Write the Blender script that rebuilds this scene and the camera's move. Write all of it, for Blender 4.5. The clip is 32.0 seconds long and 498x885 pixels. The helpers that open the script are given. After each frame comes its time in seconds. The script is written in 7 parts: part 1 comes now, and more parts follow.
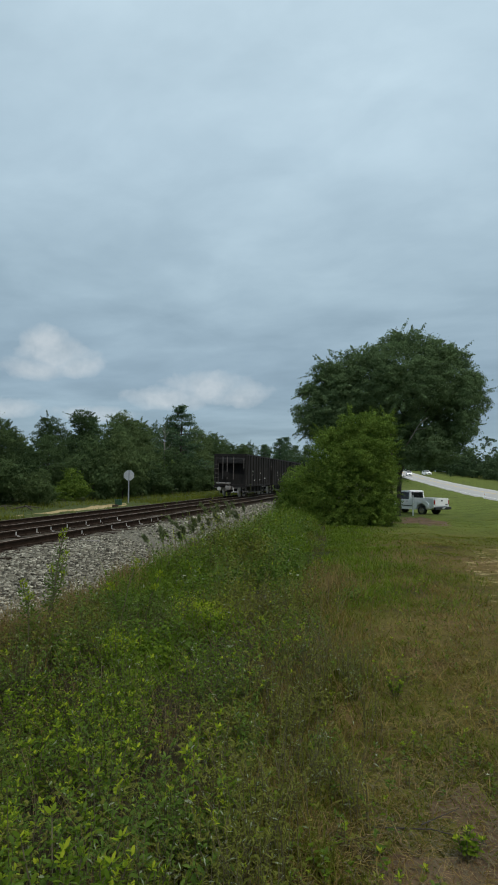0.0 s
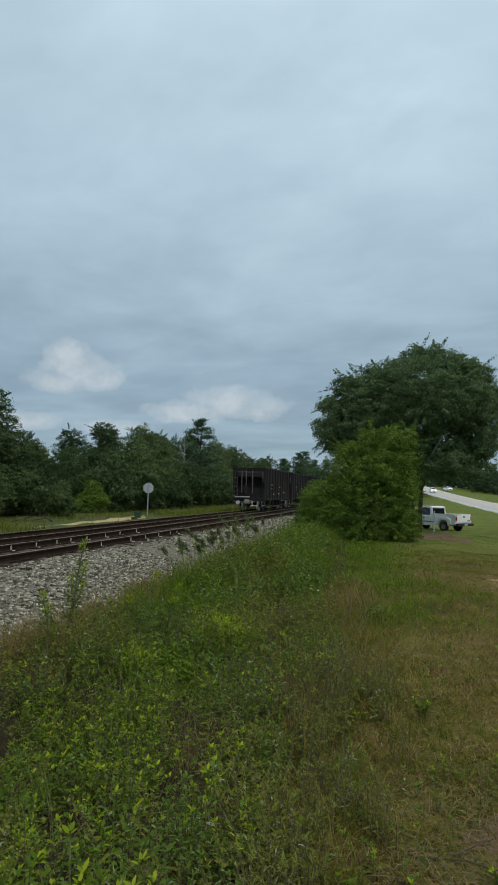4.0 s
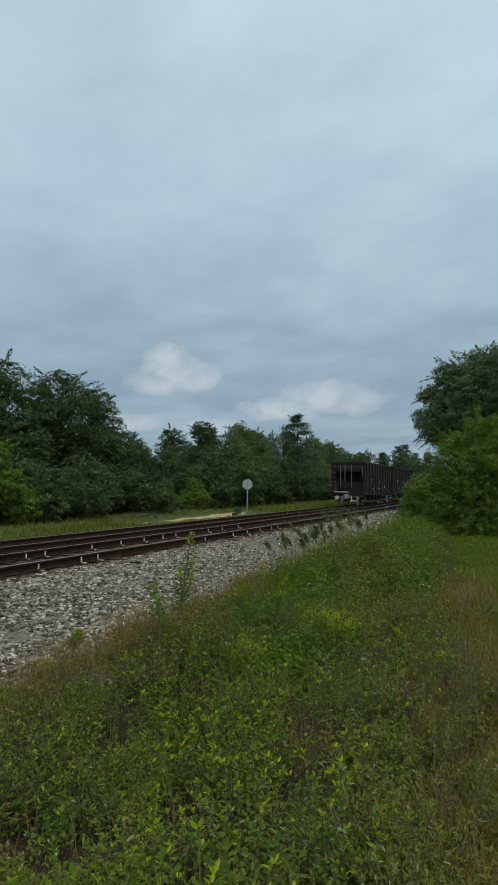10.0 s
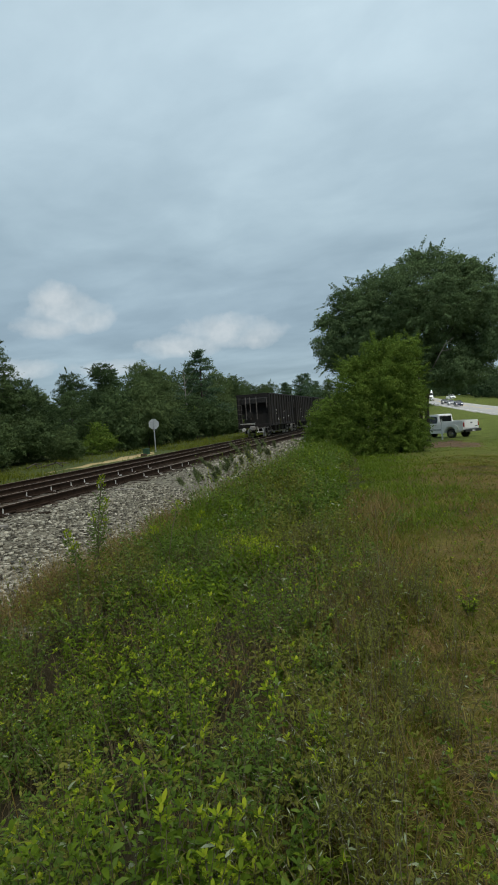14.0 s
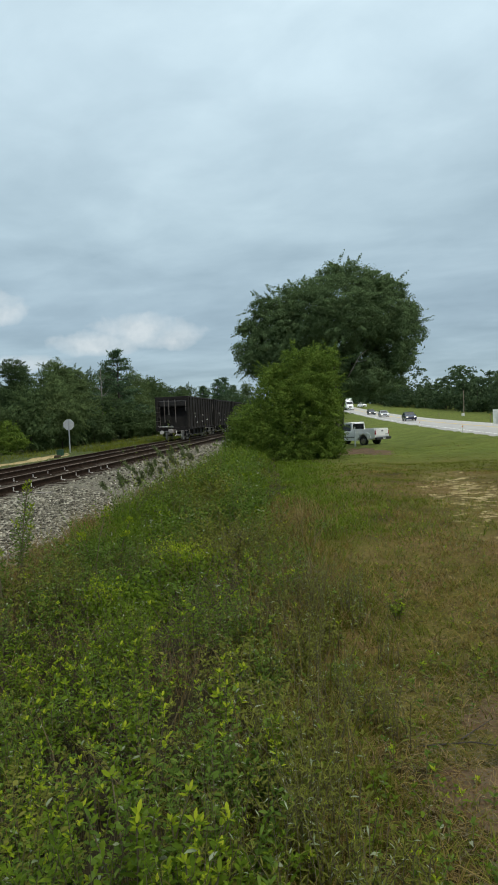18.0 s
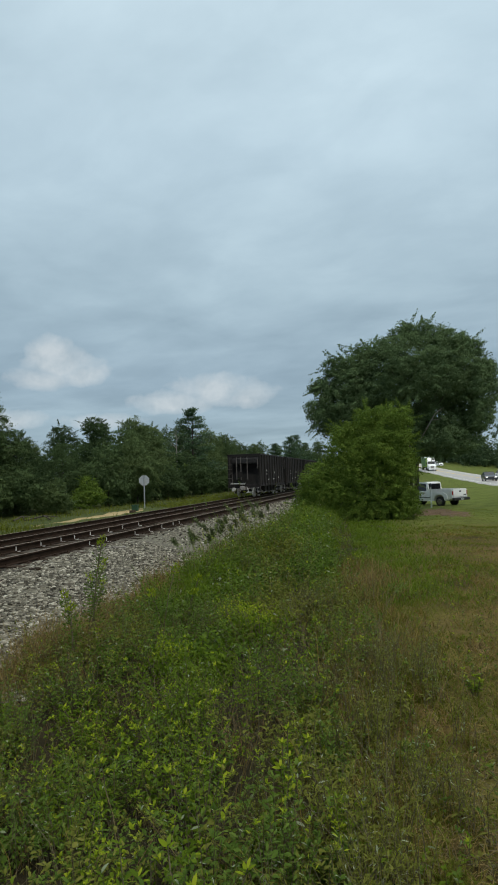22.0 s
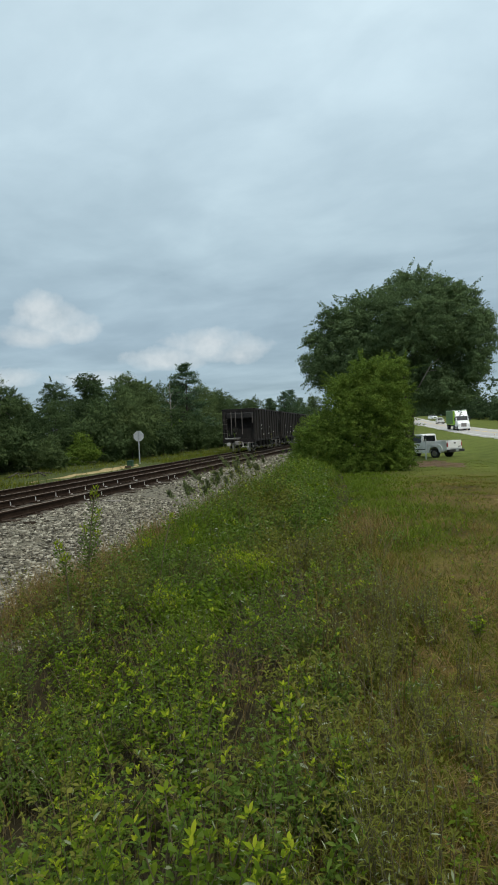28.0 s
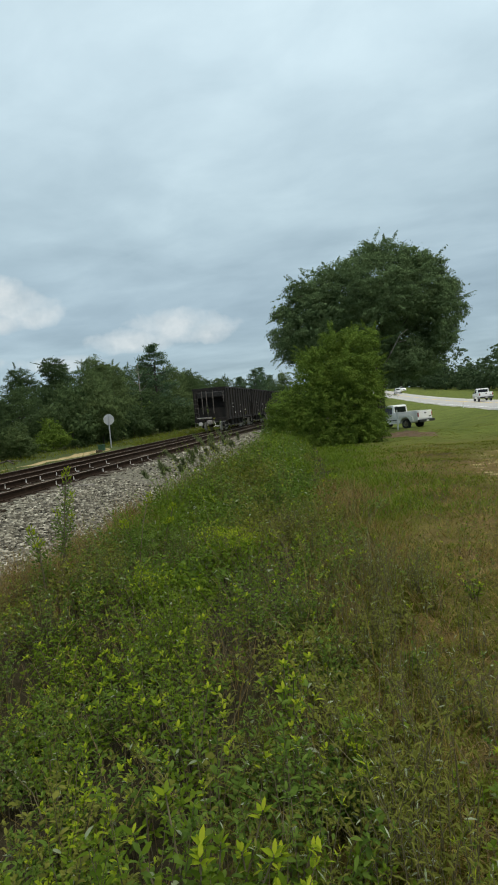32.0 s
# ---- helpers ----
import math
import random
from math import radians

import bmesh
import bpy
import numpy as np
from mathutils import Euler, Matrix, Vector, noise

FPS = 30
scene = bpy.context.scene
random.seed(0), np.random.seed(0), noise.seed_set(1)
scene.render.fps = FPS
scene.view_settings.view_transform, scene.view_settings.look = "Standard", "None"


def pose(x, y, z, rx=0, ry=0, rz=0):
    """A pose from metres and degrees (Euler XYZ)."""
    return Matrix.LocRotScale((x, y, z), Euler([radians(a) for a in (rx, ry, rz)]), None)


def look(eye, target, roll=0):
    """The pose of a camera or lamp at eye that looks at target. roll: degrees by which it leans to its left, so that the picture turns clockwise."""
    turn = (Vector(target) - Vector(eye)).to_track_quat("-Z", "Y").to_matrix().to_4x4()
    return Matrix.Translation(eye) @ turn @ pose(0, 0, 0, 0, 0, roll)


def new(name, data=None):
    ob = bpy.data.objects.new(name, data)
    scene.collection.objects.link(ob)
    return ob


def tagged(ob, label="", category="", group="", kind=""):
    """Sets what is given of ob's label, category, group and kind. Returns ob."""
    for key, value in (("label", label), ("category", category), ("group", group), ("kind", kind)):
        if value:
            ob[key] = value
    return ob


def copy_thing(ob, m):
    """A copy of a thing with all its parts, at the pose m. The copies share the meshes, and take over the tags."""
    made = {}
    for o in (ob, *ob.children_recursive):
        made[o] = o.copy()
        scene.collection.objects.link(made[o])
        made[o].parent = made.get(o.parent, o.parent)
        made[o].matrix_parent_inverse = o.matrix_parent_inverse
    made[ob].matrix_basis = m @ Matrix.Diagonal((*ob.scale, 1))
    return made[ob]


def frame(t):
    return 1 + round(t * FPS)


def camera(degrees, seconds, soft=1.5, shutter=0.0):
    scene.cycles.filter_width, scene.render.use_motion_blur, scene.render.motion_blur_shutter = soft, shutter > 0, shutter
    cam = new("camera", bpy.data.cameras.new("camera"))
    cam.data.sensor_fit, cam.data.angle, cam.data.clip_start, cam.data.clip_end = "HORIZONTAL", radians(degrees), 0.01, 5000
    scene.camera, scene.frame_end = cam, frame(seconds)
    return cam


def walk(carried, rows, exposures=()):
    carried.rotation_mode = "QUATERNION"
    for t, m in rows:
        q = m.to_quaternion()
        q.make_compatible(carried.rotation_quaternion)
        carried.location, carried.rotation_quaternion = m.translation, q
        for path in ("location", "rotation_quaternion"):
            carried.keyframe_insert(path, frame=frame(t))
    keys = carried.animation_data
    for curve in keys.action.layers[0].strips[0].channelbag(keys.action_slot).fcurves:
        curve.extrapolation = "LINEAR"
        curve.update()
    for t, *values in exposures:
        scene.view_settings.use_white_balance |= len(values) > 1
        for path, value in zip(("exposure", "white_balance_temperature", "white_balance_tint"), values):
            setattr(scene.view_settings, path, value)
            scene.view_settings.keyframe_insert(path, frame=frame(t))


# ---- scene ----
cam = camera(46.2, 32.0, 1.85)
PATH = [
    (0, (8.79, 0.127, 1.599), (8.329, 2.0696, 1.716), 0.69),
    (0.5, (8.79, 0.127, 1.599), (8.3118, 2.0645, 1.7309), 0.37),
    (1, (8.79, 0.127, 1.599), (8.3016, 2.0616, 1.7362), 0.17),
    (1.5, (8.79, 0.127, 1.599), (8.3082, 2.0641, 1.7243), 0.19),
    (2, (8.79, 0.127, 1.599), (8.3095, 2.0643, 1.7273), 0.14),
    (2.5, (8.789, 0.128, 1.599), (8.3035, 2.0613, 1.7575), 0.75),
    (3, (8.787, 0.131, 1.598), (8.2684, 2.0562, 1.7503), 0.49),
    (3.5, (8.777, 0.142, 1.594), (8.266, 2.0675, 1.7697), 1.22),
    (5.5, (8.591, 0.345, 1.518), (8.0165, 2.2577, 1.6191), 0.8),
    (6, (8.584, 0.347, 1.516), (7.993, 2.2551, 1.6181), 0.99),
    (6.5, (8.585, 0.34, 1.516), (7.9007, 2.2193, 1.5063), 2.53),
    (7, (8.588, 0.33, 1.517), (7.9073, 2.2106, 1.4879), 3.01),
    (7.5, (8.591, 0.321, 1.518), (7.7655, 2.1425, 1.5604), 0.77),
    (8, (8.593, 0.315, 1.519), (7.6901, 2.0955, 1.6417), -0.12),
    (8.5, (8.593, 0.312, 1.519), (7.7177, 2.1019, 1.6922), -0.32),
    (9, (8.593, 0.312, 1.52), (7.7858, 2.1392, 1.6184), 0.39),
    (9.5, (8.593, 0.314, 1.52), (7.7612, 2.1303, 1.6145), 0.66),
    (10, (8.592, 0.317, 1.52), (7.7599, 2.1297, 1.6662), 0.38),
    (10.5, (8.59, 0.321, 1.519), (7.8084, 2.1589, 1.6329), 1.55),
    (11, (8.586, 0.329, 1.517), (7.8233, 2.1744, 1.6246), 0.71),
    (11.5, (8.58, 0.34, 1.512), (7.8993, 2.2169, 1.6263), 0.52),
    (12, (8.57, 0.354, 1.505), (7.9529, 2.2569, 1.5145), 0.78),
    (12.5, (8.557, 0.372, 1.497), (7.9045, 2.2624, 1.462), 0.78),
    (13, (8.542, 0.39, 1.489), (7.9018, 2.2824, 1.3883), -3.3),
    (13.5, (8.528, 0.406, 1.481), (7.9559, 2.3226, 1.4473), -4.44),
    (14, (8.514, 0.418, 1.477), (7.9754, 2.3423, 1.3952), -4.3),
    (14.5, (8.498, 0.421, 1.477), (8.0545, 2.3628, 1.2948), -4.27),
    (16.5, (8.357, 0.303, 1.549), (7.984, 2.2679, 1.5536), -3.27),
    (17, (8.344, 0.293, 1.553), (7.9417, 2.2515, 1.5104), -3.04),
    (17.5, (8.336, 0.287, 1.554), (8.0363, 2.2548, 1.358), -4.21),
    (18, (8.331, 0.282, 1.554), (8.0739, 2.2633, 1.4651), -2.73),
    (18.5, (8.33, 0.276, 1.556), (8.1602, 2.2682, 1.5231), -3.53),
    (19, (8.333, 0.268, 1.56), (7.959, 2.2324, 1.5246), 1.21),
    (19.5, (8.339, 0.259, 1.565), (7.9788, 2.2255, 1.6242), -0.65),
    (20, (8.347, 0.251, 1.57), (8.0885, 2.2325, 1.642), 0.06),
    (20.5, (8.355, 0.244, 1.575), (8.0047, 2.2134, 1.5764), -0.71),
    (21, (8.362, 0.242, 1.577), (7.9169, 2.1916, 1.5955), -1.71),
    (21.5, (8.367, 0.244, 1.577), (7.8094, 2.1642, 1.6079), -2.61),
    (22, (8.371, 0.249, 1.575), (7.8815, 2.1851, 1.6927), -2.03),
    (22.5, (8.374, 0.258, 1.572), (7.8916, 2.1982, 1.5356), -0.72),
    (23, (8.377, 0.267, 1.57), (8.0015, 2.231, 1.5752), -1.27),
    (23.5, (8.379, 0.275, 1.568), (7.9741, 2.2335, 1.5953), -1.89),
    (24, (8.38, 0.283, 1.566), (7.9401, 2.234, 1.5963), -2.87),
    (24.5, (8.378, 0.294, 1.562), (7.933, 2.2436, 1.5812), -3.0),
    (26.5, (8.323, 0.414, 1.488), (7.8253, 2.3515, 1.4989), -2.83),
    (27, (8.317, 0.427, 1.48), (7.7935, 2.3571, 1.4887), -3.2),
    (27.5, (8.312, 0.439, 1.473), (7.8582, 2.3863, 1.474), -2.31),
    (28, (8.306, 0.453, 1.466), (7.8273, 2.395, 1.4319), -2.75),
    (28.5, (8.296, 0.473, 1.456), (7.8143, 2.4107, 1.334), -3.67),
    (29, (8.283, 0.5, 1.444), (7.8486, 2.4516, 1.4266), -3.24),
    (29.5, (8.266, 0.531, 1.431), (7.8277, 2.4765, 1.2749), -3.86),
    (30, (8.246, 0.568, 1.418), (7.7868, 2.5097, 1.2858), -4.34),
    (30.5, (8.224, 0.605, 1.406), (7.7687, 2.5514, 1.3429), -3.51),
    (31, (8.203, 0.639, 1.395), (7.7757, 2.5845, 1.2111), -4.14),
    (31.5, (8.185, 0.668, 1.386), (7.7264, 2.6043, 1.1845), -6.03),
    (32, (8.171, 0.69, 1.38), (7.782, 2.6487, 1.2683), -5.2),
]
walk(cam, [(t, look(e, a, r)) for t, e, a, r in PATH], [(0, 0.0, 6500, 10), (6.0, 0.0, 6500, 10), (7.0, 0.10, 6600, 10), (8.0, 0.0, 6500, 10), (9.0, -0.08, 6500, 10), (10.0, -0.02, 6500, 10), (12.0, 0.02, 6520, 10), (13.0, 0.26, 6700, 10), (14.0, 0.10, 6680, 10), (17.0, 0.22, 6720, 10), (18.0, 0.30, 6760, 10), (19.0, 0.22, 6740, 10), (20.0, 0.12, 6680, 10), (22.0, 0.09, 6660, 10), (23.0, 0.13, 6680, 10), (24.5, 0.15, 6680, 10), (27.0, 0.20, 6750, 10), (29.0, 0.29, 6800, 10), (32, 0.33, 6880, 10)])

# ---------------- world, sun ----------------
SUN_EL, SUN_AZ = 56.0, 122.0


def ramp(nt, stops, source):
    r = nt.nodes.new("ShaderNodeValToRGB")
    el = r.color_ramp.elements
    while len(el) < len(stops):
        el.new(0.5)
    for e, (p, c) in zip(el, stops):
        e.position = p
        e.color = (*c, 1) if len(c) == 3 else c
    nt.links.new(source, r.inputs[0])
    return r.outputs[0]


def maths(nt, op, a, b=None, c=None, clamp=False):
    m = nt.nodes.new("ShaderNodeMath")
    m.operation, m.use_clamp = op, clamp
    for i, v in enumerate((a, b, c)):
        if v is None:
            continue
        if isinstance(v, (int, float)):
            m.inputs[i].default_value = v
        else:
            nt.links.new(v, m.inputs[i])
    return m.outputs[0]


def mixc(nt, fac, a, b):
    m = nt.nodes.new("ShaderNodeMix")
    m.data_type = "RGBA"
    for sock, v in ((m.inputs[0], fac), (m.inputs[6], a), (m.inputs[7], b)):
        if isinstance(v, tuple):
            sock.default_value = (*v, 1)
        elif isinstance(v, (int, float)):
            sock.default_value = v
        else:
            nt.links.new(v, sock)
    return m.outputs[2]


def fbm(nt, vec, scale, detail=5.0, rough=0.55, distort=0.0):
    n = nt.nodes.new("ShaderNodeTexNoise")
    n.inputs["Scale"].default_value = scale
    n.inputs["Detail"].default_value = detail
    n.inputs["Roughness"].default_value = rough
    n.inputs["Distortion"].default_value = distort
    if vec is not None:
        nt.links.new(vec, n.inputs["Vector"])
    return n.outputs["Fac"]


def build_world():
    w = bpy.data.worlds.new("sky")
    w.use_nodes = True
    scene.world = w
    nt = w.node_tree
    nt.nodes.clear()
    out = nt.nodes.new("ShaderNodeOutputWorld")
    bg = nt.nodes.new("ShaderNodeBackground")
    sky = nt.nodes.new("ShaderNodeTexSky")
    sky.sky_type = "NISHITA"
    sky.sun_disc = False
    sky.sun_elevation, sky.sun_rotation = radians(SUN_EL), radians(SUN_AZ)
    clear = nt.nodes.new("ShaderNodeVectorMath")
    clear.operation = "SCALE"
    clear.inputs["Scale"].default_value = 0.1
    nt.links.new(sky.outputs[0], clear.inputs[0])
    co = nt.nodes.new("ShaderNodeTexCoord")
    sep = nt.nodes.new("ShaderNodeSeparateXYZ")
    nt.links.new(co.outputs["Generated"], sep.inputs[0])
    dx, dy, dz = sep.outputs
    up = maths(nt, "MAXIMUM", dz, 0.0)
    # a flat deck of stratus seen in perspective
    den = maths(nt, "ADD", up, 0.12)
    flat = nt.nodes.new("ShaderNodeCombineXYZ")
    nt.links.new(maths(nt, "DIVIDE", dx, den), flat.inputs[0])
    nt.links.new(maths(nt, "MULTIPLY", maths(nt, "ADD", maths(nt, "DIVIDE", dy, den), maths(nt, "MULTIPLY", maths(nt, "DIVIDE", dx, den), 0.10)), 1.25), flat.inputs[1])
    low = fbm(nt, flat.outputs[0], 0.75, 6, 0.5, 0.6)
    fine = fbm(nt, flat.outputs[0], 2.6, 6, 0.55, 0.3)
    deck = ramp(nt, [(0.0, (0.305, 0.408, 0.485)), (0.06, (0.292, 0.400, 0.480)), (0.16, (0.288, 0.392, 0.475)), (0.30, (0.390, 0.517, 0.600)),
                     (0.50, (0.51, 0.655, 0.75)), (0.66, (0.58, 0.73, 0.82)), (0.80, (1.12, 1.22, 1.28)), (1.0, (1.85, 1.92, 1.92))], up)
    tone = maths(nt, "ADD", maths(nt, "MULTIPLY", low, 0.68), maths(nt, "MULTIPLY", fine, 0.32))
    lift = ramp(nt, [(0.32, (0.76, 0.80, 0.825)), (0.5, (0.98, 1.0, 1.01)), (0.68, (1.24, 1.23, 1.21))], tone)
    m = nt.nodes.new("ShaderNodeMix")
    m.data_type, m.blend_type = "RGBA", "MULTIPLY"
    m.inputs[0].default_value = 1.0
    nt.links.new(deck, m.inputs[6])
    nt.links.new(lift, m.inputs[7])
    cover = mixc(nt, 0.9, clear.outputs[0], m.outputs[2])
    # cumulus heaps low over the woods: azimuth (degrees left of +y), elevation, half width, half height
    edge = fbm(nt, co.outputs["Generated"], 26.0, 7, 0.56, 0.2)
    body = fbm(nt, co.outputs["Generated"], 30.0, 7, 0.6, 0.2)
    az = maths(nt, "ARCTAN2", maths(nt, "MULTIPLY", dx, -1.0), dy)
    el = maths(nt, "ARCSINE", dz)
    heaps = None
    for a, e, wide, high in CUMULUS:
        u = maths(nt, "DIVIDE", maths(nt, "SUBTRACT", az, radians(a)), radians(wide))
        v = maths(nt, "DIVIDE", maths(nt, "SUBTRACT", el, radians(e)), radians(high))
        r = maths(nt, "SQRT", maths(nt, "ADD", maths(nt, "MULTIPLY", u, u), maths(nt, "MULTIPLY", v, v)))
        f = maths(nt, "SUBTRACT", 1.0, r)
        f = maths(nt, "SUBTRACT", f, maths(nt, "SUBTRACT", 1.0, maths(nt, "MULTIPLY_ADD", v, 0.52, 0.78, clamp=True)))
        heaps = f if heaps is None else maths(nt, "MAXIMUM", heaps, f)
    lump = maths(nt, "ADD", heaps, maths(nt, "MULTIPLY", maths(nt, "SUBTRACT", edge, 0.5), 1.05))
    mask = ramp(nt, [(0.0, (0, 0, 0)), (0.16, (0.38, 0.38, 0.38)), (0.60, (1, 1, 1))], lump)
    white = ramp(nt, [(0.28, (0.42, 0.50, 0.555)), (0.66, (0.62, 0.675, 0.71))], body)
    total = mixc(nt, maths(nt, "MULTIPLY", mask, 0.66), cover, white)
    nt.links.new(total, bg.inputs[0])
    bg.inputs[1].default_value = 1.0
    nt.links.new(bg.outputs[0], out.inputs[0])


CUMULUS = ((33.1, 11.1, 2.7, 2.9), (31.9, 10.5, 4.4, 2.3), (30.3, 9.8, 3.8, 1.8), (33.4, 9.3, 4.2, 1.6), (17.2, 8.2, 5.0, 2.3), (21.5, 7.0, 5.0, 1.7), (14.2, 7.6, 3.6, 2.0), (28.5, 5.4, 5.0, 1.2), (36.5, 5.6, 4.0, 1.4))
build_world()
sun = new("sun", bpy.data.lights.new("sun", "SUN"))
sun.data.energy, sun.data.angle, sun.data.color = 1.4, radians(16), (1.0, 0.95, 0.86)
sun.matrix_basis = look((0, 0, 0), (-math.sin(radians(SUN_AZ)) * math.cos(radians(SUN_EL)), -math.cos(radians(SUN_AZ)) * math.cos(radians(SUN_EL)), -math.sin(radians(SUN_EL))))


# ---------------- materials ----------------
def surface(name, stops, scale=3.0, rough=0.85, bump=0.0, bump_scale=None, metal=0.0, island=0.0, objrand=0.0, second=None, spec=0.3, trans=0.0, detail=6.0, coat=0.0, stretch=None):
    """A noise-coloured principled material; stops are colour ramp stops. second: (colour, scale, low, high) stains on top."""
    mat = bpy.data.materials.new(name)
    mat.use_nodes = True
    nt = mat.node_tree
    bsdf = nt.nodes["Principled BSDF"]
    co = nt.nodes.new("ShaderNodeTexCoord")
    vec = co.outputs["Object"]
    if stretch:
        mp = nt.nodes.new("ShaderNodeMapping")
        mp.inputs["Scale"].default_value = stretch
        nt.links.new(vec, mp.inputs[0])
        vec = mp.outputs[0]
    f = fbm(nt, vec, scale, detail, 0.6)
    geo = None
    if island:
        geo = nt.nodes.new("ShaderNodeNewGeometry")
        f = maths(nt, "ADD", maths(nt, "MULTIPLY", f, 1 - island), maths(nt, "MULTIPLY", geo.outputs["Random Per Island"], island))
    if objrand:
        info = nt.nodes.new("ShaderNodeObjectInfo")
        f = maths(nt, "ADD", maths(nt, "MULTIPLY", f, 1 - objrand), maths(nt, "MULTIPLY", info.outputs["Random"], objrand))
    col = ramp(nt, stops, f)
    if second:
        c2, s2, lo, hi = second
        g = fbm(nt, co.outputs["Object"], s2, 5, 0.6, 0.3)
        k = ramp(nt, [(lo, (0, 0, 0)), (hi, (1, 1, 1))], g)
        col = mixc(nt, k, col, c2)
    nt.links.new(col, bsdf.inputs["Base Color"])
    bsdf.inputs["Roughness"].default_value = rough
    bsdf.inputs["Metallic"].default_value = metal
    bsdf.inputs["Specular IOR Level"].default_value = spec
    bsdf.inputs["Coat Weight"].default_value = coat
    if bump:
        b = nt.nodes.new("ShaderNodeBump")
        b.inputs["Strength"].default_value = bump
        b.inputs["Distance"].default_value = 0.02
        nt.links.new(fbm(nt, vec, bump_scale or scale * 6, 5, 0.6), b.inputs["Height"])
        nt.links.new(b.outputs[0], bsdf.inputs["Normal"])
    if trans:
        tr = nt.nodes.new("ShaderNodeBsdfTranslucent")
        nt.links.new(col, tr.inputs[0])
        mx = nt.nodes.new("ShaderNodeMixShader")
        mx.inputs[0].default_value = trans
        nt.links.new(bsdf.outputs[0], mx.inputs[1])
        nt.links.new(tr.outputs[0], mx.inputs[2])
        nt.links.new(mx.outputs[0], nt.nodes["Material Output"].inputs[0])
    return mat


def plain(name, c, rough=0.5, metal=0.0, spec=0.5, var=0.12, scale=8.0, coat=0.0):
    return surface(name, [(0.3, tuple(v * (1 - var) for v in c)), (0.7, tuple(min(1, v * (1 + var)) for v in c))], scale, rough, 0, None, metal, spec=spec, coat=coat)


def glow(name, c, strength):
    mat = bpy.data.materials.new(name)
    mat.use_nodes = True
    b = mat.node_tree.nodes["Principled BSDF"]
    b.inputs["Base Color"].default_value = (*c, 1)
    b.inputs["Emission Color"].default_value = (*c, 1)
    b.inputs["Emission Strength"].default_value = strength
    return mat


M = {}
def ground_material():
    """Thatch and soil under the grass; greener where it grows thick, a much darker brown under the weeds."""
    mat = surface("grass_ground", [(0.30, (0.042, 0.031, 0.011)), (0.48, (0.076, 0.062, 0.017)), (0.62, (0.090, 0.080, 0.019)), (0.78, (0.130, 0.098, 0.032))], 1.1, 0.95, 0.8, 34, second=((0.115, 0.076, 0.030), 0.30, 0.5, 0.68), spec=0.08)
    nt = mat.node_tree
    bsdf = nt.nodes["Principled BSDF"]
    col = bsdf.inputs["Base Color"].links[0].from_socket
    co = nt.nodes.new("ShaderNodeTexCoord")
    sep = nt.nodes.new("ShaderNodeSeparateXYZ")
    nt.links.new(co.outputs["Object"], sep.inputs[0])
    wob = maths(nt, "MULTIPLY", maths(nt, "SUBTRACT", fbm(nt, co.outputs["Object"], 0.35, 4), 0.5), 14.0)
    far = maths(nt, "DIVIDE", maths(nt, "SUBTRACT", maths(nt, "ADD", sep.outputs[1], wob), 17.0), 14.0, clamp=True)
    side = maths(nt, "DIVIDE", maths(nt, "SUBTRACT", maths(nt, "ADD", sep.outputs[0], maths(nt, "MULTIPLY", wob, 0.4)), 13.0), 4.0, clamp=True)
    left = maths(nt, "DIVIDE", maths(nt, "SUBTRACT", -7.0, sep.outputs[0]), 1.5, clamp=True)
    k = maths(nt, "MAXIMUM", maths(nt, "MAXIMUM", far, side), left)
    green = ramp(nt, [(0.3, (0.066, 0.088, 0.017)), (0.5, (0.092, 0.117, 0.023)), (0.7, (0.125, 0.142, 0.033))], fbm(nt, co.outputs["Object"], 0.6, 6, 0.65))
    col = mixc(nt, k, col, green)
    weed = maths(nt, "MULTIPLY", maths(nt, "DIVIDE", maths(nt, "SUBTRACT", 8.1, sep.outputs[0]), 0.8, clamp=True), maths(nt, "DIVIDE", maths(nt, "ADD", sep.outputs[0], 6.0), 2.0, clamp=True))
    # left of the tracks the ground blends to a darker green
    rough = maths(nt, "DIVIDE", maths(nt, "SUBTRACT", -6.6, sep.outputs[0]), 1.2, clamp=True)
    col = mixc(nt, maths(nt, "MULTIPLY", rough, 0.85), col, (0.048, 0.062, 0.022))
    mat_grain = nt.nodes.new("ShaderNodeMix")
    mat_grain.data_type, mat_grain.blend_type = "RGBA", "MULTIPLY"
    mat_grain.inputs[0].default_value = 1.0
    nt.links.new(col, mat_grain.inputs[6])
    nt.links.new(ramp(nt, [(0.34, (0.42, 0.40, 0.40)), (0.5, (0.95, 0.95, 0.95)), (0.68, (1.55, 1.5, 1.4))], fbm(nt, co.outputs["Object"], 30.0, 5, 0.65, 0.8)), mat_grain.inputs[7])
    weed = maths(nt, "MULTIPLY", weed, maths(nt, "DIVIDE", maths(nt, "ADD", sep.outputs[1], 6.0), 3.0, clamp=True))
    # the strip under the weeds is mixed to a very dark brown
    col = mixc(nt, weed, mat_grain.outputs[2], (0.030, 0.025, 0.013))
    toe = maths(nt, "DIVIDE", maths(nt, "SUBTRACT", 4.75, maths(nt, "ADD", sep.outputs[0], maths(nt, "MULTIPLY", wob, 0.05))), 0.8, clamp=True)
    gravel = ramp(nt, [(0.3, (0.050, 0.040, 0.028)), (0.55, (0.110, 0.090, 0.062)), (0.75, (0.20, 0.175, 0.135))], fbm(nt, co.outputs["Object"], 16.0, 4, 0.65))
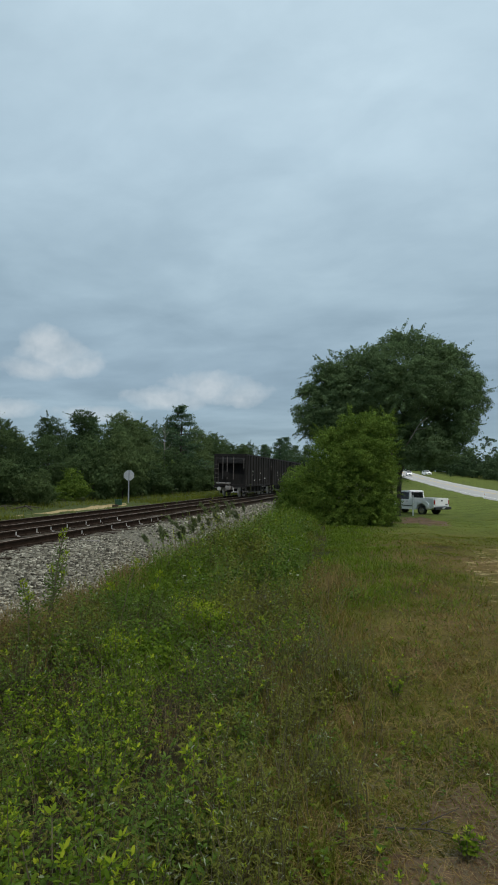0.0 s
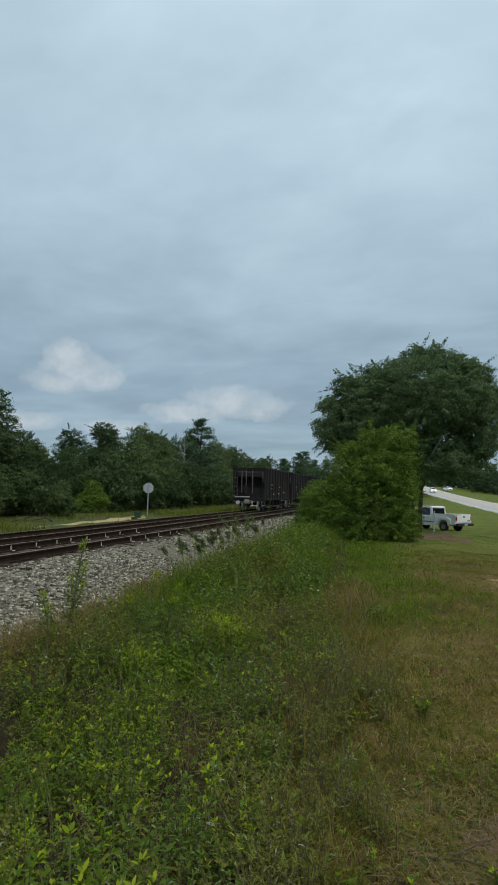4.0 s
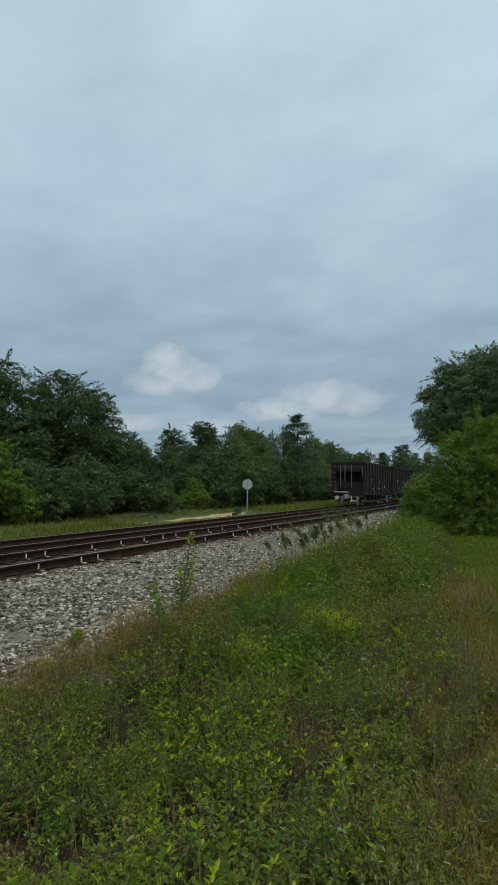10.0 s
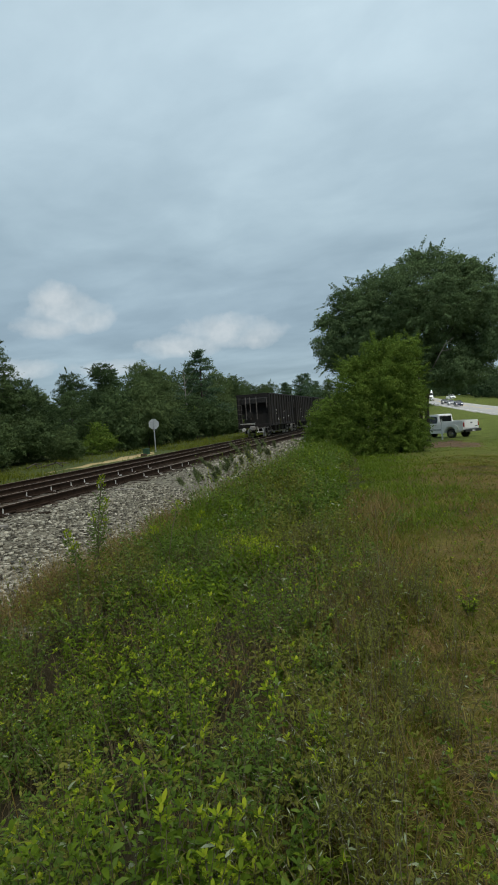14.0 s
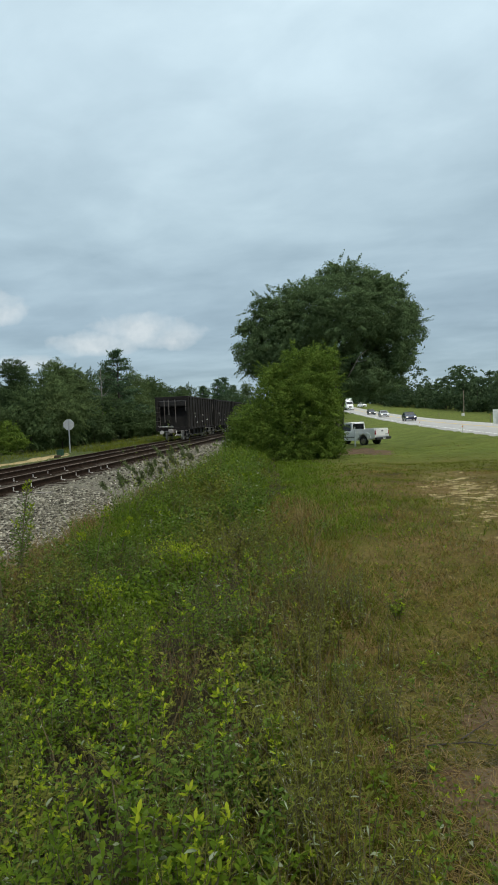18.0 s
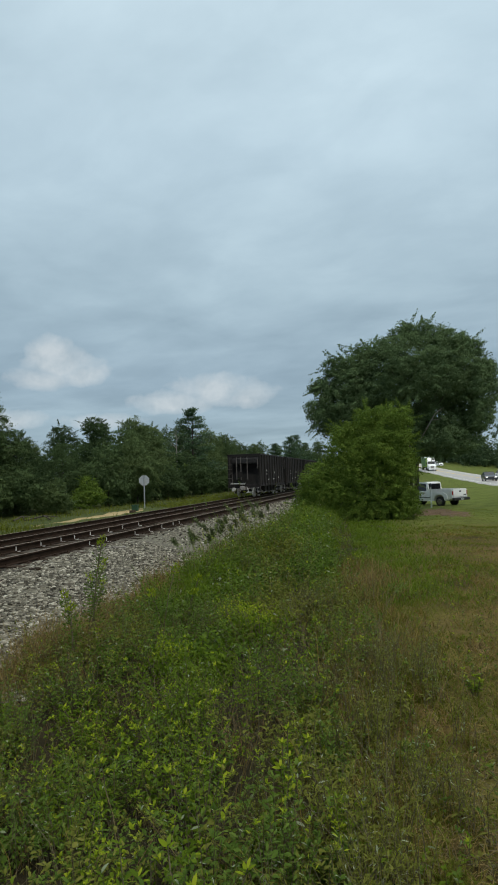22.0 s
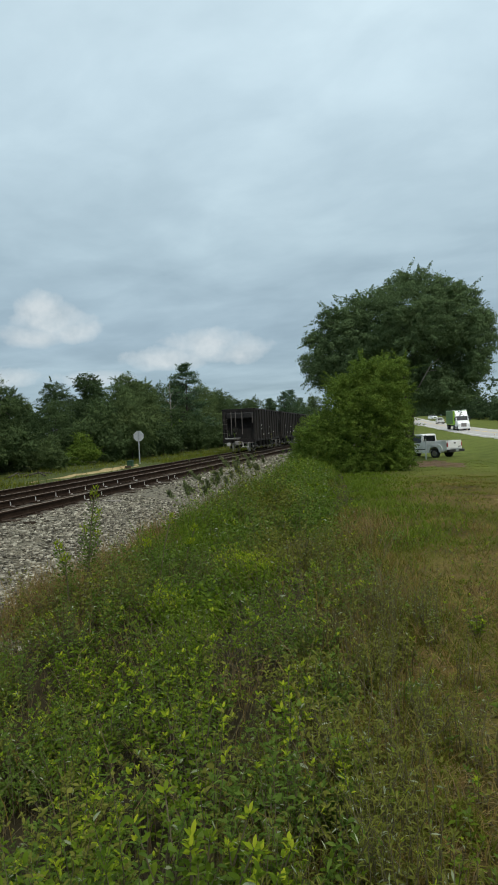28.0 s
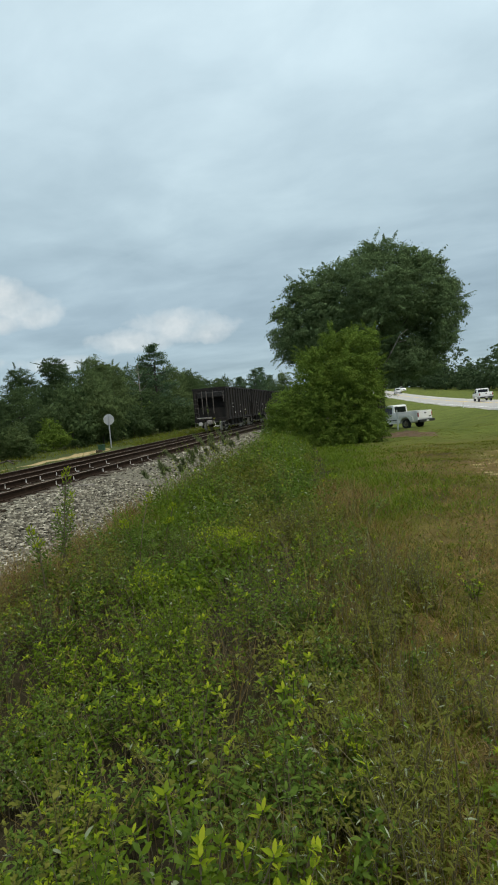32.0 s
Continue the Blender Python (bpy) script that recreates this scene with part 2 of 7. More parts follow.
    col = mixc(nt, maths(nt, "MULTIPLY", toe, maths(nt, "DIVIDE", maths(nt, "ADD", sep.outputs[0], 3.0), 1.0, clamp=True)), col, gravel)
    # thin turf with bleached sand showing through
    u = maths(nt, "DIVIDE", maths(nt, "SUBTRACT", maths(nt, "SUBTRACT", sep.outputs[0], maths(nt, "MULTIPLY", maths(nt, "SUBTRACT", sep.outputs[1], 14.0), 0.09)), 11.5), 1.25)
    v = maths(nt, "DIVIDE", maths(nt, "SUBTRACT", sep.outputs[1], 14.0), 7.5)
    near = maths(nt, "SUBTRACT", 1.0, maths(nt, "SQRT", maths(nt, "ADD", maths(nt, "MULTIPLY", u, u), maths(nt, "MULTIPLY", v, v))), clamp=True)
    spots = maths(nt, "ADD", fbm(nt, co.outputs["Object"], 3.2, 6, 0.7, 0.6), maths(nt, "MULTIPLY", near, 0.15))
    bare = ramp(nt, [(0.60, (0, 0, 0)), (0.69, (1, 1, 1))], spots)
    bare = maths(nt, "MULTIPLY", bare, maths(nt, "MULTIPLY", near, 4.0, clamp=True))
    pale = ramp(nt, [(0.3, (0.22, 0.17, 0.075)), (0.7, (0.40, 0.33, 0.18))], fbm(nt, co.outputs["Object"], 9.0, 5, 0.65))
    col = mixc(nt, bare, col, pale)
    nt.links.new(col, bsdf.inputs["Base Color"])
    return mat


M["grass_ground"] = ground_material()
M["sand"] = surface("sand", [(0.3, (0.2350, 0.1744, 0.0765)), (0.7, (0.3500, 0.2744, 0.1395))], 1.4, 0.95, 0.5, 20)
M["dirt"] = surface("dirt", [(0.3, (0.055, 0.032, 0.016)), (0.6, (0.105, 0.064, 0.034)), (0.8, (0.17, 0.112, 0.066))], 1.6, 0.95, 0.6, 20)
def stained_ballast(mat):
    """Rust and brake dust darken the stone under the rails."""
    nt = mat.node_tree
    bsdf = nt.nodes["Principled BSDF"]
    col = bsdf.inputs["Base Color"].links[0].from_socket
    co = nt.nodes.new("ShaderNodeTexCoord")
    sep = nt.nodes.new("ShaderNodeSeparateXYZ")
    nt.links.new(co.outputs["Object"], sep.inputs[0])
    near = [maths(nt, "ABSOLUTE", maths(nt, "SUBTRACT", sep.outputs[0], x)) for x in (-0.75, -5.62)]
    k = maths(nt, "DIVIDE", maths(nt, "SUBTRACT", 1.45, maths(nt, "MINIMUM", near[0], near[1])), 0.6, clamp=True)
    nt.links.new(mixc(nt, maths(nt, "MULTIPLY", k, 0.75), col, (0.042, 0.031, 0.022)), bsdf.inputs["Base Color"])
    return mat


M["ballast"] = surface("ballast", [(0.28, (0.0320, 0.0285, 0.0210)), (0.45, (0.0914, 0.0829, 0.0609)), (0.6, (0.1556, 0.1445, 0.1065)), (0.75, (0.2458, 0.2298, 0.1720))], 14, 0.95, 1.0, 22, detail=3)
stained_ballast(M["ballast"])
M["stone"] = surface("stone", [(0.15, (0.0449, 0.0399, 0.0292)), (0.40, (0.1243, 0.1132, 0.0855)), (0.72, (0.2529, 0.2357, 0.1817)), (0.95, (0.4963, 0.4672, 0.3753))], 9, 0.92, 0.5, 40, island=0.85)
M["rail"] = surface("rail", [(0.3, (0.0161, 0.0095, 0.0060)), (0.6, (0.0298, 0.0184, 0.0120)), (0.8, (0.0496, 0.0326, 0.0218))], 5, 0.9, 0.4, 60, spec=0.1)
M["rail_head"] = surface("rail_head", [(0.3, (0.1275, 0.0950, 0.0703)), (0.7, (0.2210, 0.1760, 0.1377))], 8, 0.6, 0.1, 60, spec=0.25)
M["tie"] = surface("tie", [(0.3, (0.026, 0.018, 0.012)), (0.6, (0.050, 0.036, 0.025)), (0.8, (0.11, 0.088, 0.066))], 6, 0.95, 0.8, 30, spec=0.1, objrand=0.3, stretch=(1, 6, 6))
M["anchor"] = plain("anchor", (0.62, 0.60, 0.57), 0.6, 0.1, var=0.2)
M["bark"] = surface("bark", [(0.3, (0.034, 0.028, 0.022)), (0.6, (0.070, 0.060, 0.048)), (0.8, (0.12, 0.105, 0.09))], 4, 0.95, 0.9, 18, stretch=(3, 3, 0.6))
M["deadwood"] = surface("deadwood", [(0.3, (0.15, 0.135, 0.115)), (0.7, (0.27, 0.25, 0.22))], 6, 0.9, 0.4, 20)
M["oak_leaf"] = surface("oak_leaf", [(0.25, (0.0717, 0.1109, 0.0493)), (0.5, (0.1120, 0.1676, 0.0739)), (0.75, (0.1568, 0.2195, 0.0986))], 0.8, 0.75, island=0.25, trans=0.34, spec=0.03)
M["wood_leaf"] = surface("wood_leaf", [(0.2, (0.042, 0.068, 0.030)), (0.5, (0.076, 0.116, 0.046)), (0.8, (0.120, 0.164, 0.062))], 0.9, 0.7, island=0.3, objrand=0.4, trans=0.34, spec=0.03)
M["far_leaf"] = surface("far_leaf", [(0.2, (0.0384, 0.0625, 0.0336)), (0.5, (0.0696, 0.1075, 0.0504)), (0.8, (0.1056, 0.1475, 0.0648))], 0.06, 0.75, island=0.3, trans=0.25, spec=0.04)
M["pine_leaf"] = surface("pine_leaf", [(0.2, (0.036, 0.076, 0.040)), (0.5, (0.066, 0.118, 0.056)), (0.8, (0.110, 0.165, 0.075))], 0.5, 0.6, island=0.6, objrand=0.2, trans=0.25, spec=0.25)
M["bush_leaf"] = surface("bush_leaf", [(0.25, (0.0603, 0.1028, 0.0186)), (0.5, (0.1143, 0.1799, 0.0308)), (0.75, (0.1921, 0.2571, 0.0466))], 1.3, 0.68, island=0.35, trans=0.36, spec=0.03)
M["weed_leaf"] = surface("weed_leaf", [(0.12, (0.0467, 0.0833, 0.0069)), (0.42, (0.0849, 0.1374, 0.0105)), (0.72, (0.1214, 0.1823, 0.0153)), (0.93, (0.1689, 0.2207, 0.0230))], 1.2, 0.68, island=0.6, trans=0.42, spec=0.05)
M["weed_dark"] = surface("weed_dark", [(0.12, (0.0453, 0.0828, 0.0135)), (0.5, (0.0893, 0.1465, 0.0230)), (0.9, (0.1423, 0.2049, 0.0378))], 1.2, 0.7, island=0.6, trans=0.40, spec=0.05)
M["weed_olive"] = surface("weed_olive", [(0.12, (0.0751, 0.0878, 0.0150)), (0.5, (0.1294, 0.1411, 0.0252)), (0.9, (0.1929, 0.1965, 0.0421))], 1.2, 0.7, island=0.6, trans=0.38, spec=0.05)
M["weed_bright"] = surface("weed_bright", [(0.2, (0.1512, 0.2160, 0.0117)), (0.6, (0.2341, 0.2959, 0.0171)), (0.9, (0.3226, 0.3564, 0.0270))], 1.5, 0.6, island=0.6, trans=0.4, spec=0.05)
M["weed_stem"] = surface("weed_stem", [(0.3, (0.07, 0.06, 0.03)), (0.7, (0.13, 0.11, 0.06))], 3, 0.8, island=0.5)
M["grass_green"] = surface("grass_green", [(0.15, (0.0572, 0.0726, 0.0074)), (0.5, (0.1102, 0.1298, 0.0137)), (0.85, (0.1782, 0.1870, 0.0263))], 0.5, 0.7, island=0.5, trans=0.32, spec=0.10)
M["grass_lush"] = surface("grass_lush", [(0.15, (0.0529, 0.0913, 0.0074)), (0.5, (0.1026, 0.1595, 0.0126)), (0.85, (0.1674, 0.2189, 0.0231))], 0.5, 0.65, island=0.5, trans=0.34, spec=0.12)
M["grass_dry"] = surface("grass_dry", [(0.15, (0.1102, 0.0770, 0.0190)), (0.5, (0.1836, 0.1348, 0.0350)), (0.85, (0.2830, 0.2236, 0.0710))], 0.5, 0.8, island=0.6, trans=0.25, spec=0.08)
M["grass_rust"] = surface("grass_rust", [(0.15, (0.1240, 0.0824, 0.0346)), (0.5, (0.2036, 0.1405, 0.0605)), (0.85, (0.2984, 0.2196, 0.1037))], 0.5, 0.8, island=0.6, trans=0.25, spec=0.1)
M["leaf_pale"] = surface("leaf_pale", [(0.2, (0.15, 0.19, 0.09)), (0.8, (0.26, 0.29, 0.18))], 1.5, 0.5, island=0.6, trans=0.25, spec=0.35)
M["seed_brown"] = surface("seed_brown", [(0.2, (0.0638, 0.0836, 0.0300)), (0.8, (0.1200, 0.1425, 0.0562))], 3, 0.9, island=0.5)
M["road"] = surface("road", [(0.3, (0.30, 0.29, 0.275)), (0.6, (0.36, 0.35, 0.33)), (0.8, (0.41, 0.40, 0.38))], 0.7, 0.9, 0.3, 40)
M["white_line"] = plain("white_line", (0.7, 0.7, 0.68), 0.7)
M["yellow_line"] = plain("yellow_line", (0.55, 0.38, 0.06), 0.7)
M["galv"] = plain("galv", (0.42, 0.43, 0.44), 0.5, 0.7)
M["sign_back"] = plain("sign_back", (0.48, 0.49, 0.50), 0.5, 0.55, var=0.1)
M["sign_white"] = plain("sign_white", (0.75, 0.75, 0.74), 0.5)
M["wood_post"] = surface("wood_post", [(0.3, (0.16, 0.13, 0.10)), (0.7, (0.27, 0.23, 0.18))], 5, 0.9, 0.4, 30)
M["car_side"] = surface("car_side", [(0.25, (0.0110, 0.0103, 0.0097)), (0.5, (0.0212, 0.0194, 0.0179)), (0.75, (0.0405, 0.0363, 0.0326))], 1.2, 0.9, 0.3, 20, second=((0.050, 0.043, 0.038), 0.9, 0.62, 0.88), stretch=(1, 1, 0.35), spec=0.15)
M["car_dark"] = surface("car_dark", [(0.3, (0.009, 0.008, 0.008)), (0.7, (0.024, 0.020, 0.019))], 2.0, 0.85, 0.2, 20, metal=0.1)
M["car_post"] = surface("car_post", [(0.3, (0.07, 0.062, 0.056)), (0.7, (0.17, 0.155, 0.14))], 6, 0.7, 0.2, 30, metal=0.2)
M["car_light"] = surface("car_light", [(0.3, (0.3900, 0.3770, 0.3640)), (0.7, (0.6240, 0.6110, 0.5850))], 6, 0.6, 0.2, 30, metal=0.3)
M["steel_worn"] = surface("steel_worn", [(0.3, (0.17, 0.15, 0.14)), (0.7, (0.40, 0.38, 0.36))], 6, 0.5, 0.2, 30, metal=0.4)
M["coal"] = surface("coal", [(0.3, (0.012, 0.012, 0.012)), (0.7, (0.04, 0.04, 0.04))], 8, 0.9, 0.8, 10)
M["paint_white"] = plain("paint_white", (0.87, 0.87, 0.86), 0.35, 0, var=0.05, coat=0.4)
M["paint_silver"] = plain("paint_silver", (0.40, 0.41, 0.42), 0.35, 0.4, var=0.06, coat=0.3)
M["paint_blue"] = plain("paint_blue", (0.012, 0.014, 0.045), 0.3, 0.2, var=0.1, coat=0.5)
M["paint_dark"] = plain("paint_dark", (0.030, 0.033, 0.038), 0.3, 0.2, var=0.1, coat=0.5)
M["paint_lime"] = plain("paint_lime", (0.36, 0.62, 0.02), 0.4, 0, var=0.06)
M["trailer_side"] = plain("trailer_side", (0.10, 0.20, 0.06), 0.4, 0, var=0.2)
M["glass_dark"] = plain("glass_dark", (0.012, 0.014, 0.016), 0.08, 0, var=0.05)
M["black_rubber"] = plain("black_rubber", (0.018, 0.018, 0.018), 0.85)
M["black_plastic"] = plain("black_plastic", (0.025, 0.025, 0.026), 0.5)
M["chrome"] = plain("chrome", (0.55, 0.55, 0.56), 0.18, 1.0)
M["red_lens"] = plain("red_lens", (0.30, 0.02, 0.02), 0.25)
M["head_lens"] = plain("head_lens", (0.75, 0.76, 0.78), 0.15)
M["head_on"] = glow("head_on", (1.0, 0.97, 0.9), 1.0)
M["orange_lens"] = plain("orange_lens", (0.7, 0.25, 0.03), 0.3)
M["plate_white"] = plain("plate_white", (0.7, 0.7, 0.7), 0.5)
M["plate_bar"] = plain("plate_bar", (0.05, 0.12, 0.06), 0.5)
M["green_paint"] = plain("green_paint", (0.012, 0.055, 0.026), 0.6)
M["concrete"] = plain("concrete", (0.36, 0.35, 0.33), 0.9)


# ---------------- mesh helpers ----------------
def smooth(a, b, x):
    t = np.clip((x - a) / (b - a), 0, 1)
    return t * t * (3 - 2 * t)


def base_z(y):
    return -0.05 - 0.0230 * np.clip(y, -5, 48) + 0.0 * y


def road_x(y):
    return 24.2 - 0.000328 * np.maximum(y - 80.5, 0) ** 2


def road_z(y):
    far = np.minimum(y, 268) + 0.08 * np.maximum(y - 268, 0)
    return -0.58 + 0.000149 * np.maximum(far - 73.8, 0) ** 2


def gz(x, y):
    """Height of the ground sheet."""
    x, y = np.asarray(x, float), np.asarray(y, float)
    right = base_z(y)
    right = right + smooth(13.5, 19.0, x - 0.5 * (road_x(y) - 24.2)) * (road_z(y) - 0.08 - right)
    ditch = np.minimum(right, -0.72)
    z = ditch + smooth(5.6, 8.6, x) * (right - ditch)
    bed = -0.62 + 0 * x
    z = np.where(x < 4.6, bed + smooth(2.6, 4.2, x) * (ditch - bed), z)
    left = -0.48 + 0.0 * x
    z = np.where(x < -7.2, bed + smooth(-7.2, -8.2, x) * (left - bed) if np.ndim(x) == 0 else bed + (1 - smooth(-8.2, -7.2, x)) * (left - bed), z)
    bumps = 0.05 * np.sin(x * 1.3 + y * 0.7) * np.sin(y * 0.9 - x * 0.4) + 0.03 * np.sin(x * 3.1 + 1.0) * np.sin(y * 2.7)
    quiet = np.where((x > -8.5) & (x < 3.2), 0.0, 1.0) * np.where(x > 22, 0.0, 1.0)
    return z + bumps * quiet


def mesh_np(name, verts, faces, mats, mat_ids=None, shade=False):
    """A mesh from numpy arrays: verts (n,3), faces (m,k)."""
    me = bpy.data.meshes.new(name)
    faces = np.asarray(faces, dtype=np.int32)
    n, k = faces.shape
    me.vertices.add(len(verts))
    me.vertices.foreach_set("co", np.asarray(verts, dtype=np.float32).ravel())
    me.loops.add(n * k)
    me.loops.foreach_set("vertex_index", faces.ravel())
    me.polygons.add(n)
    me.polygons.foreach_set("loop_start", np.arange(0, n * k, k, dtype=np.int32))
    for m in mats:
        me.materials.append(m)
    if mat_ids is not None:
        me.polygons.foreach_set("material_index", np.asarray(mat_ids, dtype=np.int32))
    if shade:
        me.polygons.foreach_set("use_smooth", np.ones(n, dtype=bool))
    me.update(calc_edges=True)
    me.validate()
    return me


def part(name, bm, material, parent=None, label=""):
    """Links a bmesh as one mesh object under a thing or a part."""
    me = bpy.data.meshes.new(name)
    bm.to_mesh(me)
    bm.free()
    for m in material if isinstance(material, (list, tuple)) else (material,):
        me.materials.append(m)
    ob = new(name, me)
    ob.parent = parent
    return tagged(ob, label)


def shared(name, me, parent, m, label=""):
    ob = new(name, me)
    ob.parent = parent
    ob.matrix_basis = m
    return tagged(ob, label)


def box(bm, x0, x1, y0, y1, z0, z1, bevel=0.0, mi=0, m=None):
    g = bmesh.ops.create_cube(bm, size=1.0)
    vs = g["verts"]
    for v in vs:
        v.co = Vector((x0 + (v.co.x + 0.5) * (x1 - x0), y0 + (v.co.y + 0.5) * (y1 - y0), z0 + (v.co.z + 0.5) * (z1 - z0)))
    fs = {f for v in vs for f in v.link_faces}
    for f in fs:
        f.material_index = mi
    if bevel > 0:
        es = {e for v in vs for e in v.link_edges}
        r = bmesh.ops.bevel(bm, geom=list(es), offset=bevel, segments=2, affect="EDGES", profile=0.6)
        for f in r["faces"]:
            f.material_index = mi
    if m is not None:
        bmesh.ops.transform(bm, matrix=m, verts=[v for v in bm.verts if v in set(vs)] if bevel <= 0 else list({v for f in fs if f.is_valid for v in f.verts}))
    return bm


def one_box(*a, **k):
    return box(bmesh.new(), *a, **k)


def tube(bm, p, q, r0, r1=None, seg=8):
    """A tapered round bar from p to q."""
    p, q = Vector(p), Vector(q)
    r1 = r0 if r1 is None else r1
    m = Matrix.Translation((p + q) / 2) @ (q - p).to_track_quat("Z", "Y").to_matrix().to_4x4()
    bmesh.ops.create_cone(bm, cap_ends=True, segments=seg, radius1=r0, radius2=r1, depth=(q - p).length, matrix=m)
    return bm


def profile(bm, pts, axis, a, b):
    """Extrudes a closed outline: axis 'y' takes points as (x, z), axis 'x' as (y, z)."""
    rows = []
    for s in (a, b):
        rows.append([bm.verts.new((u, s, w) if axis == "y" else (s, u, w)) for u, w in pts])
    n = len(pts)
    for i in range(n):
        bm.faces.new((rows[0][i], rows[0][(i + 1) % n], rows[1][(i + 1) % n], rows[1][i]))
    bm.faces.new(rows[0][::-1])
    bm.faces.new(rows[1])
    bmesh.ops.recalc_face_normals(bm, faces=bm.faces)
    return bm


def thing(name, label, category, m=None, group="", kind=""):
    e = new(name)
    if m is not None:
        e.matrix_basis = m
    return tagged(e, label, category, group, kind)


# ---------------- ground ----------------
def build_ground():
    xs = np.unique(np.concatenate([np.linspace(-1500, -120, 14), np.linspace(-120, -14, 30), np.arange(-14, 26.1, 0.4), np.linspace(26, 140, 40), np.linspace(140, 1500, 14)]))
    ys = np.unique(np.concatenate([np.linspace(-300, -20, 12), np.arange(-20, 60, 0.5), np.linspace(60, 200, 50), np.linspace(200, 700, 40), np.linspace(700, 3000, 12)]))
    X, Y = np.meshgrid(xs, ys)
    Z = gz(X, np.clip(Y, -300, 700))
    V = np.stack([X, Y, Z], -1).reshape(-1, 3)
    nx = len(xs)
    i = (np.arange(len(ys) - 1)[:, None] * nx + np.arange(nx - 1)[None]).ravel()
    F = np.stack([i, i + 1, i + nx + 1, i + nx], 1)
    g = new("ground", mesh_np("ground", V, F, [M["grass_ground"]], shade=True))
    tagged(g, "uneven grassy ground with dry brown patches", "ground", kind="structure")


def strip(name, x_of, z_of, half, ys, mat, label, category, offset=0.0, lift=0.0, crown=0.0):
    """A ribbon along y with a thickness."""
    xs = x_of(ys) + offset
    zs = z_of(ys) + lift
    rows = [np.stack([xs - half - 0.3, ys, zs - 0.25], 1), np.stack([xs - half, ys, zs], 1), np.stack([xs, ys, zs + crown], 1), np.stack([xs + half, ys, zs], 1), np.stack([xs + half + 0.3, ys, zs - 0.25], 1)]
    V = np.concatenate(rows)
    n = len(ys)
    F = []
    for k in range(4):
        a = np.arange(n - 1) + k * n
        F.append(np.stack([a, a + n, a + n + 1, a + 1], 1))
    ob = new(name, mesh_np(name, V, np.concatenate(F), [mat]))
    return tagged(ob, label, category, kind="structure")


def build_road():
    ys = np.concatenate([np.linspace(-150, 80, 40), np.linspace(84, 470, 90)])
    strip("road", road_x, road_z, 4.0, ys, M["road"], "pale grey two-lane highway with paved shoulders", "road", crown=0.06)
    for off, mat, nm in ((-3.35, "white_line", "edge_line"), (3.35, "white_line", "edge_line"), (-0.12, "yellow_line", "centre_line"), (0.12, "yellow_line", "centre_line")):
        xs, zs = road_x(ys) + off, road_z(ys) + 0.06 * (1 - abs(off) / 4.0) + 0.006
        V = np.concatenate([np.stack([xs - 0.07, ys, zs], 1), np.stack([xs + 0.07, ys, zs], 1)])
        a = np.arange(len(ys) - 1)
        ob = new(nm, mesh_np(nm, V, np.stack([a, a + len(ys), a + len(ys) + 1, a + 1], 1), [M[mat]]))
        tagged(ob, "worn painted line along the highway", "road marking", kind="structure")


build_ground()
build_road()


# ---------------- railway ----------------
TRACKS = ((-0.75, 0.0), (-5.62, -0.30))
RAIL = ((-0.07, -0.172), (0.07, -0.172), (0.07, -0.16), (0.012, -0.14), (0.010, -0.045), (0.036, -0.035), (0.036, -0.004), (0.030, 0.0), (-0.030, 0.0), (-0.036, -0.004), (-0.036, -0.035), (-0.010, -0.045), (-0.012, -0.14), (-0.07, -0.16))


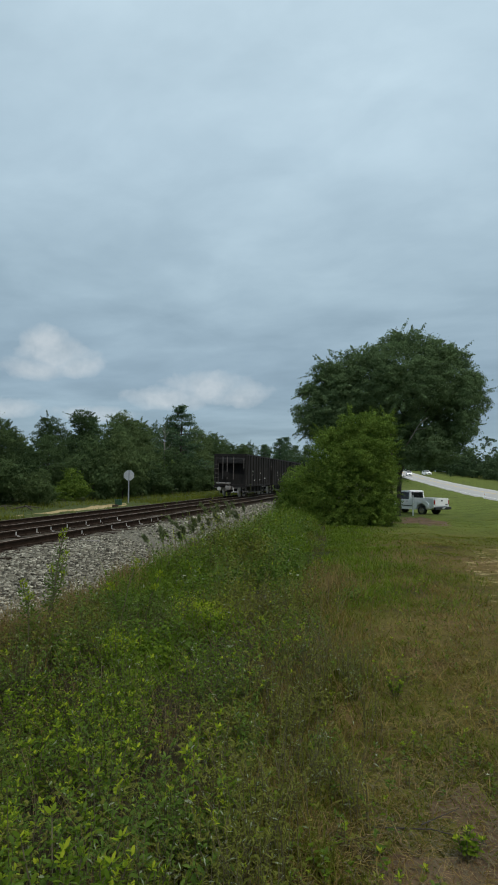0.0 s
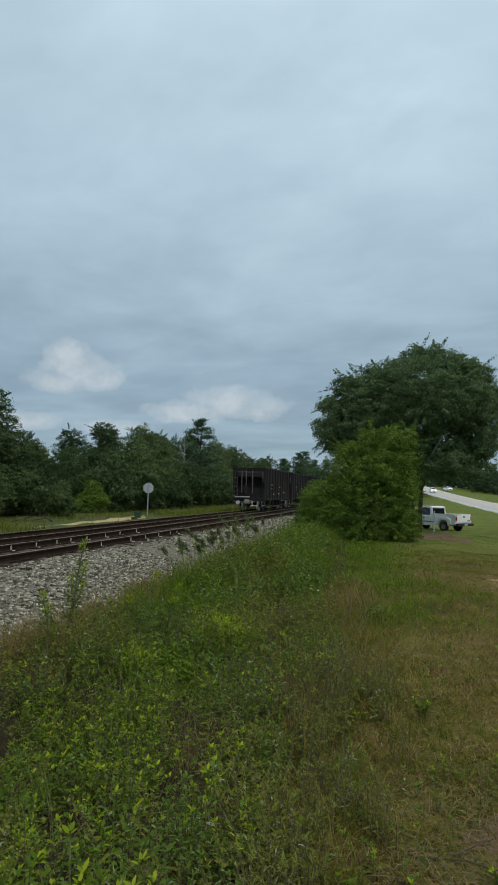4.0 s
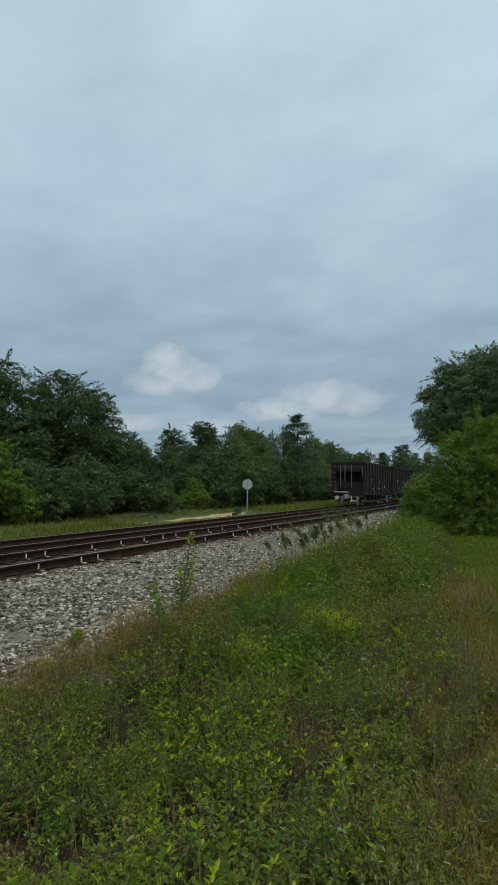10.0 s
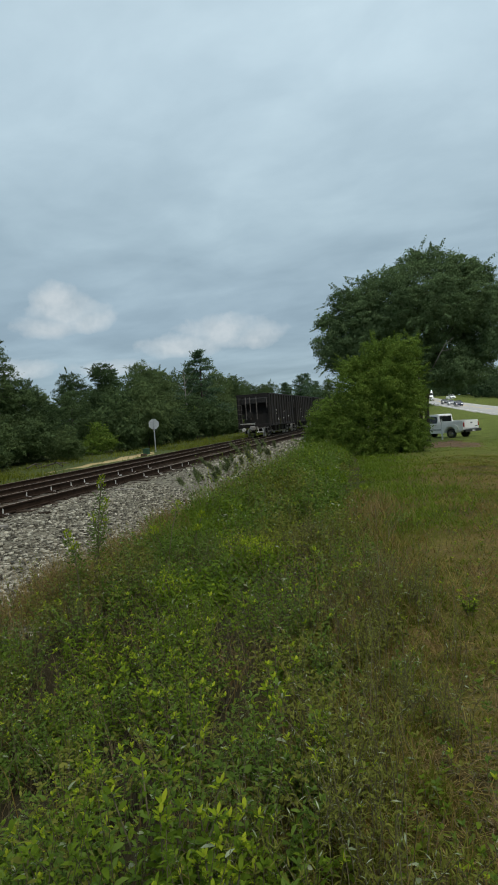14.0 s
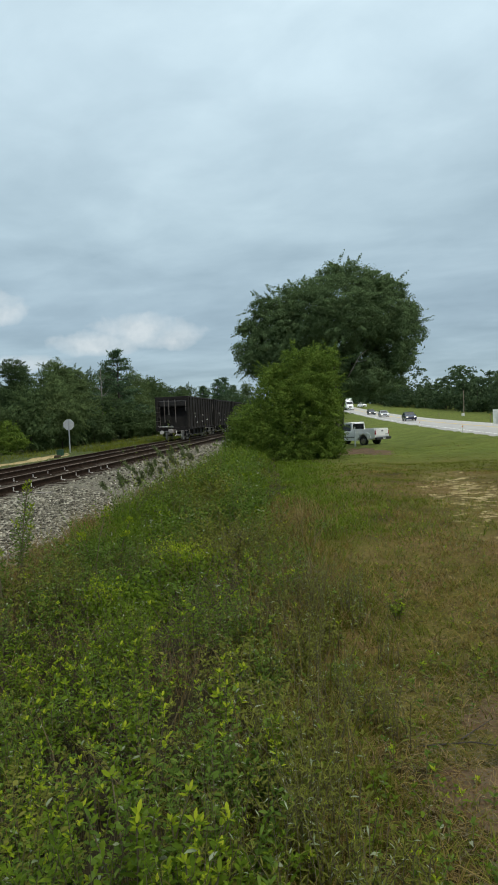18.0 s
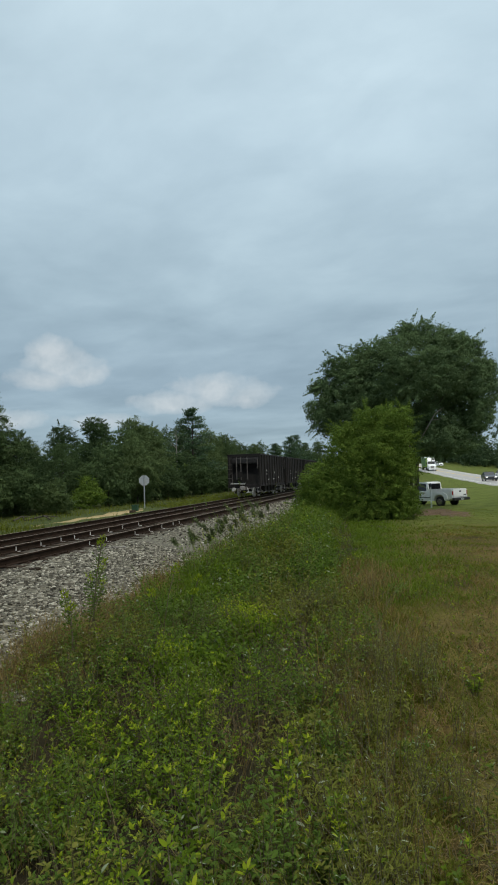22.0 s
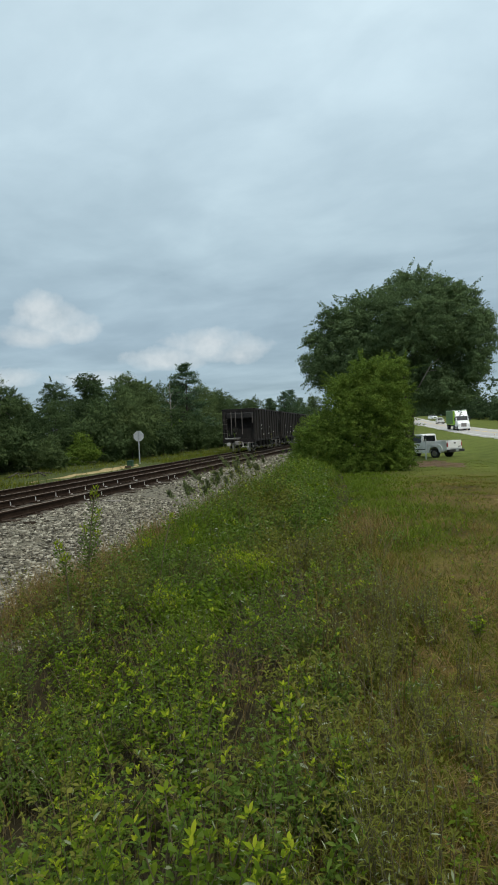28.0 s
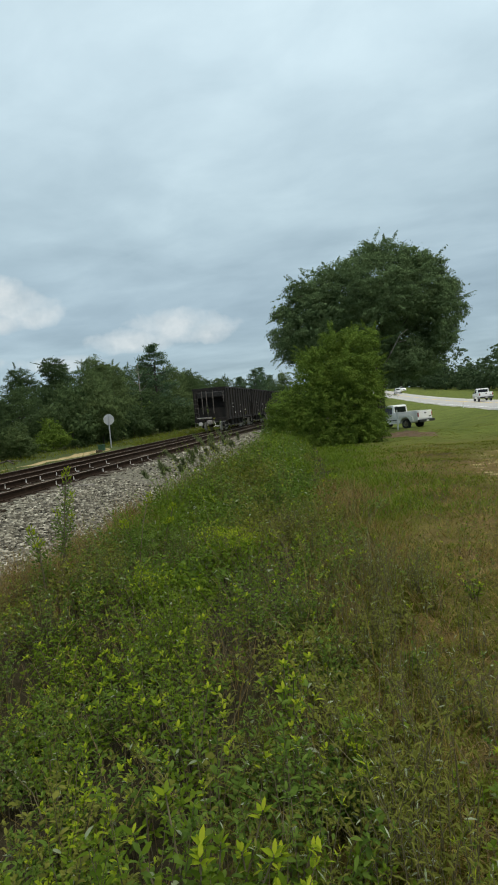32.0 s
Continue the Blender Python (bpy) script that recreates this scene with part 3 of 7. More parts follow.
def build_ballast():
    prof = [(-8.6, -0.66), (-7.6, -0.53), (-4.0, -0.50), (-3.1, -0.40), (-2.4, -0.195), (0.35, -0.195), (1.0, -0.235), (1.6, -0.36), (2.3, -0.52), (3.0, -0.68), (3.6, -0.83)]
    px = np.interp(np.linspace(0, 1, 60), np.linspace(0, 1, len(prof)), [p[0] for p in prof])
    pz = np.interp(px, [p[0] for p in prof], [p[1] for p in prof])
    ys = np.concatenate([np.linspace(-40, 2, 30), np.arange(2.2, 45, 0.2), np.linspace(45.5, 130, 90), np.linspace(135, 500, 40)])
    X, Y = np.meshgrid(px, ys)
    rng = np.random.default_rng(3)
    Z = np.broadcast_to(pz, X.shape) + rng.normal(0, 0.018, X.shape) * (Y < 60)
    X = X + rng.normal(0, 0.02, X.shape) * (Y < 60)
    V = np.stack([X, Y, Z], -1).reshape(-1, 3)
    nx = len(px)
    i = (np.arange(len(ys) - 1)[:, None] * nx + np.arange(nx - 1)[None]).ravel()
    ob = new("ballast_bed", mesh_np("ballast_bed", V, np.stack([i, i + 1, i + nx + 1, i + nx], 1), [M["ballast"]]))
    tagged(ob, "grey crushed-stone ballast bed under the two tracks", "ballast", kind="structure")
    # loose stones
    bv = np.array([(x, y, z) for z in (-0.8, 0.8) for y in (-0.8, 0.8) for x in (-0.8, 0.8)])
    bf = np.array([(0, 2, 3, 1), (4, 5, 7, 6), (0, 1, 5, 4), (2, 6, 7, 3), (0, 4, 6, 2), (1, 3, 7, 5)])
    n1, n2 = 30000, 5000
    sx = np.concatenate([0.30 + 4.1 * rng.random(n1) ** 0.92, rng.uniform(-4.0, -2.4, n2 // 3), rng.uniform(0.4, 3.5, n2 - n2 // 3)])
    sy = np.concatenate([3.3 + 13 * rng.random(n1) ** 1.35, rng.uniform(5, 35, n2 // 3), rng.uniform(17, 42, n2 - n2 // 3)])
    n = len(sx)
    near = sy < 18
    r = np.where(near, rng.uniform(0.013, 0.032, n), rng.uniform(0.022, 0.042, n))
    sz = np.maximum(np.interp(sx, [p[0] for p in prof], [p[1] for p in prof]), np.where(sx > 2.6, gz(sx, sy), -9.0)) + r * 0.3
    jit = bv[None] * (1 + rng.normal(0, 0.25, (n, len(bv), 1))) + rng.normal(0, 0.18, (n, len(bv), 3))
    scl = r[:, None, None] * np.stack([rng.uniform(0.8, 1.4, n), rng.uniform(0.8, 1.4, n), rng.uniform(0.5, 0.9, n)], 1)[:, None, :]
    ang = rng.uniform(0, 6.28, n)
    P = jit * scl
    c, s = np.cos(ang)[:, None], np.sin(ang)[:, None]
    P = np.stack([P[..., 0] * c - P[..., 1] * s, P[..., 0] * s + P[..., 1] * c, P[..., 2]], -1)
    P += np.stack([sx, sy, sz], 1)[:, None]
    F = bf[None] + (np.arange(n) * len(bv))[:, None, None]
    ob = new("ballast_stones", mesh_np("ballast_stones", P.reshape(-1, 3), F.reshape(-1, 4), [M["stone"]]))
    tagged(ob, "loose angular grey and white ballast stones", "stones", kind="stuff")


def build_tracks():
    for k, (cx, rz) in enumerate(TRACKS):
        tr = thing("railway_track", ("nearer" if k == 0 else "lower second") + " railway track of rusty rails on worn timber ties", "railway track", pose(cx, 0, rz), kind="structure")
        for sx in (-0.75, 0.75):
            rail = part("rail", profile(bmesh.new(), [(sx + a, b) for a, b in RAIL], "y", -40, 480), M["rail"], tr)
            part("rail_head", one_box(sx - 0.027, sx + 0.027, -40, 480, -0.002, 0.0025), M["rail_head"], rail, "dull worn running surface")
        bm = one_box(-1.3, 1.3, -0.11, 0.11, -0.35, -0.172, 0.012)
        tie = part("tie", bm, M["tie"], tr)
        tie.matrix_basis = pose(0, 3.0, 0)
        plate = bpy.data.meshes.new("tie_plate")
        b2 = bmesh.new()
        for sx in (-0.75, 0.75):
            box(b2, sx - 0.16, sx + 0.16, -0.09, 0.09, -0.174, -0.158, 0.004)
            for d in (-0.09, 0.09):
                box(b2, sx + d - 0.012, sx + d + 0.012, -0.05, -0.026, -0.16, -0.13)
        b2.to_mesh(plate)
        b2.free()
        plate.materials.append(M["rail"])
        shared("tie_plate", plate, tie, Matrix())
        rng = random.Random(5 + k)
        y = 3.0
        for i in range(110 if k == 0 else 80):
            y += 0.56 + rng.uniform(-0.04, 0.04)
            t = shared("tie", tie.data, tr, pose(rng.uniform(-0.06, 0.06), y, rng.uniform(-0.012, 0.006), 0, 0, rng.uniform(-1.5, 1.5)))
            shared("tie_plate", plate, t, Matrix())
        if k:
            continue
        # pale anchors clipped to the rails
        am = bmesh.new()
        box(am, -0.009, 0.009, -0.014, 0.014, -0.15, -0.035, 0.003)
        box(am, -0.009, 0.13, -0.016, 0.016, -0.172, -0.150, 0.003)
        anchor = part("rail_anchor", am, M["anchor"], tr, "pale bent steel rail anchor")
        anchor.matrix_basis = pose(0.775, 8.0, 0)
        y = 8.0
        for i in range(15):
            y += rng.choice((0.6, 1.1, 1.7, 1.15, 0.62))
            for sx in (-0.725, 0.775):
                if rng.random() < 0.66:
                    shared("rail_anchor", anchor.data, tr, pose(sx, y + rng.uniform(-0.1, 0.1), rng.uniform(-0.01, 0.0), 0, 0, rng.uniform(-8, 8)), "pale bent steel rail anchor")


build_ballast()
build_tracks()


# ---------------- trees and shrubs ----------------
def leaf_cards(P, N, L, W, rng, droop=0.0):
    """Small folded leaves: two triangles-wide blades of length L and width W at points P, growing roughly along N."""
    n = len(P)
    d = N / np.linalg.norm(N, axis=1, keepdims=True)
    d[:, 2] -= droop
    d /= np.linalg.norm(d, axis=1, keepdims=True)
    side = np.cross(d, np.array([0, 0, 1.0]) + rng.normal(0, 0.55, (n, 3)))
    side /= np.linalg.norm(side, axis=1, keepdims=True) + 1e-9
    L, W = np.broadcast_to(L, n)[:, None], np.broadcast_to(W, n)[:, None]
    mid = P + d * L * 0.45
    V = np.stack([P, mid + side * W * 0.5, P + d * L, mid - side * W * 0.5], 1).reshape(-1, 3)
    F = np.arange(4 * n).reshape(n, 4)
    return V, F


def facing_leaves(P, N, L, W, rng, segs=1, fold=0.12):
    """Leaves whose upper faces look along N, growing in a random direction across it; segs 1: a lozenge, 2 or 3: an ovate blade of that many quads."""
    n = len(P)
    N = N / (np.linalg.norm(N, axis=1, keepdims=True) + 1e-9)
    d = np.cross(N, rng.normal(0, 1, (n, 3)))
    d /= np.linalg.norm(d, axis=1, keepdims=True) + 1e-9
    side = np.cross(N, d)
    L, W = np.broadcast_to(L, n)[:, None], np.broadcast_to(W, n)[:, None]
    if segs == 1:
        V = np.stack([P - d * L * 0.5, P + side * W * 0.5 + N * W * fold, P + d * L * 0.5, P - side * W * 0.5 + N * W * fold], 1).reshape(-1, 3)
        return V, np.arange(4 * n).reshape(n, 4)
    cs = ((0.0, 0.10, 0.0), (0.45, 0.50, 0.03), (1.0, 0.06, 0.16)) if segs == 2 else ((0.0, 0.10, 0.0), (0.30, 0.47, 0.01), (0.68, 0.40, 0.06), (1.0, 0.06, 0.17))
    rows = []
    for q, w, dr in cs:
        mid = P + d * L * (q - 0.5) - N * L * dr
        f = N * W * (fold if 0 < q < 1 else 0)
        rows += [mid - side * W * w + f, mid + side * W * w + f]
    k = len(rows)
    V = np.stack(rows, 1).reshape(-1, 3)
    o = np.arange(n) * k
    return V, np.concatenate([np.stack([o + 2 * q, o + 2 * q + 1, o + 2 * q + 3, o + 2 * q + 2], 1) for q in range(len(cs) - 1)])


def sprays(blobs, k, per, size, rng, flat=0.62, shell=0.82, spike=0.16, bury=0.80):
    """Leaf places and facings: k dense clumps over the outside of several ellipsoids, some drawn out into twigs that break the outline."""
    B = np.array(blobs, float)
    area = (B[:, 3] * B[:, 4] * B[:, 5]) ** (2 / 3)
    m = k * 5
    pick = rng.choice(len(B), m, p=area / area.sum())
    u = rng.normal(0, 1, (m, 3))
    u /= np.linalg.norm(u, axis=1, keepdims=True)
    C = B[pick, :3] + u * B[pick, 3:6] * (shell + (1.04 - shell) * rng.random(m))[:, None]
    q = np.full(m, 9.0)
    for j in range(len(B)):
        r = np.linalg.norm((C - B[j, :3]) / B[j, 3:6], axis=1)
        q = np.minimum(q, np.where(pick == j, 9.0, r))
    ok = np.nonzero(q > bury)[0][:k]
    C, u = C[ok], u[ok]
    k = len(C)
    s = size * rng.uniform(0.6, 1.4, k)
    long = rng.random(k) < spike
    i = np.repeat(np.arange(k), per)
    v = rng.normal(0, 1, (k * per, 3)) + u[i] * 0.55 + np.array([0, 0, 0.45])
    v /= np.linalg.norm(v, axis=1, keepdims=True)
    off = v * (rng.random(k * per) ** 0.42)[:, None] * np.array([1, 1, flat])
    along = (off * u[i]).sum(1, keepdims=True)
    off = np.where(long[i][:, None], off * 0.30 + u[i] * (along * 1.7 + 0.65), off)
    P = C[i] + off * s[i][:, None]
    N = v + u[i] * 0.3 + rng.normal(0, 0.62, (k * per, 3))
    return P, N, C


def crown_points(blobs, n, rng, clump=0.45, per=14, shell=0.55):
    """Leaf points gathered in clumps in the outer shells of several ellipsoids."""
    vol = np.array([b[3] * b[4] * b[5] for b in blobs]) ** 0.75
    k = max(1, n // per)
    pick = rng.choice(len(blobs), k, p=vol / vol.sum())
    B = np.array(blobs)[pick]
    u = rng.normal(0, 1, (k, 3))
    u /= np.linalg.norm(u, axis=1, keepdims=True)
    rr = shell + (1 - shell) * rng.random(k) ** 0.7
    C = B[:, :3] + u * rr[:, None] * B[:, 3:6]
    size = clump * rng.uniform(0.6, 1.45, k)
    off = rng.normal(0, 1, (k * per, 3))
    off /= np.linalg.norm(off, axis=1, keepdims=True)
    off *= (rng.random(k * per) ** 0.45)[:, None] * 1.2
    P = np.repeat(C, per, 0) + off * np.repeat(size, per)[:, None] * np.array([1, 1, 0.62])
    N = np.repeat(u, per, 0) * 0.45 + off * 0.6 + rng.normal(0, 0.4, (k * per, 3))
    return P, N, C


def limbs(bm, base, top, r, targets, rng):
    """A tapered trunk in bent steps and limbs towards some crown points."""
    base, top = Vector(base), Vector(top)
    steps = 6
    pts = []
    for i in range(steps + 1):
        t = i / steps
        p = base.lerp(top, t)
        if 0 < i < steps:
            p += Vector((rng.normal(0, r * 0.35), rng.normal(0, r * 0.35), 0))
        pts.append(p)
    for i in range(steps):
        tube(bm, pts[i], pts[i + 1] + (pts[i + 1] - pts[i]) * 0.05, r * (1 - 0.11 * i) * (1.25 if i == 0 else 1), r * (1 - 0.11 * (i + 1)), 8)
    for c in targets:
        c = Vector(c)
        s = pts[int(rng.integers(2, steps))]
        mid = s.lerp(c, 0.5) + Vector((0, 0, 0.12 * (c - s).length))
        tube(bm, s, mid, r * 0.38, r * 0.24, 6)
        tube(bm, mid, c, r * 0.24, r * 0.06, 5)
    return bm


def make_tree(name, label, at, blobs, clumps, per, size, leaf, mat, trunk_top, r, seed, limb_count=14, width=0.55, trunk_mat="bark", category="tree", group="", foot=0.0, deep=2.2, spike=0.16, flat=0.62, core=0.10):
    """A tree or bush: clumps of leaves over the blobs, a darker loose core of larger leaves, trunk and limbs."""
    rng = np.random.default_rng(seed)
    t = thing(name, label, category, pose(*at), group)
    P, N, C = sprays(blobs, clumps, per, size, rng, flat, 0.82, spike)
    V, F = facing_leaves(P, N, leaf * rng.uniform(0.7, 1.3, len(P)), leaf * width * rng.uniform(0.8, 1.2, len(P)), rng)
    P3, N3, C3 = crown_points(blobs, int(len(P) * 0.28), rng, size * 1.1, 9, 0.84)
    V3, F3 = facing_leaves(P3, N3, leaf * rng.uniform(0.7, 1.3, len(P3)), leaf * width, rng)
    V, F = np.concatenate([V, V3]), np.concatenate([F, F3 + len(V)])
    inner = [(x, y, z, a * 0.74, b * 0.74, c * 0.74) for x, y, z, a, b, c in blobs]
    P2, N2, C2 = crown_points(inner, int(len(P) * core), rng, size * 1.3, 24, 0.3)
    V2, F2 = facing_leaves(P2, N2, leaf * deep, leaf * deep * width, rng)
    cr = new("crown", mesh_np("crown", np.concatenate([V, V2]), np.concatenate([F, F2 + len(V)]), [M[mat]]))
    cr.parent = t
    idx = rng.choice(len(C), min(limb_count, len(C)), replace=False)
    bm = limbs(bmesh.new(), (foot, 0, -0.3), trunk_top, r, C[idx] * np.array([0.85, 0.85, 0.9]), rng)
    part("trunk", bm, M[trunk_mat], t)
    return t


def make_pine(name, label, at, h, spread, n, seed, group="", bare=0.25):
    rng = np.random.default_rng(seed)
    t = thing(name, label, "pine tree", pose(*at), group)
    bm = bmesh.new()
    tube(bm, (0, 0, -0.3), (0.1, 0, h * 0.6), 0.16 * h / 10, 0.09 * h / 10, 8)
    tube(bm, (0.1, 0, h * 0.59), (0, 0.1, h * 0.98), 0.09 * h / 10, 0.02, 7)
    Ps, Ns = [], []
    z = h * bare
    while z < h * 0.98:
        k = (z / h - bare) / (1 - bare)
        reach = spread * (1 - k) ** 0.75 * (0.72 + 0.28 * math.sin(k * 26))
        for i in range(int(rng.integers(3, 6))):
            a = rng.uniform(0, 6.28)
            ln = reach * rng.uniform(0.55, 1.1) + 0.3
            tip = np.array([math.cos(a) * ln, math.sin(a) * ln, z + ln * rng.uniform(0.0, 0.35)])
            tube(bm, (0, 0, z), tip, 0.04 * h / 10, 0.012, 5)
            m = max(10, int(n * 0.012 * (0.4 + ln / spread)))
            f = rng.uniform(0.35, 1.05, m)[:, None]
            base = np.array([0, 0, z]) * (1 - f) + tip * f
            Ps.append(base + rng.normal(0, 0.26, (m, 3)) * np.array([1, 1, 0.45]))
            Ns.append(rng.normal(0, 0.6, (m, 3)) + (tip - np.array([0, 0, z])) / ln * 0.6 + np.array([0, 0, 0.5]))
        z += h * rng.uniform(0.035, 0.06)
    P, N = np.concatenate(Ps), np.concatenate(Ns)
    V, F = leaf_cards(P, N, 0.36 * rng.uniform(0.7, 1.2, len(P)), 0.10, rng)
    cr = new("crown", mesh_np("crown", V, F, [M["pine_leaf"]]))
    cr.parent = t
    part("trunk", bm, M["bark"], t)
    return t


def g1(x, y):
    return float(gz(np.array([float(x)]), np.array([float(y)]))[0])


def build_big_oak():
    # blobs about the trunk base: centre and radii
    blobs = [(0.2, 0, 9.3, 4.0, 4.0, 3.1), (-3.0, 0.3, 8.4, 3.1, 3.2, 2.5), (-5.2, 0, 7.2, 1.9, 2.2, 1.9), (-6.5, 0, 7.0, 1.2, 1.5, 1.1), (2.3, 0.4, 9.2, 2.7, 3.0, 2.7),
             (3.7, 0, 7.9, 1.5, 2.3, 2.2), (3.9, -0.3, 6.2, 1.0, 1.6, 1.3), (-3.6, -0.4, 5.6, 2.2, 2.4, 1.6), (0.8, 0.5, 5.8, 2.6, 2.8, 1.7), (2.7, 0.3, 5.4, 1.4, 1.8, 1.2), (0.5, 0, 12.2, 1.5, 1.6, 0.9),
             (-4.3, 0, 9.9, 1.7, 1.8, 1.4), (1.6, -0.5, 4.5, 2.2, 2.2, 1.1), (-1.6, 0, 4.4, 2.2, 2.0, 1.1), (-5.0, 0, 5.6, 1.4, 1.6, 1.1), (4.4, 0, 9.2, 0.9, 1.2, 0.9), (-1.6, -0.5, 11.2, 1.2, 1.4, 0.9), (2.6, -0.3, 11.4, 1.1, 1.3, 0.9), (-5.9, 0, 8.6, 0.9, 1.0, 0.8)]
    blobs = [(x, y, z, a * 0.93, b * 0.93, c * 0.92) for x, y, z, a, b, c in blobs]
    lobes = [(-7.5, 0, 7.6, 0.75, 0.9, 0.5), (-7.0, 0.2, 9.3, 0.8, 0.9, 0.6), (-5.7, 0, 10.7, 0.9, 1.0, 0.7), (-6.9, 0, 6.0, 0.8, 0.9, 0.5), (-3.2, 0, 11.7, 1.1, 1.2, 0.7), (-0.6, 0, 12.9, 0.9, 1.0, 0.6), (2.0, 0, 12.3, 0.9, 1.0, 0.7), (3.6, 0, 11.4, 0.9, 1.0, 0.6), (4.9, 0, 9.6, 0.8, 0.9, 0.5), (5.2, 0, 8.0, 0.7, 0.9, 0.5), (4.6, 0, 7.0, 0.7, 0.8, 0.5), (3.4, 0, 5.6, 0.8, 0.9, 0.5)]
    blobs += [(x * 0.95, y, 0.4 + z * 0.93, a, b, c) for x, y, z, a, b, c in lobes]
    z0 = g1(9.9, 43)
    t = make_tree("oak_tree", "large spreading dark green live oak beside the parked truck", (9.9, 43, z0), blobs, 1850, 80, 0.46, 0.118, "oak_leaf", (0.2, 0.2, 8.5), 0.19, 11, 34, 0.6, foot=-0.4, spike=0.20, core=0.22)
    rng = np.random.default_rng(5)
    # bare twig ends along the limbs
    bm = bmesh.new()
    for i in range(110):
        b = blobs[int(rng.integers(0, len(blobs)))]
        u = rng.normal(0, 1, 3)
        u[2] = abs(u[2]) * 0.7 - 0.1
        u /= np.linalg.norm(u)
        q = np.array(b[:3]) + u * np.array(b[3:6]) * 0.8
        tube(bm, q, q + u * rng.uniform(0.4, 0.8), 0.02, 0.006, 4)
    tagged(part("twig_growth", bm, M["bark"], t), kind="stuff")
    bm = bmesh.new()
    tube(bm, (0.0, -1.2, 4.6), (0.4, -2.6, 5.3), 0.04, 0.035, 7)
    tube(bm, (0.4, -2.6, 5.3), (1.0, -2.9, 6.3), 0.035, 0.022, 7)
    tube(bm, (1.0, -2.9, 6.3), (1.55, -2.8, 6.7), 0.022, 0.010, 6)
    tube(bm, (0.75, -2.8, 5.9), (1.4, -2.9, 5.95), 0.014, 0.006, 6)
    part("dead_limb", bm, M["deadwood"], t, "pale bare leaning limb")


def build_bush():
    blobs = [(1.7, 0, 4.1, 1.0, 1.3, 1.1), (0.1, 0, 3.3, 1.5, 1.5, 1.3), (2.05, 0, 2.6, 0.85, 1.4, 2.0), (-1.3, 0, 2.0, 1.5, 1.5, 1.0), (-2.2, 0.2, 1.2, 0.9, 1.3, 0.8), (0.4, -0.5, 1.3, 2.0, 1.5, 1.3), (2.0, 0, 0.9, 0.9, 1.3, 0.9),
             (0.7, 0.1, 4.9, 0.7, 0.8, 0.7), (1.6, 0, 5.15, 0.55, 0.7, 0.55), (2.4, 0, 4.75, 0.4, 0.6, 0.7), (-0.5, 0, 4.2, 0.6, 0.7, 0.6), (-2.7, 0, 0.7, 0.6, 0.9, 0.6), (0.0, -1.1, 2.4, 0.9, 0.8, 0.8), (1.3, -1.2, 3.2, 0.7, 0.6, 0.9), (-1.0, -1.2, 1.2, 0.9, 0.7, 0.7), (1.8, -0.2, 0.4, 1.1, 1.3, 0.6), (0.2, -0.6, 0.4, 1.7, 1.4, 0.6), (-1.7, -0.2, 0.4, 1.4, 1.2, 0.5)]
    t = make_tree("tall_bush", "tall bright green vine-covered bush in front of the oak", (6.35, 30.2, g1(6.35, 30.2)), blobs, 1050, 80, 0.26, 0.070, "bush_leaf", (0.6, 0, 3.6), 0.10, 21, 26, 0.6, category="bush", spike=0.34, flat=0.8, core=0.30)
    bm = bmesh.new()
    tube(bm, (2.62, 0.7, -0.4), (2.68, 0.8, 2.6), 0.10, 0.08, 8)
    tube(bm, (2.68, 0.8, 2.5), (2.6, 0.9, 5.0), 0.08, 0.04, 8)
    part("bare_stem", bm, M["bark"], t)


WOODS = (
    # x, y, height, kind: o broadleaf, p pine, s slim pale snag
    (-18.5, 24.5, 9.0, "o"), (-19.0, 29.6, 9.2, "o"), (-18.3, 33.2, 8.4, "o"), (-21.0, 20.0, 8.6, "o"), (-19.0, 39.5, 5.4, "o"), (-20.0, 45.5, 5.4, "o"), (-18.0, 36.6, 5.8, "o"), (-20.5, 52.5, 8.3, "o"), (-19.5, 57.0, 7.8, "o"),
    (-20.5, 61.5, 9.2, "o"), (-21.0, 67.0, 8.4, "o"), (-17.6, 72.6, 11.2, "p"), (-21.0, 78.0, 9.6, "o"), (-19.0, 83.0, 9.4, "o"), (-19.0, 90.5, 9.0, "o"), (-19.5, 97.0, 7.6, "o"), (-20.0, 106, 8.0, "o"),
    (-20.0, 116, 8.6, "o"), (-21.5, 128, 9.6, "o"), (-21, 142, 10.0, "p"), (-20, 158, 12.5, "p"), (-20, 166, 13.4, "p"), (-22, 150, 10, "o"), (-21, 180, 12, "o"), (-22, 200, 13.0, "p"), (-20, 215, 14, "o"),
    (-24.5, 17.0, 8.2, "o"), (-25.0, 28.5, 8.6, "o"), (-25.5, 35.0, 7.4, "o"), (-25.0, 44.0, 5.8, "o"), (-26.0, 55.0, 8.0, "o"), (-26.0, 64.0, 9.0, "p"), (-25.0, 75.0, 9.5, "o"), (-27.0, 86.0, 10.0, "o"), (-26.0, 100, 9.0, "o"), (-26, 122, 10, "o"))


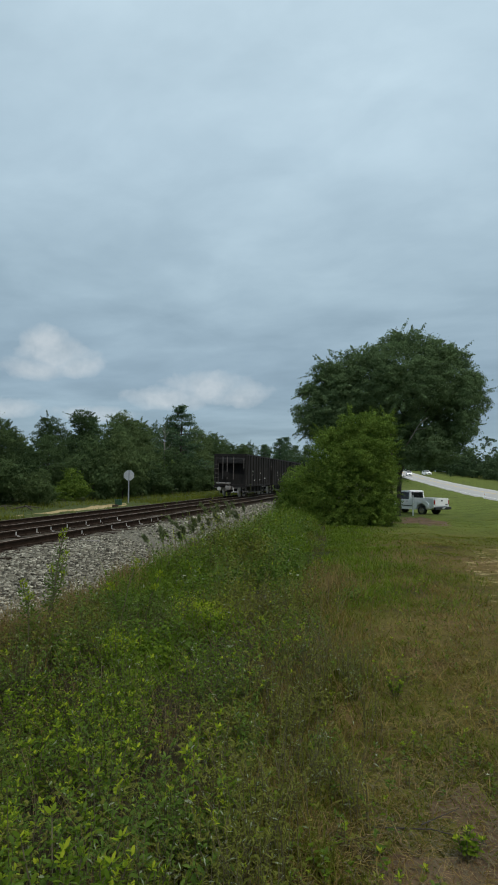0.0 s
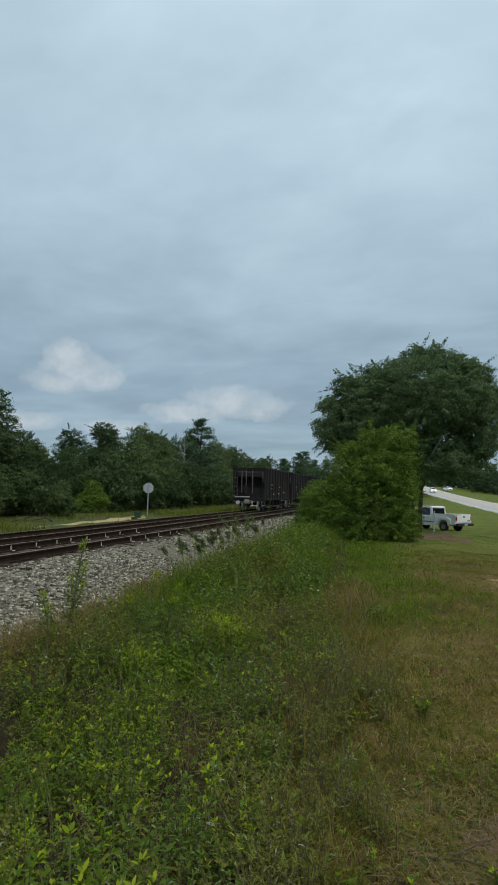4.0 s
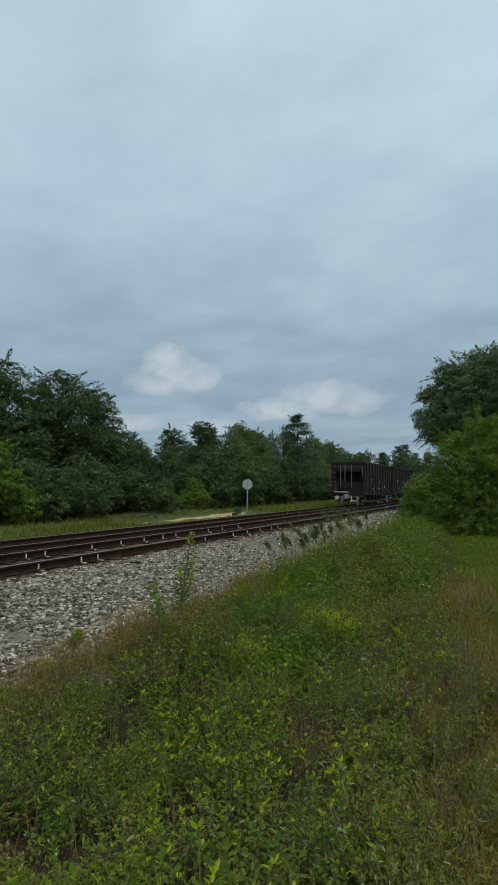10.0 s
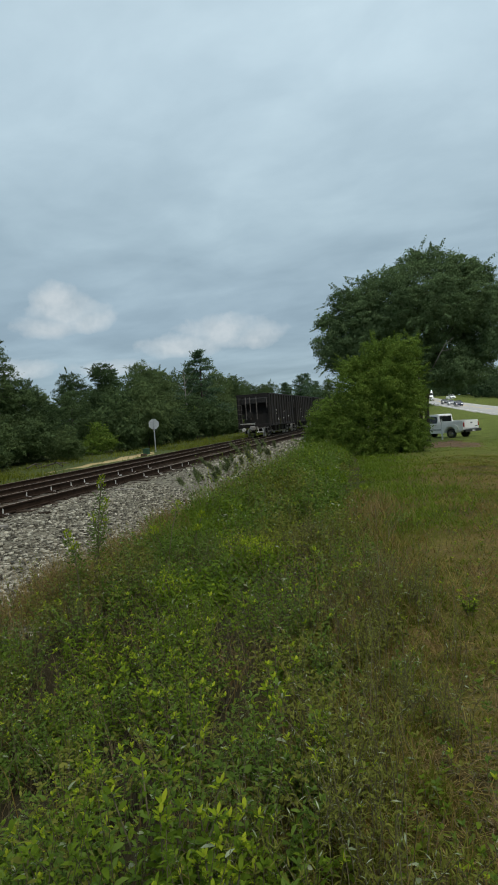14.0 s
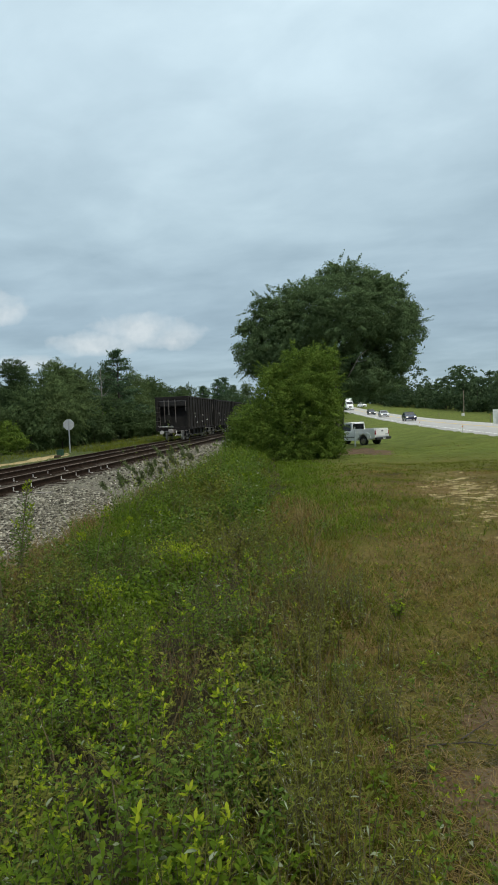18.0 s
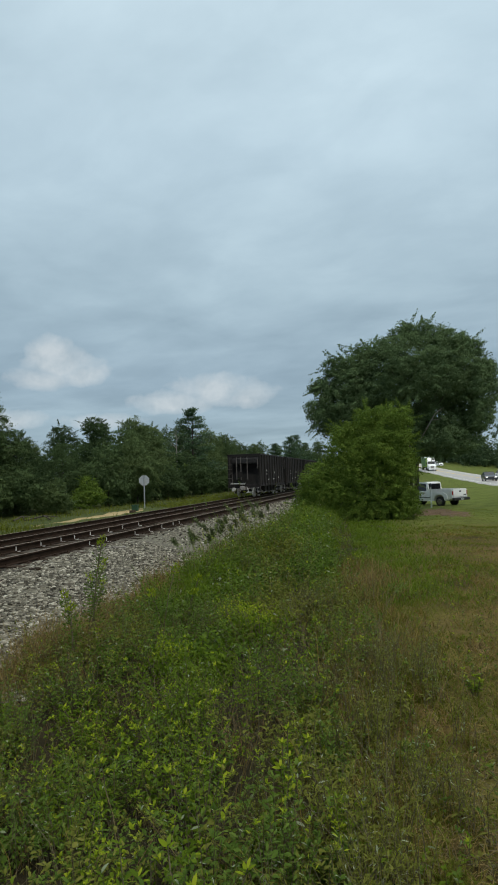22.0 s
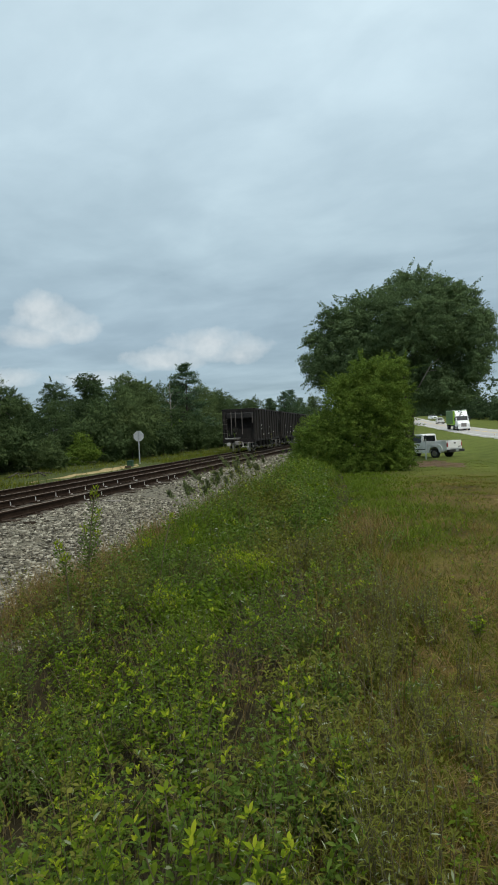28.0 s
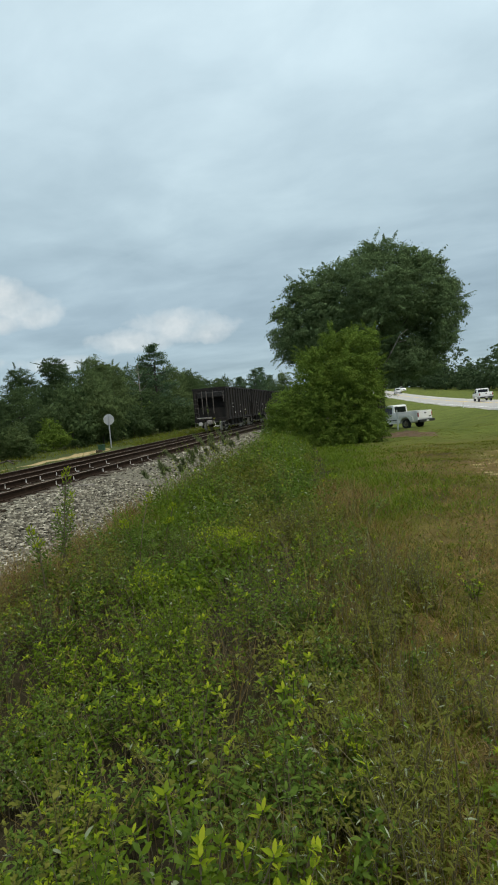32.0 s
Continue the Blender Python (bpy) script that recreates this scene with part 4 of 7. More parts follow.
def build_woods():
    rng = np.random.default_rng(8)
    kinds = []
    for k in range(5):
        blobs = []
        slim = (1.0, 0.9, 0.72, 1.1, 0.62)[k]
        for i in range(13):
            a = rng.uniform(0, 6.28)
            q = i / 12
            z = 0.16 + 0.68 * q
            rad = 0.34 * slim * ((1.05 - 0.95 * q) if k in (2, 4) else math.sqrt(max(0.05, 1.0 - (2.1 * q - 0.85) ** 2)))
            w = rng.uniform(0.12, 0.19) * (1 - 0.35 * q * (k in (2, 4)))
            blobs.append((math.cos(a) * rad, math.sin(a) * rad, z, w, w, w * rng.uniform(0.62, 0.85)))
        blobs += [(0, 0, 0.45, 0.22 * slim, 0.22 * slim, 0.3), (0.02, 0, 0.86, 0.11, 0.11, 0.12)]
        blobs = [tuple(v * 9.0 for v in b) for b in blobs]
        t = make_tree("woodland_tree", "dark green leafy tree at the edge of the woods", (0, -900 - 20 * k, 0), blobs, 520, 56, 0.40, 0.13, "wood_leaf", (0, 0, 6.0), 0.17, 40 + k, 12, 0.55, group="trees along the tracks", spike=0.24)
        kinds.append(t)
    pine = make_pine("pine_tree", "tall dark pine above the woods", (0, -1000, 0), 11.0, 5.2, 14000, 61, "trees along the tracks", 0.2)
    used = set()
    for i, (x, y, h, k) in enumerate(WOODS):
        src, h0 = (pine, 11.0) if k == "p" else (kinds[i % 5], 8.7)
        m = pose(x, y, g1(x, y), 0, 0, rng.uniform(0, 360)) @ Matrix.Diagonal((h / h0 * rng.uniform(0.92, 1.12) * (1.3 if y < 34.0 else 1.0), h / h0 * rng.uniform(0.92, 1.12) * (1.3 if y < 34.0 else 1.0), h / h0, 1))
        if src.name not in used:
            used.add(src.name)
            src.matrix_basis = m
        else:
            c = copy_thing(src, Matrix())
            c.matrix_basis = m
    # a bleached snag
    sn = thing("dead_tree", "bare bleached dead tree trunk among the woods", "dead tree", pose(-17.5, 66.5, g1(-17.5, 66.5)))
    bm = bmesh.new()
    tube(bm, (0, 0, -0.2), (0.05, 0, 4.5), 0.09, 0.065, 7)
    tube(bm, (0.05, 0, 4.4), (0.0, 0.1, 8.4), 0.065, 0.02, 7)
    part("trunk", bm, M["deadwood"], sn)
    bm = bmesh.new()
    for z, dx, dz in ((5.0, 0.9, 0.9), (5.8, -0.8, 0.8), (6.6, 0.6, 0.9), (7.2, -0.4, 0.6)):
        tube(bm, (0.03, 0, z), (dx, 0.1, z + dz), 0.04, 0.012, 5)
    part("branches", bm, M["deadwood"], sn)
    # shrubs at the foot of the woods
    shrubs = []
    for k in range(3):
        blobs = [(rng.uniform(-1, 1), rng.uniform(-1, 1), rng.uniform(0.5, 2.0), rng.uniform(0.7, 1.1), rng.uniform(0.7, 1.1), rng.uniform(0.6, 0.9)) for i in range(6)] + [(0, 0, 2.4, 0.8, 0.8, 0.9)]
        shrubs.append(make_tree("shrub", "leafy green shrub at the foot of the woods", (0, -1100 - 10 * k, 0), blobs, 170, 60, 0.24, 0.11, "bush_leaf" if k == 2 else "wood_leaf", (0, 0, 1.6), 0.05, 70 + k, 8, 0.55, category="bush", group="shrubs along the woods", spike=0.3))
    used = set()
    y = 14.0
    i = 0
    while y < 150:
        x = -15.2 + rng.uniform(-1.6, 1.2) - (0.8 if y > 60 else 0)
        sc = rng.uniform(0.75, 1.5)
        src = shrubs[(0, 1, 0, 2, 1, 0, 1)[i % 7]]
        m = pose(x, y, g1(x, y), 0, 0, rng.uniform(0, 360)) @ Matrix.Diagonal((sc, sc, sc * rng.uniform(0.8, 1.3), 1))
        if src.name not in used:
            used.add(src.name)
            src.matrix_basis = m
        else:
            c = copy_thing(src, Matrix())
            c.matrix_basis = m
        y += rng.uniform(1.6, 2.8) * (1 + y / 90)
        i += 1
    # far woods: one mass of many small clumps
    centres = []
    for i in range(120):
        y = rng.uniform(230, 480)
        x = rng.uniform(-110, 10) if i % 2 else rng.uniform(-60, 8)
        if x > 18 - 0.00022 * max(y - 120, 0) ** 2:
            continue
        centres.append((x, y, rng.uniform(11, 17) * (0.75 + y / 900)))
    y = 20.0
    while y < 560:
        for row in (0, 1):
            edge = 50 + 14 * float(smooth(60, 200, y)) if y < 250 else float(np.interp(y, [250, 560], [64, 11.4]))
            x = edge + row * 9 + rng.uniform(-2.5, 4)
            tall = rng.random() < 0.22
            centres.append((x, y + rng.uniform(-2, 2), (rng.uniform(13, 17) if tall else rng.uniform(8.5, 12.5)) * (1 + (0.0008 * y))))
        y += rng.uniform(2.6, 4.2) * (1 + y / 320)
    for i in range(46):
        centres.append((rng.uniform(-140, 40), rng.uniform(540, 640), rng.uniform(19, 25)))
    centres = [(8.4 + 0.67 * (x - 8.4), 0.4 + 0.67 * (y - 0.4), 0.67 * h) for x, y, h in centres]
    for i in range(50):
        centres.append((rng.uniform(-70, -30), rng.uniform(0, 230), rng.uniform(8, 11)))
    Ps, Ns, Ls = [], [], []
    tb = bmesh.new()
    for x, y, h in centres:
        z0 = g1(x, min(y, 690))
        d = math.hypot(x - 8, y)
        n = int(np.clip((170000 if x > 25 else 30000) / d, 220, 2400))
        k = 7
        blobs = []
        for j in range(k):
            a, q = rng.uniform(0, 6.28), rng.random()
            rad = h * 0.28 * (1.1 - 0.7 * q)
            blobs.append((x + math.cos(a) * rad, y + math.sin(a) * rad, z0 + h * ((0.04 if j else 0.12) + 0.83 * q), h * rng.uniform(0.15, 0.24), h * rng.uniform(0.15, 0.24), h * rng.uniform(0.11, 0.18)))
        P, N, C = sprays(blobs, n // 30, 30, h * 0.06, rng, 0.62, 0.6, 0.12, 0.6)
        inner = [(bx, by, bz, ba * 0.85, bb * 0.85, bc * 0.85) for bx, by, bz, ba, bb, bc in blobs] + [(x, y, z0 + h * 0.3, h * 0.26, h * 0.26, h * 0.32)] * 3
        P2, N2, C2 = crown_points(inner, max(120, n // 2), rng, h * 0.09, 10, 0.25)
        Ps += [P, P2]
        Ns += [N, N2]
        Ls += [np.full(len(P), 0.012 * h + 0.0020 * d), np.full(len(P2), 0.035 * h + 0.0022 * d)]
        tube(tb, (x, y, z0 - 0.3), (x, y, z0 + h * 0.55), 0.010 * h, 0.006 * h, 5)
    P, N, L = np.concatenate(Ps), np.concatenate(Ns), np.concatenate(Ls)
    V, F = facing_leaves(P, N, L, L * 0.62, rng)
    ob = tagged(new("far_woods", mesh_np("far_woods", V, F, [M["far_leaf"]])), "distant mixed woods along the road and the tracks", "woods", kind="stuff")
    part("trunks", tb, M["bark"], ob)


build_big_oak()
build_bush()
build_woods()


# ---------------- weeds and grass ----------------
def blades(px, py, h, w, lean, rng, z=None, segs=2):
    """Tapering grass blades, bent outwards: segs quads and a tip each, as quads."""
    n = len(px)
    z0 = gz(px, py) if z is None else z
    a = rng.uniform(0, 6.28, n)
    b = rng.uniform(0, 6.28, n)
    dirx, diry = np.cos(a) * lean * h, np.sin(a) * lean * h
    sx, sy = np.cos(b) * w * 0.5, np.sin(b) * w * 0.5
    rows = []
    for k in range(segs + 1):
        t = k / segs
        cx, cy, cz = px + dirx * t * t, py + diry * t * t, z0 - 0.02 + (h + 0.02) * t * (1 - 0.25 * lean * t)
        s = (1 - t) ** 0.7 + 0.08
        rows.append(np.stack([np.stack([cx - sx * s, cy - sy * s, cz], 1), np.stack([cx + sx * s, cy + sy * s, cz], 1)], 1))
    V = np.stack(rows, 1).reshape(-1, 3)
    st = 2 * (segs + 1)
    F = []
    for k in range(segs):
        o = np.arange(n) * st + 2 * k
        F.append(np.stack([o, o + 1, o + 3, o + 2], 1))
    return V, np.concatenate(F)


def edge_x(y):
    """Where the weeds end and the mown verge begins."""
    return np.interp(y, [0, 3, 6, 9, 12, 16, 22, 30], [8.32, 8.32, 8.25, 8.0, 7.6, 7.0, 6.5, 5.6])


def toe_x(y):
    return np.interp(y, [0, 6, 12, 20, 34], [4.0, 3.9, 3.7, 3.6, 3.5])


def stems_and_leaves(px, py, h, leaves, leaf, rng, tip_share=0.0, width=0.40, lean=None, kind=None, rounded=True, pale=0.010, low=0.32):
    """Upright leafy stems with leaves all the way up; the top leaves of some are fresh and bright. kind: the leaf material of each stem."""
    n = len(px)
    z0 = gz(px, py)
    if lean is None:
        lean = rng.normal(0, 0.22, (n, 2)) * h[:, None]
    if kind is None:
        kind = np.zeros(n, int)
    ang = rng.uniform(0, 6.28, n)
    r = 0.0026
    ring = [(math.cos(k * 2.094) * r, math.sin(k * 2.094) * r) for k in range(3)]
    rows = []
    for t in (0.0, 0.5, 1.0):
        c = np.stack([px + lean[:, 0] * t * t, py + lean[:, 1] * t * t, z0 + h * t - (0.03 if t == 0 else 0)], 1)
        rows.append(np.stack([c + np.array([q[0] * (1 - 0.6 * t), q[1] * (1 - 0.6 * t), 0]) for q in ring], 1))
    SV = np.stack(rows, 1).reshape(-1, 3)
    SF = []
    for k in range(2):
        for q in range(3):
            o = np.arange(n) * 9 + 3 * k
            SF.append(np.stack([o + q, o + (q + 1) % 3, o + 3 + (q + 1) % 3, o + 3 + q], 1))
    SF = np.concatenate(SF)
    m = n * leaves
    whorl = 6
    ladder = np.concatenate([np.linspace(low, 0.93, leaves - whorl), np.full(whorl, 0.99)])
    t = np.tile(ladder, n) + rng.normal(0, 0.025, m)
    top = np.tile(np.arange(leaves) >= leaves - whorl, n)
    i = np.repeat(np.arange(n), leaves)
    c = np.stack([px[i] + lean[i, 0] * t * t, py[i] + lean[i, 1] * t * t, z0[i] + h[i] * t], 1)
    a = np.tile(np.arange(leaves) * 2.4, n) + np.repeat(ang, leaves) + rng.normal(0, 0.3, m)
    tc = np.clip(t, 0, 1)
    up = np.where(top, 0.95, 0.12 + 0.35 * tc) + rng.normal(0, 0.26, m)
    d = np.stack([np.cos(a), np.sin(a), up], 1)
    d /= np.linalg.norm(d, axis=1, keepdims=True)
    side = np.stack([-np.sin(a), np.cos(a), rng.normal(0, 0.28, m)], 1)
    L = (leaf * (1.1 - 0.4 * tc ** 2) * rng.uniform(0.6, 1.3, m) * rng.uniform(0.75, 1.2, n)[i])[:, None]
    W = L * width * rng.uniform(0.7, 1.2, m)[:, None]
    nrm = np.cross(d, side)
    drop = np.array([0, 0, -1.0]) * L
    if rounded:
        cs = ((0.0, 0.10, 0.0, 0.0), (0.30, 0.46, 0.13, 0.01), (0.68, 0.40, 0.13, 0.06), (1.0, 0.05, 0.0, 0.17))
    else:
        cs = ((0.0, 0.10, 0.0, 0.0), (0.48, 0.50, 0.12, 0.03), (1.0, 0.07, 0.0, 0.17))
    rows = []
    for q, w, f, dr in cs:
        mid = c + d * L * q + drop * dr
        rows += [mid - side * W * w + nrm * W * f, mid + side * W * w + nrm * W * f]
    k = len(rows)
    LV = np.stack(rows, 1).reshape(-1, 3)
    o = np.arange(m) * k
    LF = np.concatenate([np.stack([o + 2 * q, o + 2 * q + 1, o + 2 * q + 3, o + 2 * q + 2], 1) for q in range(len(cs) - 1)])
    bright = (rng.random(n) < tip_share)[i] & (top | (t > 0.88))
    ids = np.where(bright, 1, np.where(rng.random(m) < pale, 3, kind[i]))
    V = np.concatenate([LV, SV])
    F = np.concatenate([LF, SF + len(LV)])
    return V, F, np.concatenate([np.tile(ids, len(cs) - 1), np.full(len(SF), 2)])


WEED_MATS = ("weed_leaf", "weed_bright", "weed_stem", "leaf_pale", "weed_dark", "weed_olive")


def lumps(x, y):
    """Uneven growth: about 0 in the hollows, 1 on the humps."""
    f = np.sin(x * 2.1 + 1.3 * np.sin(y * 0.8)) * np.sin(y * 1.55 + 0.9 * np.sin(x * 1.1)) + 0.55 * np.sin(x * 3.9 - y * 2.6 + 1.0) + 0.3 * np.sin(x * 0.9 + y * 4.3)
    return np.clip(0.5 + 0.36 * f, 0, 1)


def build_weeds():
    rng = np.random.default_rng(17)
    # bushy clumps of leafy shoots with gaps between, taller towards the bush
    for y0, y1, dens, shoots, leaves, leaf, rounded in ((-5.0, 1.2, 2.0, 12, 12, 0.050, False), (1.2, 3.2, 15.0, 17, 21, 0.040, True), (3.2, 5.2, 11.5, 17, 19, 0.040, False), (5.2, 9.0, 9.0, 14, 16, 0.046, False), (9.0, 20.0, 4.2, 8, 13, 0.066, False), (20.0, 29.0, 2.2, 8, 12, 0.080, False)):
        n = int((y1 - y0) * 4.2 * dens)
        cy = rng.uniform(y0, y1, n)
        lo, hi = toe_x(cy) + np.interp(cy, [0, 5, 9, 14], [0.0, 0.05, 0.25, 0.3]), edge_x(cy) - 0.10 + rng.normal(0, 0.16, n)
        cx = lo + (hi - lo) * rng.random(n)
        keep = (np.hypot((cx - 7.15) / 0.28, (cy - 4.4) / 0.34) > 1) & (lumps(cx, cy) > np.interp(cy, [5, 7], [0.0, 0.2]) * rng.random(n) + np.interp(cy, [5, 7], [-0.02, 0.05]))
        cx, cy = cx[keep], cy[keep]
        n = len(cx)
        edge = np.clip((edge_x(cy) + 0.25 - cx) / np.interp(cy, [6, 12], [0.8, 1.4]), 0.36, 1.0)
        H = np.interp(cy, [1, 5, 9, 14, 28], [0.46, 0.55, 0.74, 0.95, 1.0]) * rng.uniform(0.6, 1.2, n) * edge * (0.62 + 0.72 * lumps(cx, cy) + np.interp(cy, [7, 11], [0.0, 0.28]) * (lumps(cx, cy) - 0.35)) * (1 + 0.68 * np.exp(-((cx - 4.8) / 0.8) ** 2 - ((cy - 14.5) / 5.0) ** 2))
        R = np.clip(H * rng.uniform(0.36, 0.58, n), 0.10, 0.36)
        tone = np.sin(cx * 1.7 + cy * 0.6) + np.sin(cy * 1.1 - cx * 0.7) + rng.normal(0, 0.7, n)
        sort = np.where(tone > np.interp(cy, [4, 7], [0.4, 1.0]), 0, np.where(tone > -0.7, 4, 5))
        tips = rng.random(n) < np.interp(cy, [5, 9], [0.28, 0.14])
        k = np.repeat(np.arange(n), shoots)
        a = rng.uniform(0, 6.28, len(k))
        q = np.sqrt(rng.random(len(k)))
        dx, dy = np.cos(a) * q, np.sin(a) * q
        px, py = cx[k] + dx * R[k] * 0.55, cy[k] + dy * R[k] * 0.55
        lean = np.stack([dx, dy], 1) * R[k][:, None] * 0.85 + rng.normal(0, 0.03, (len(k), 2))
        h = H[k] * (1 - 0.5 * q ** 2) * rng.uniform(0.7, 1.1, len(k))
        for fresh in (True, False):
            sel = tips[k] == fresh
            V, F, ids = stems_and_leaves(px[sel], py[sel], h[sel], leaves, leaf, rng, 0.55 if fresh else 0.02, 0.42, lean[sel], sort[k][sel], rounded, 0.022)
            tagged(new("weeds", mesh_np("weeds", V, F, [M[q] for q in WEED_MATS], ids)), "knee-high leafy green weeds between the tracks and the path", "weeds", kind="stuff")
    # dense leafy mounds among the shoots, broad vine leaves on the nearest
    for y0, y1, dens, per, leaf, segs in ((1.4, 3.4, 3.0, 170, 0.042, 3), (3.4, 6.0, 3.2, 180, 0.042, 2), (6.0, 11.0, 5.5, 210, 0.054, 2), (11.0, 20.0, 5.5, 210, 0.080, 1), (20.0, 29.0, 4.0, 180, 0.105, 1)):
        n = int((y1 - y0) * 4.2 * dens)
        cy = rng.uniform(y0, y1, n)
        lo, hi = toe_x(cy) + 0.5, edge_x(cy) - 0.35
        cx = lo + (hi - lo) * rng.random(n)
        keep = (np.hypot((cx - 7.15) / 0.36, (cy - 4.4) / 0.44) > 1) & (lumps(cx, cy) > np.interp(cy, [4, 8], [0.42, 0.30]))
        cx, cy = cx[keep], cy[keep]
        n = len(cx)
        H = np.interp(cy, [1, 5, 9, 14, 28], [0.34, 0.42, 0.66, 0.96, 1.0]) * (0.40 + 0.85 * lumps(cx, cy)) * rng.uniform(0.75, 1.15, n) * np.clip((edge_x(cy) - cx) / 1.3, 0.30, 1.0)
        R = np.clip(H * rng.uniform(0.45, 0.75, n), 0.15, 0.5)
        z0 = gz(cx, cy)
        k = np.repeat(np.arange(n), per)
        v = rng.normal(0, 1, (len(k), 3)) + np.array([0, -0.1, 0.5])
        v[:, 2] = np.abs(v[:, 2])
        v /= np.linalg.norm(v, axis=1, keepdims=True)
        lobe = 1 + 0.22 * np.sin(v[:, 0] * 7 + cx[k] * 9) * np.sin(v[:, 1] * 7 + cy[k] * 9)
        r = (0.62 + 0.40 * rng.random(len(k))) * lobe
        P = np.stack([cx[k], cy[k], z0[k]], 1) + v * r[:, None] * np.stack([R[k], R[k], H[k]], 1)
        N = v * np.array([1, 1, 0.8]) + np.array([0, 0, 0.35]) + rng.normal(0, 0.6, (len(k), 3))
        L = leaf * rng.uniform(0.65, 1.3, len(k))
        V, F = facing_leaves(P, N, L, L * rng.uniform(0.36, 0.56, len(k)), rng, segs)
        tone = np.sin(cx * 1.7 + cy * 0.6) + np.sin(cy * 1.1 - cx * 0.7) + rng.normal(0, 0.6, n)
        sort = np.where(tone > np.interp(cy, [4, 7], [0.3, 1.1]), 0, np.where(tone > -1.0, 4, 5))
        ids = np.where(rng.random(len(k)) < 0.02, 3, np.where((r > 0.98) & (rng.random(len(k)) < 0.05), 1, sort[k]))
        tagged(new("leafy_mounds", mesh_np("leafy_mounds", V, F, [M[q] for q in WEED_MATS], np.tile(ids, segs))), "dense low mounds of leafy weeds and vines", "weeds", kind="stuff")
    # fine grey-green stems at the edge of the path
    c = 70
    ty = 1.7 + 4.5 * rng.random(c) ** 1.2
    tx = edge_x(ty) + rng.normal(-0.15, 0.25, c)
    k = np.repeat(np.arange(c), 14)
    n = len(k)
    x, y = tx[k] + rng.normal(0, 0.05, n), ty[k] + rng.normal(0, 0.05, n)
    V, F, ids = stems_and_leaves(x, y, rng.uniform(0.16, 0.42, n) * rng.uniform(0.7, 1.2, c)[k], 20, 0.034, rng, 0.04, 0.20, None, np.full(n, 5), False, 0.06, 0.2)
    tagged(new("fine_weeds", mesh_np("fine_weeds", V, F, [M[q] for q in WEED_MATS], ids)), "fine-leaved grey-green weeds at the edge of the path", "weeds", kind="stuff")
    # low growth under and between the clumps
    n = 2800
    y = 1.2 + 26 * rng.random(n) ** 1.3
    lo, hi = toe_x(y) + 0.1, edge_x(y) + rng.normal(0.0, 0.15, n)
    x = lo + (hi - lo) * rng.random(n)
    V, F, ids = stems_and_leaves(x, y, rng.uniform(0.10, 0.26, n) * np.interp(y, [1, 15], [1, 1.6]), 11, 0.045, rng, 0.05, 0.42, None, rng.choice(np.array([0, 4, 5]), n), False)
    tagged(new("low_weeds", mesh_np("low_weeds", V, F, [M[q] for q in WEED_MATS], ids)), "low leafy weeds growing under the taller ones", "weeds", kind="stuff")
    # dry reddish grass in tufts along the ballast, and scattered through the weeds
    c = 620
    ty = 3.2 + 14 * rng.random(c) ** 1.2
    tx = toe_x(ty) - 0.30 + np.abs(rng.normal(0, 0.48, c)) + 0.15 * np.sin(ty * 2.3) * np.sin(ty * 0.9 + 1.0)
    k = np.repeat(np.arange(c), 20)
    n = len(k)
    x, y = tx[k] + rng.normal(0, 0.07, n), ty[k] + rng.normal(0, 0.07, n)
    n2 = 500
    y2 = rng.uniform(3.0, 9, n2)
    x2 = toe_x(y2) + 2.2 * rng.random(n2)
    n3 = 2600
    y3 = np.where(rng.random(n3) < 0.7, rng.normal(11.0, 1.2, n3), rng.normal(6.2, 0.8, n3))
    x3 = edge_x(y3) - 0.15 + rng.normal(0, 0.30, n3)
    x, y = np.concatenate([x, x2, x3]), np.concatenate([y, y2, y3])
    hh = np.concatenate([rng.uniform(0.15, 0.62, n) * rng.uniform(0.6, 1.2, c)[k], rng.uniform(0.15, 0.40, n2), rng.uniform(0.10, 0.34, n3)])
    V, F = blades(x, y, hh, 0.004 + 0.0006 * y, rng.uniform(0.15, 0.9, len(x)), rng)
    tagged(new("dry_grass", mesh_np("dry_grass", V, F, [M["grass_rust"], M["grass_dry"]], ((np.arange(len(F)) % len(x)) % 5 < 2))), "dry reddish-brown grass along the ballast", "grass", kind="stuff")
    # grass growing through the weeds and into the verge, in tufts
    c = 900
    ty = 1.4 + 13 * rng.random(c) ** 1.4
    tx = edge_x(ty) + rng.normal(-0.12, 0.30, c)
    k = np.repeat(np.arange(c), 16)
    n = len(k)
    x, y = tx[k] + rng.normal(0, 0.035, n), ty[k] + rng.normal(0, 0.035, n)
    hh = rng.uniform(0.05, 0.20, n) * rng.uniform(0.6, 1.3, c)[k] * np.interp(x - edge_x(y), [-1, 0, 1], [1.4, 1.0, 0.5])
    V, F = blades(x, y, hh, 0.004 + 0.0006 * y, rng.uniform(0.3, 1.2, n), rng)
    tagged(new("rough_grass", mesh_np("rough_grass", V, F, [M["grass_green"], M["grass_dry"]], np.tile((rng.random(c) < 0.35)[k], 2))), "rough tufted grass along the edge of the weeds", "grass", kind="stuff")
    # a gap of brown dead stems
    n = 220
    x, y = 7.15 + rng.normal(0, 0.14, n), 4.4 + rng.normal(0, 0.18, n)
    V, F = blades(x, y, rng.uniform(0.12, 0.42, n), 0.006, rng.uniform(0.2, 1.1, n), rng)
    tagged(new("dead_weeds", mesh_np("dead_weeds", V, F, [M["weed_stem"], M["grass_rust"]], np.arange(len(F)) % n % 2)), "brown dead stems in a gap among the weeds", "weeds", kind="stuff")
    # bleached dead stalks standing among the weeds
    n = 2200
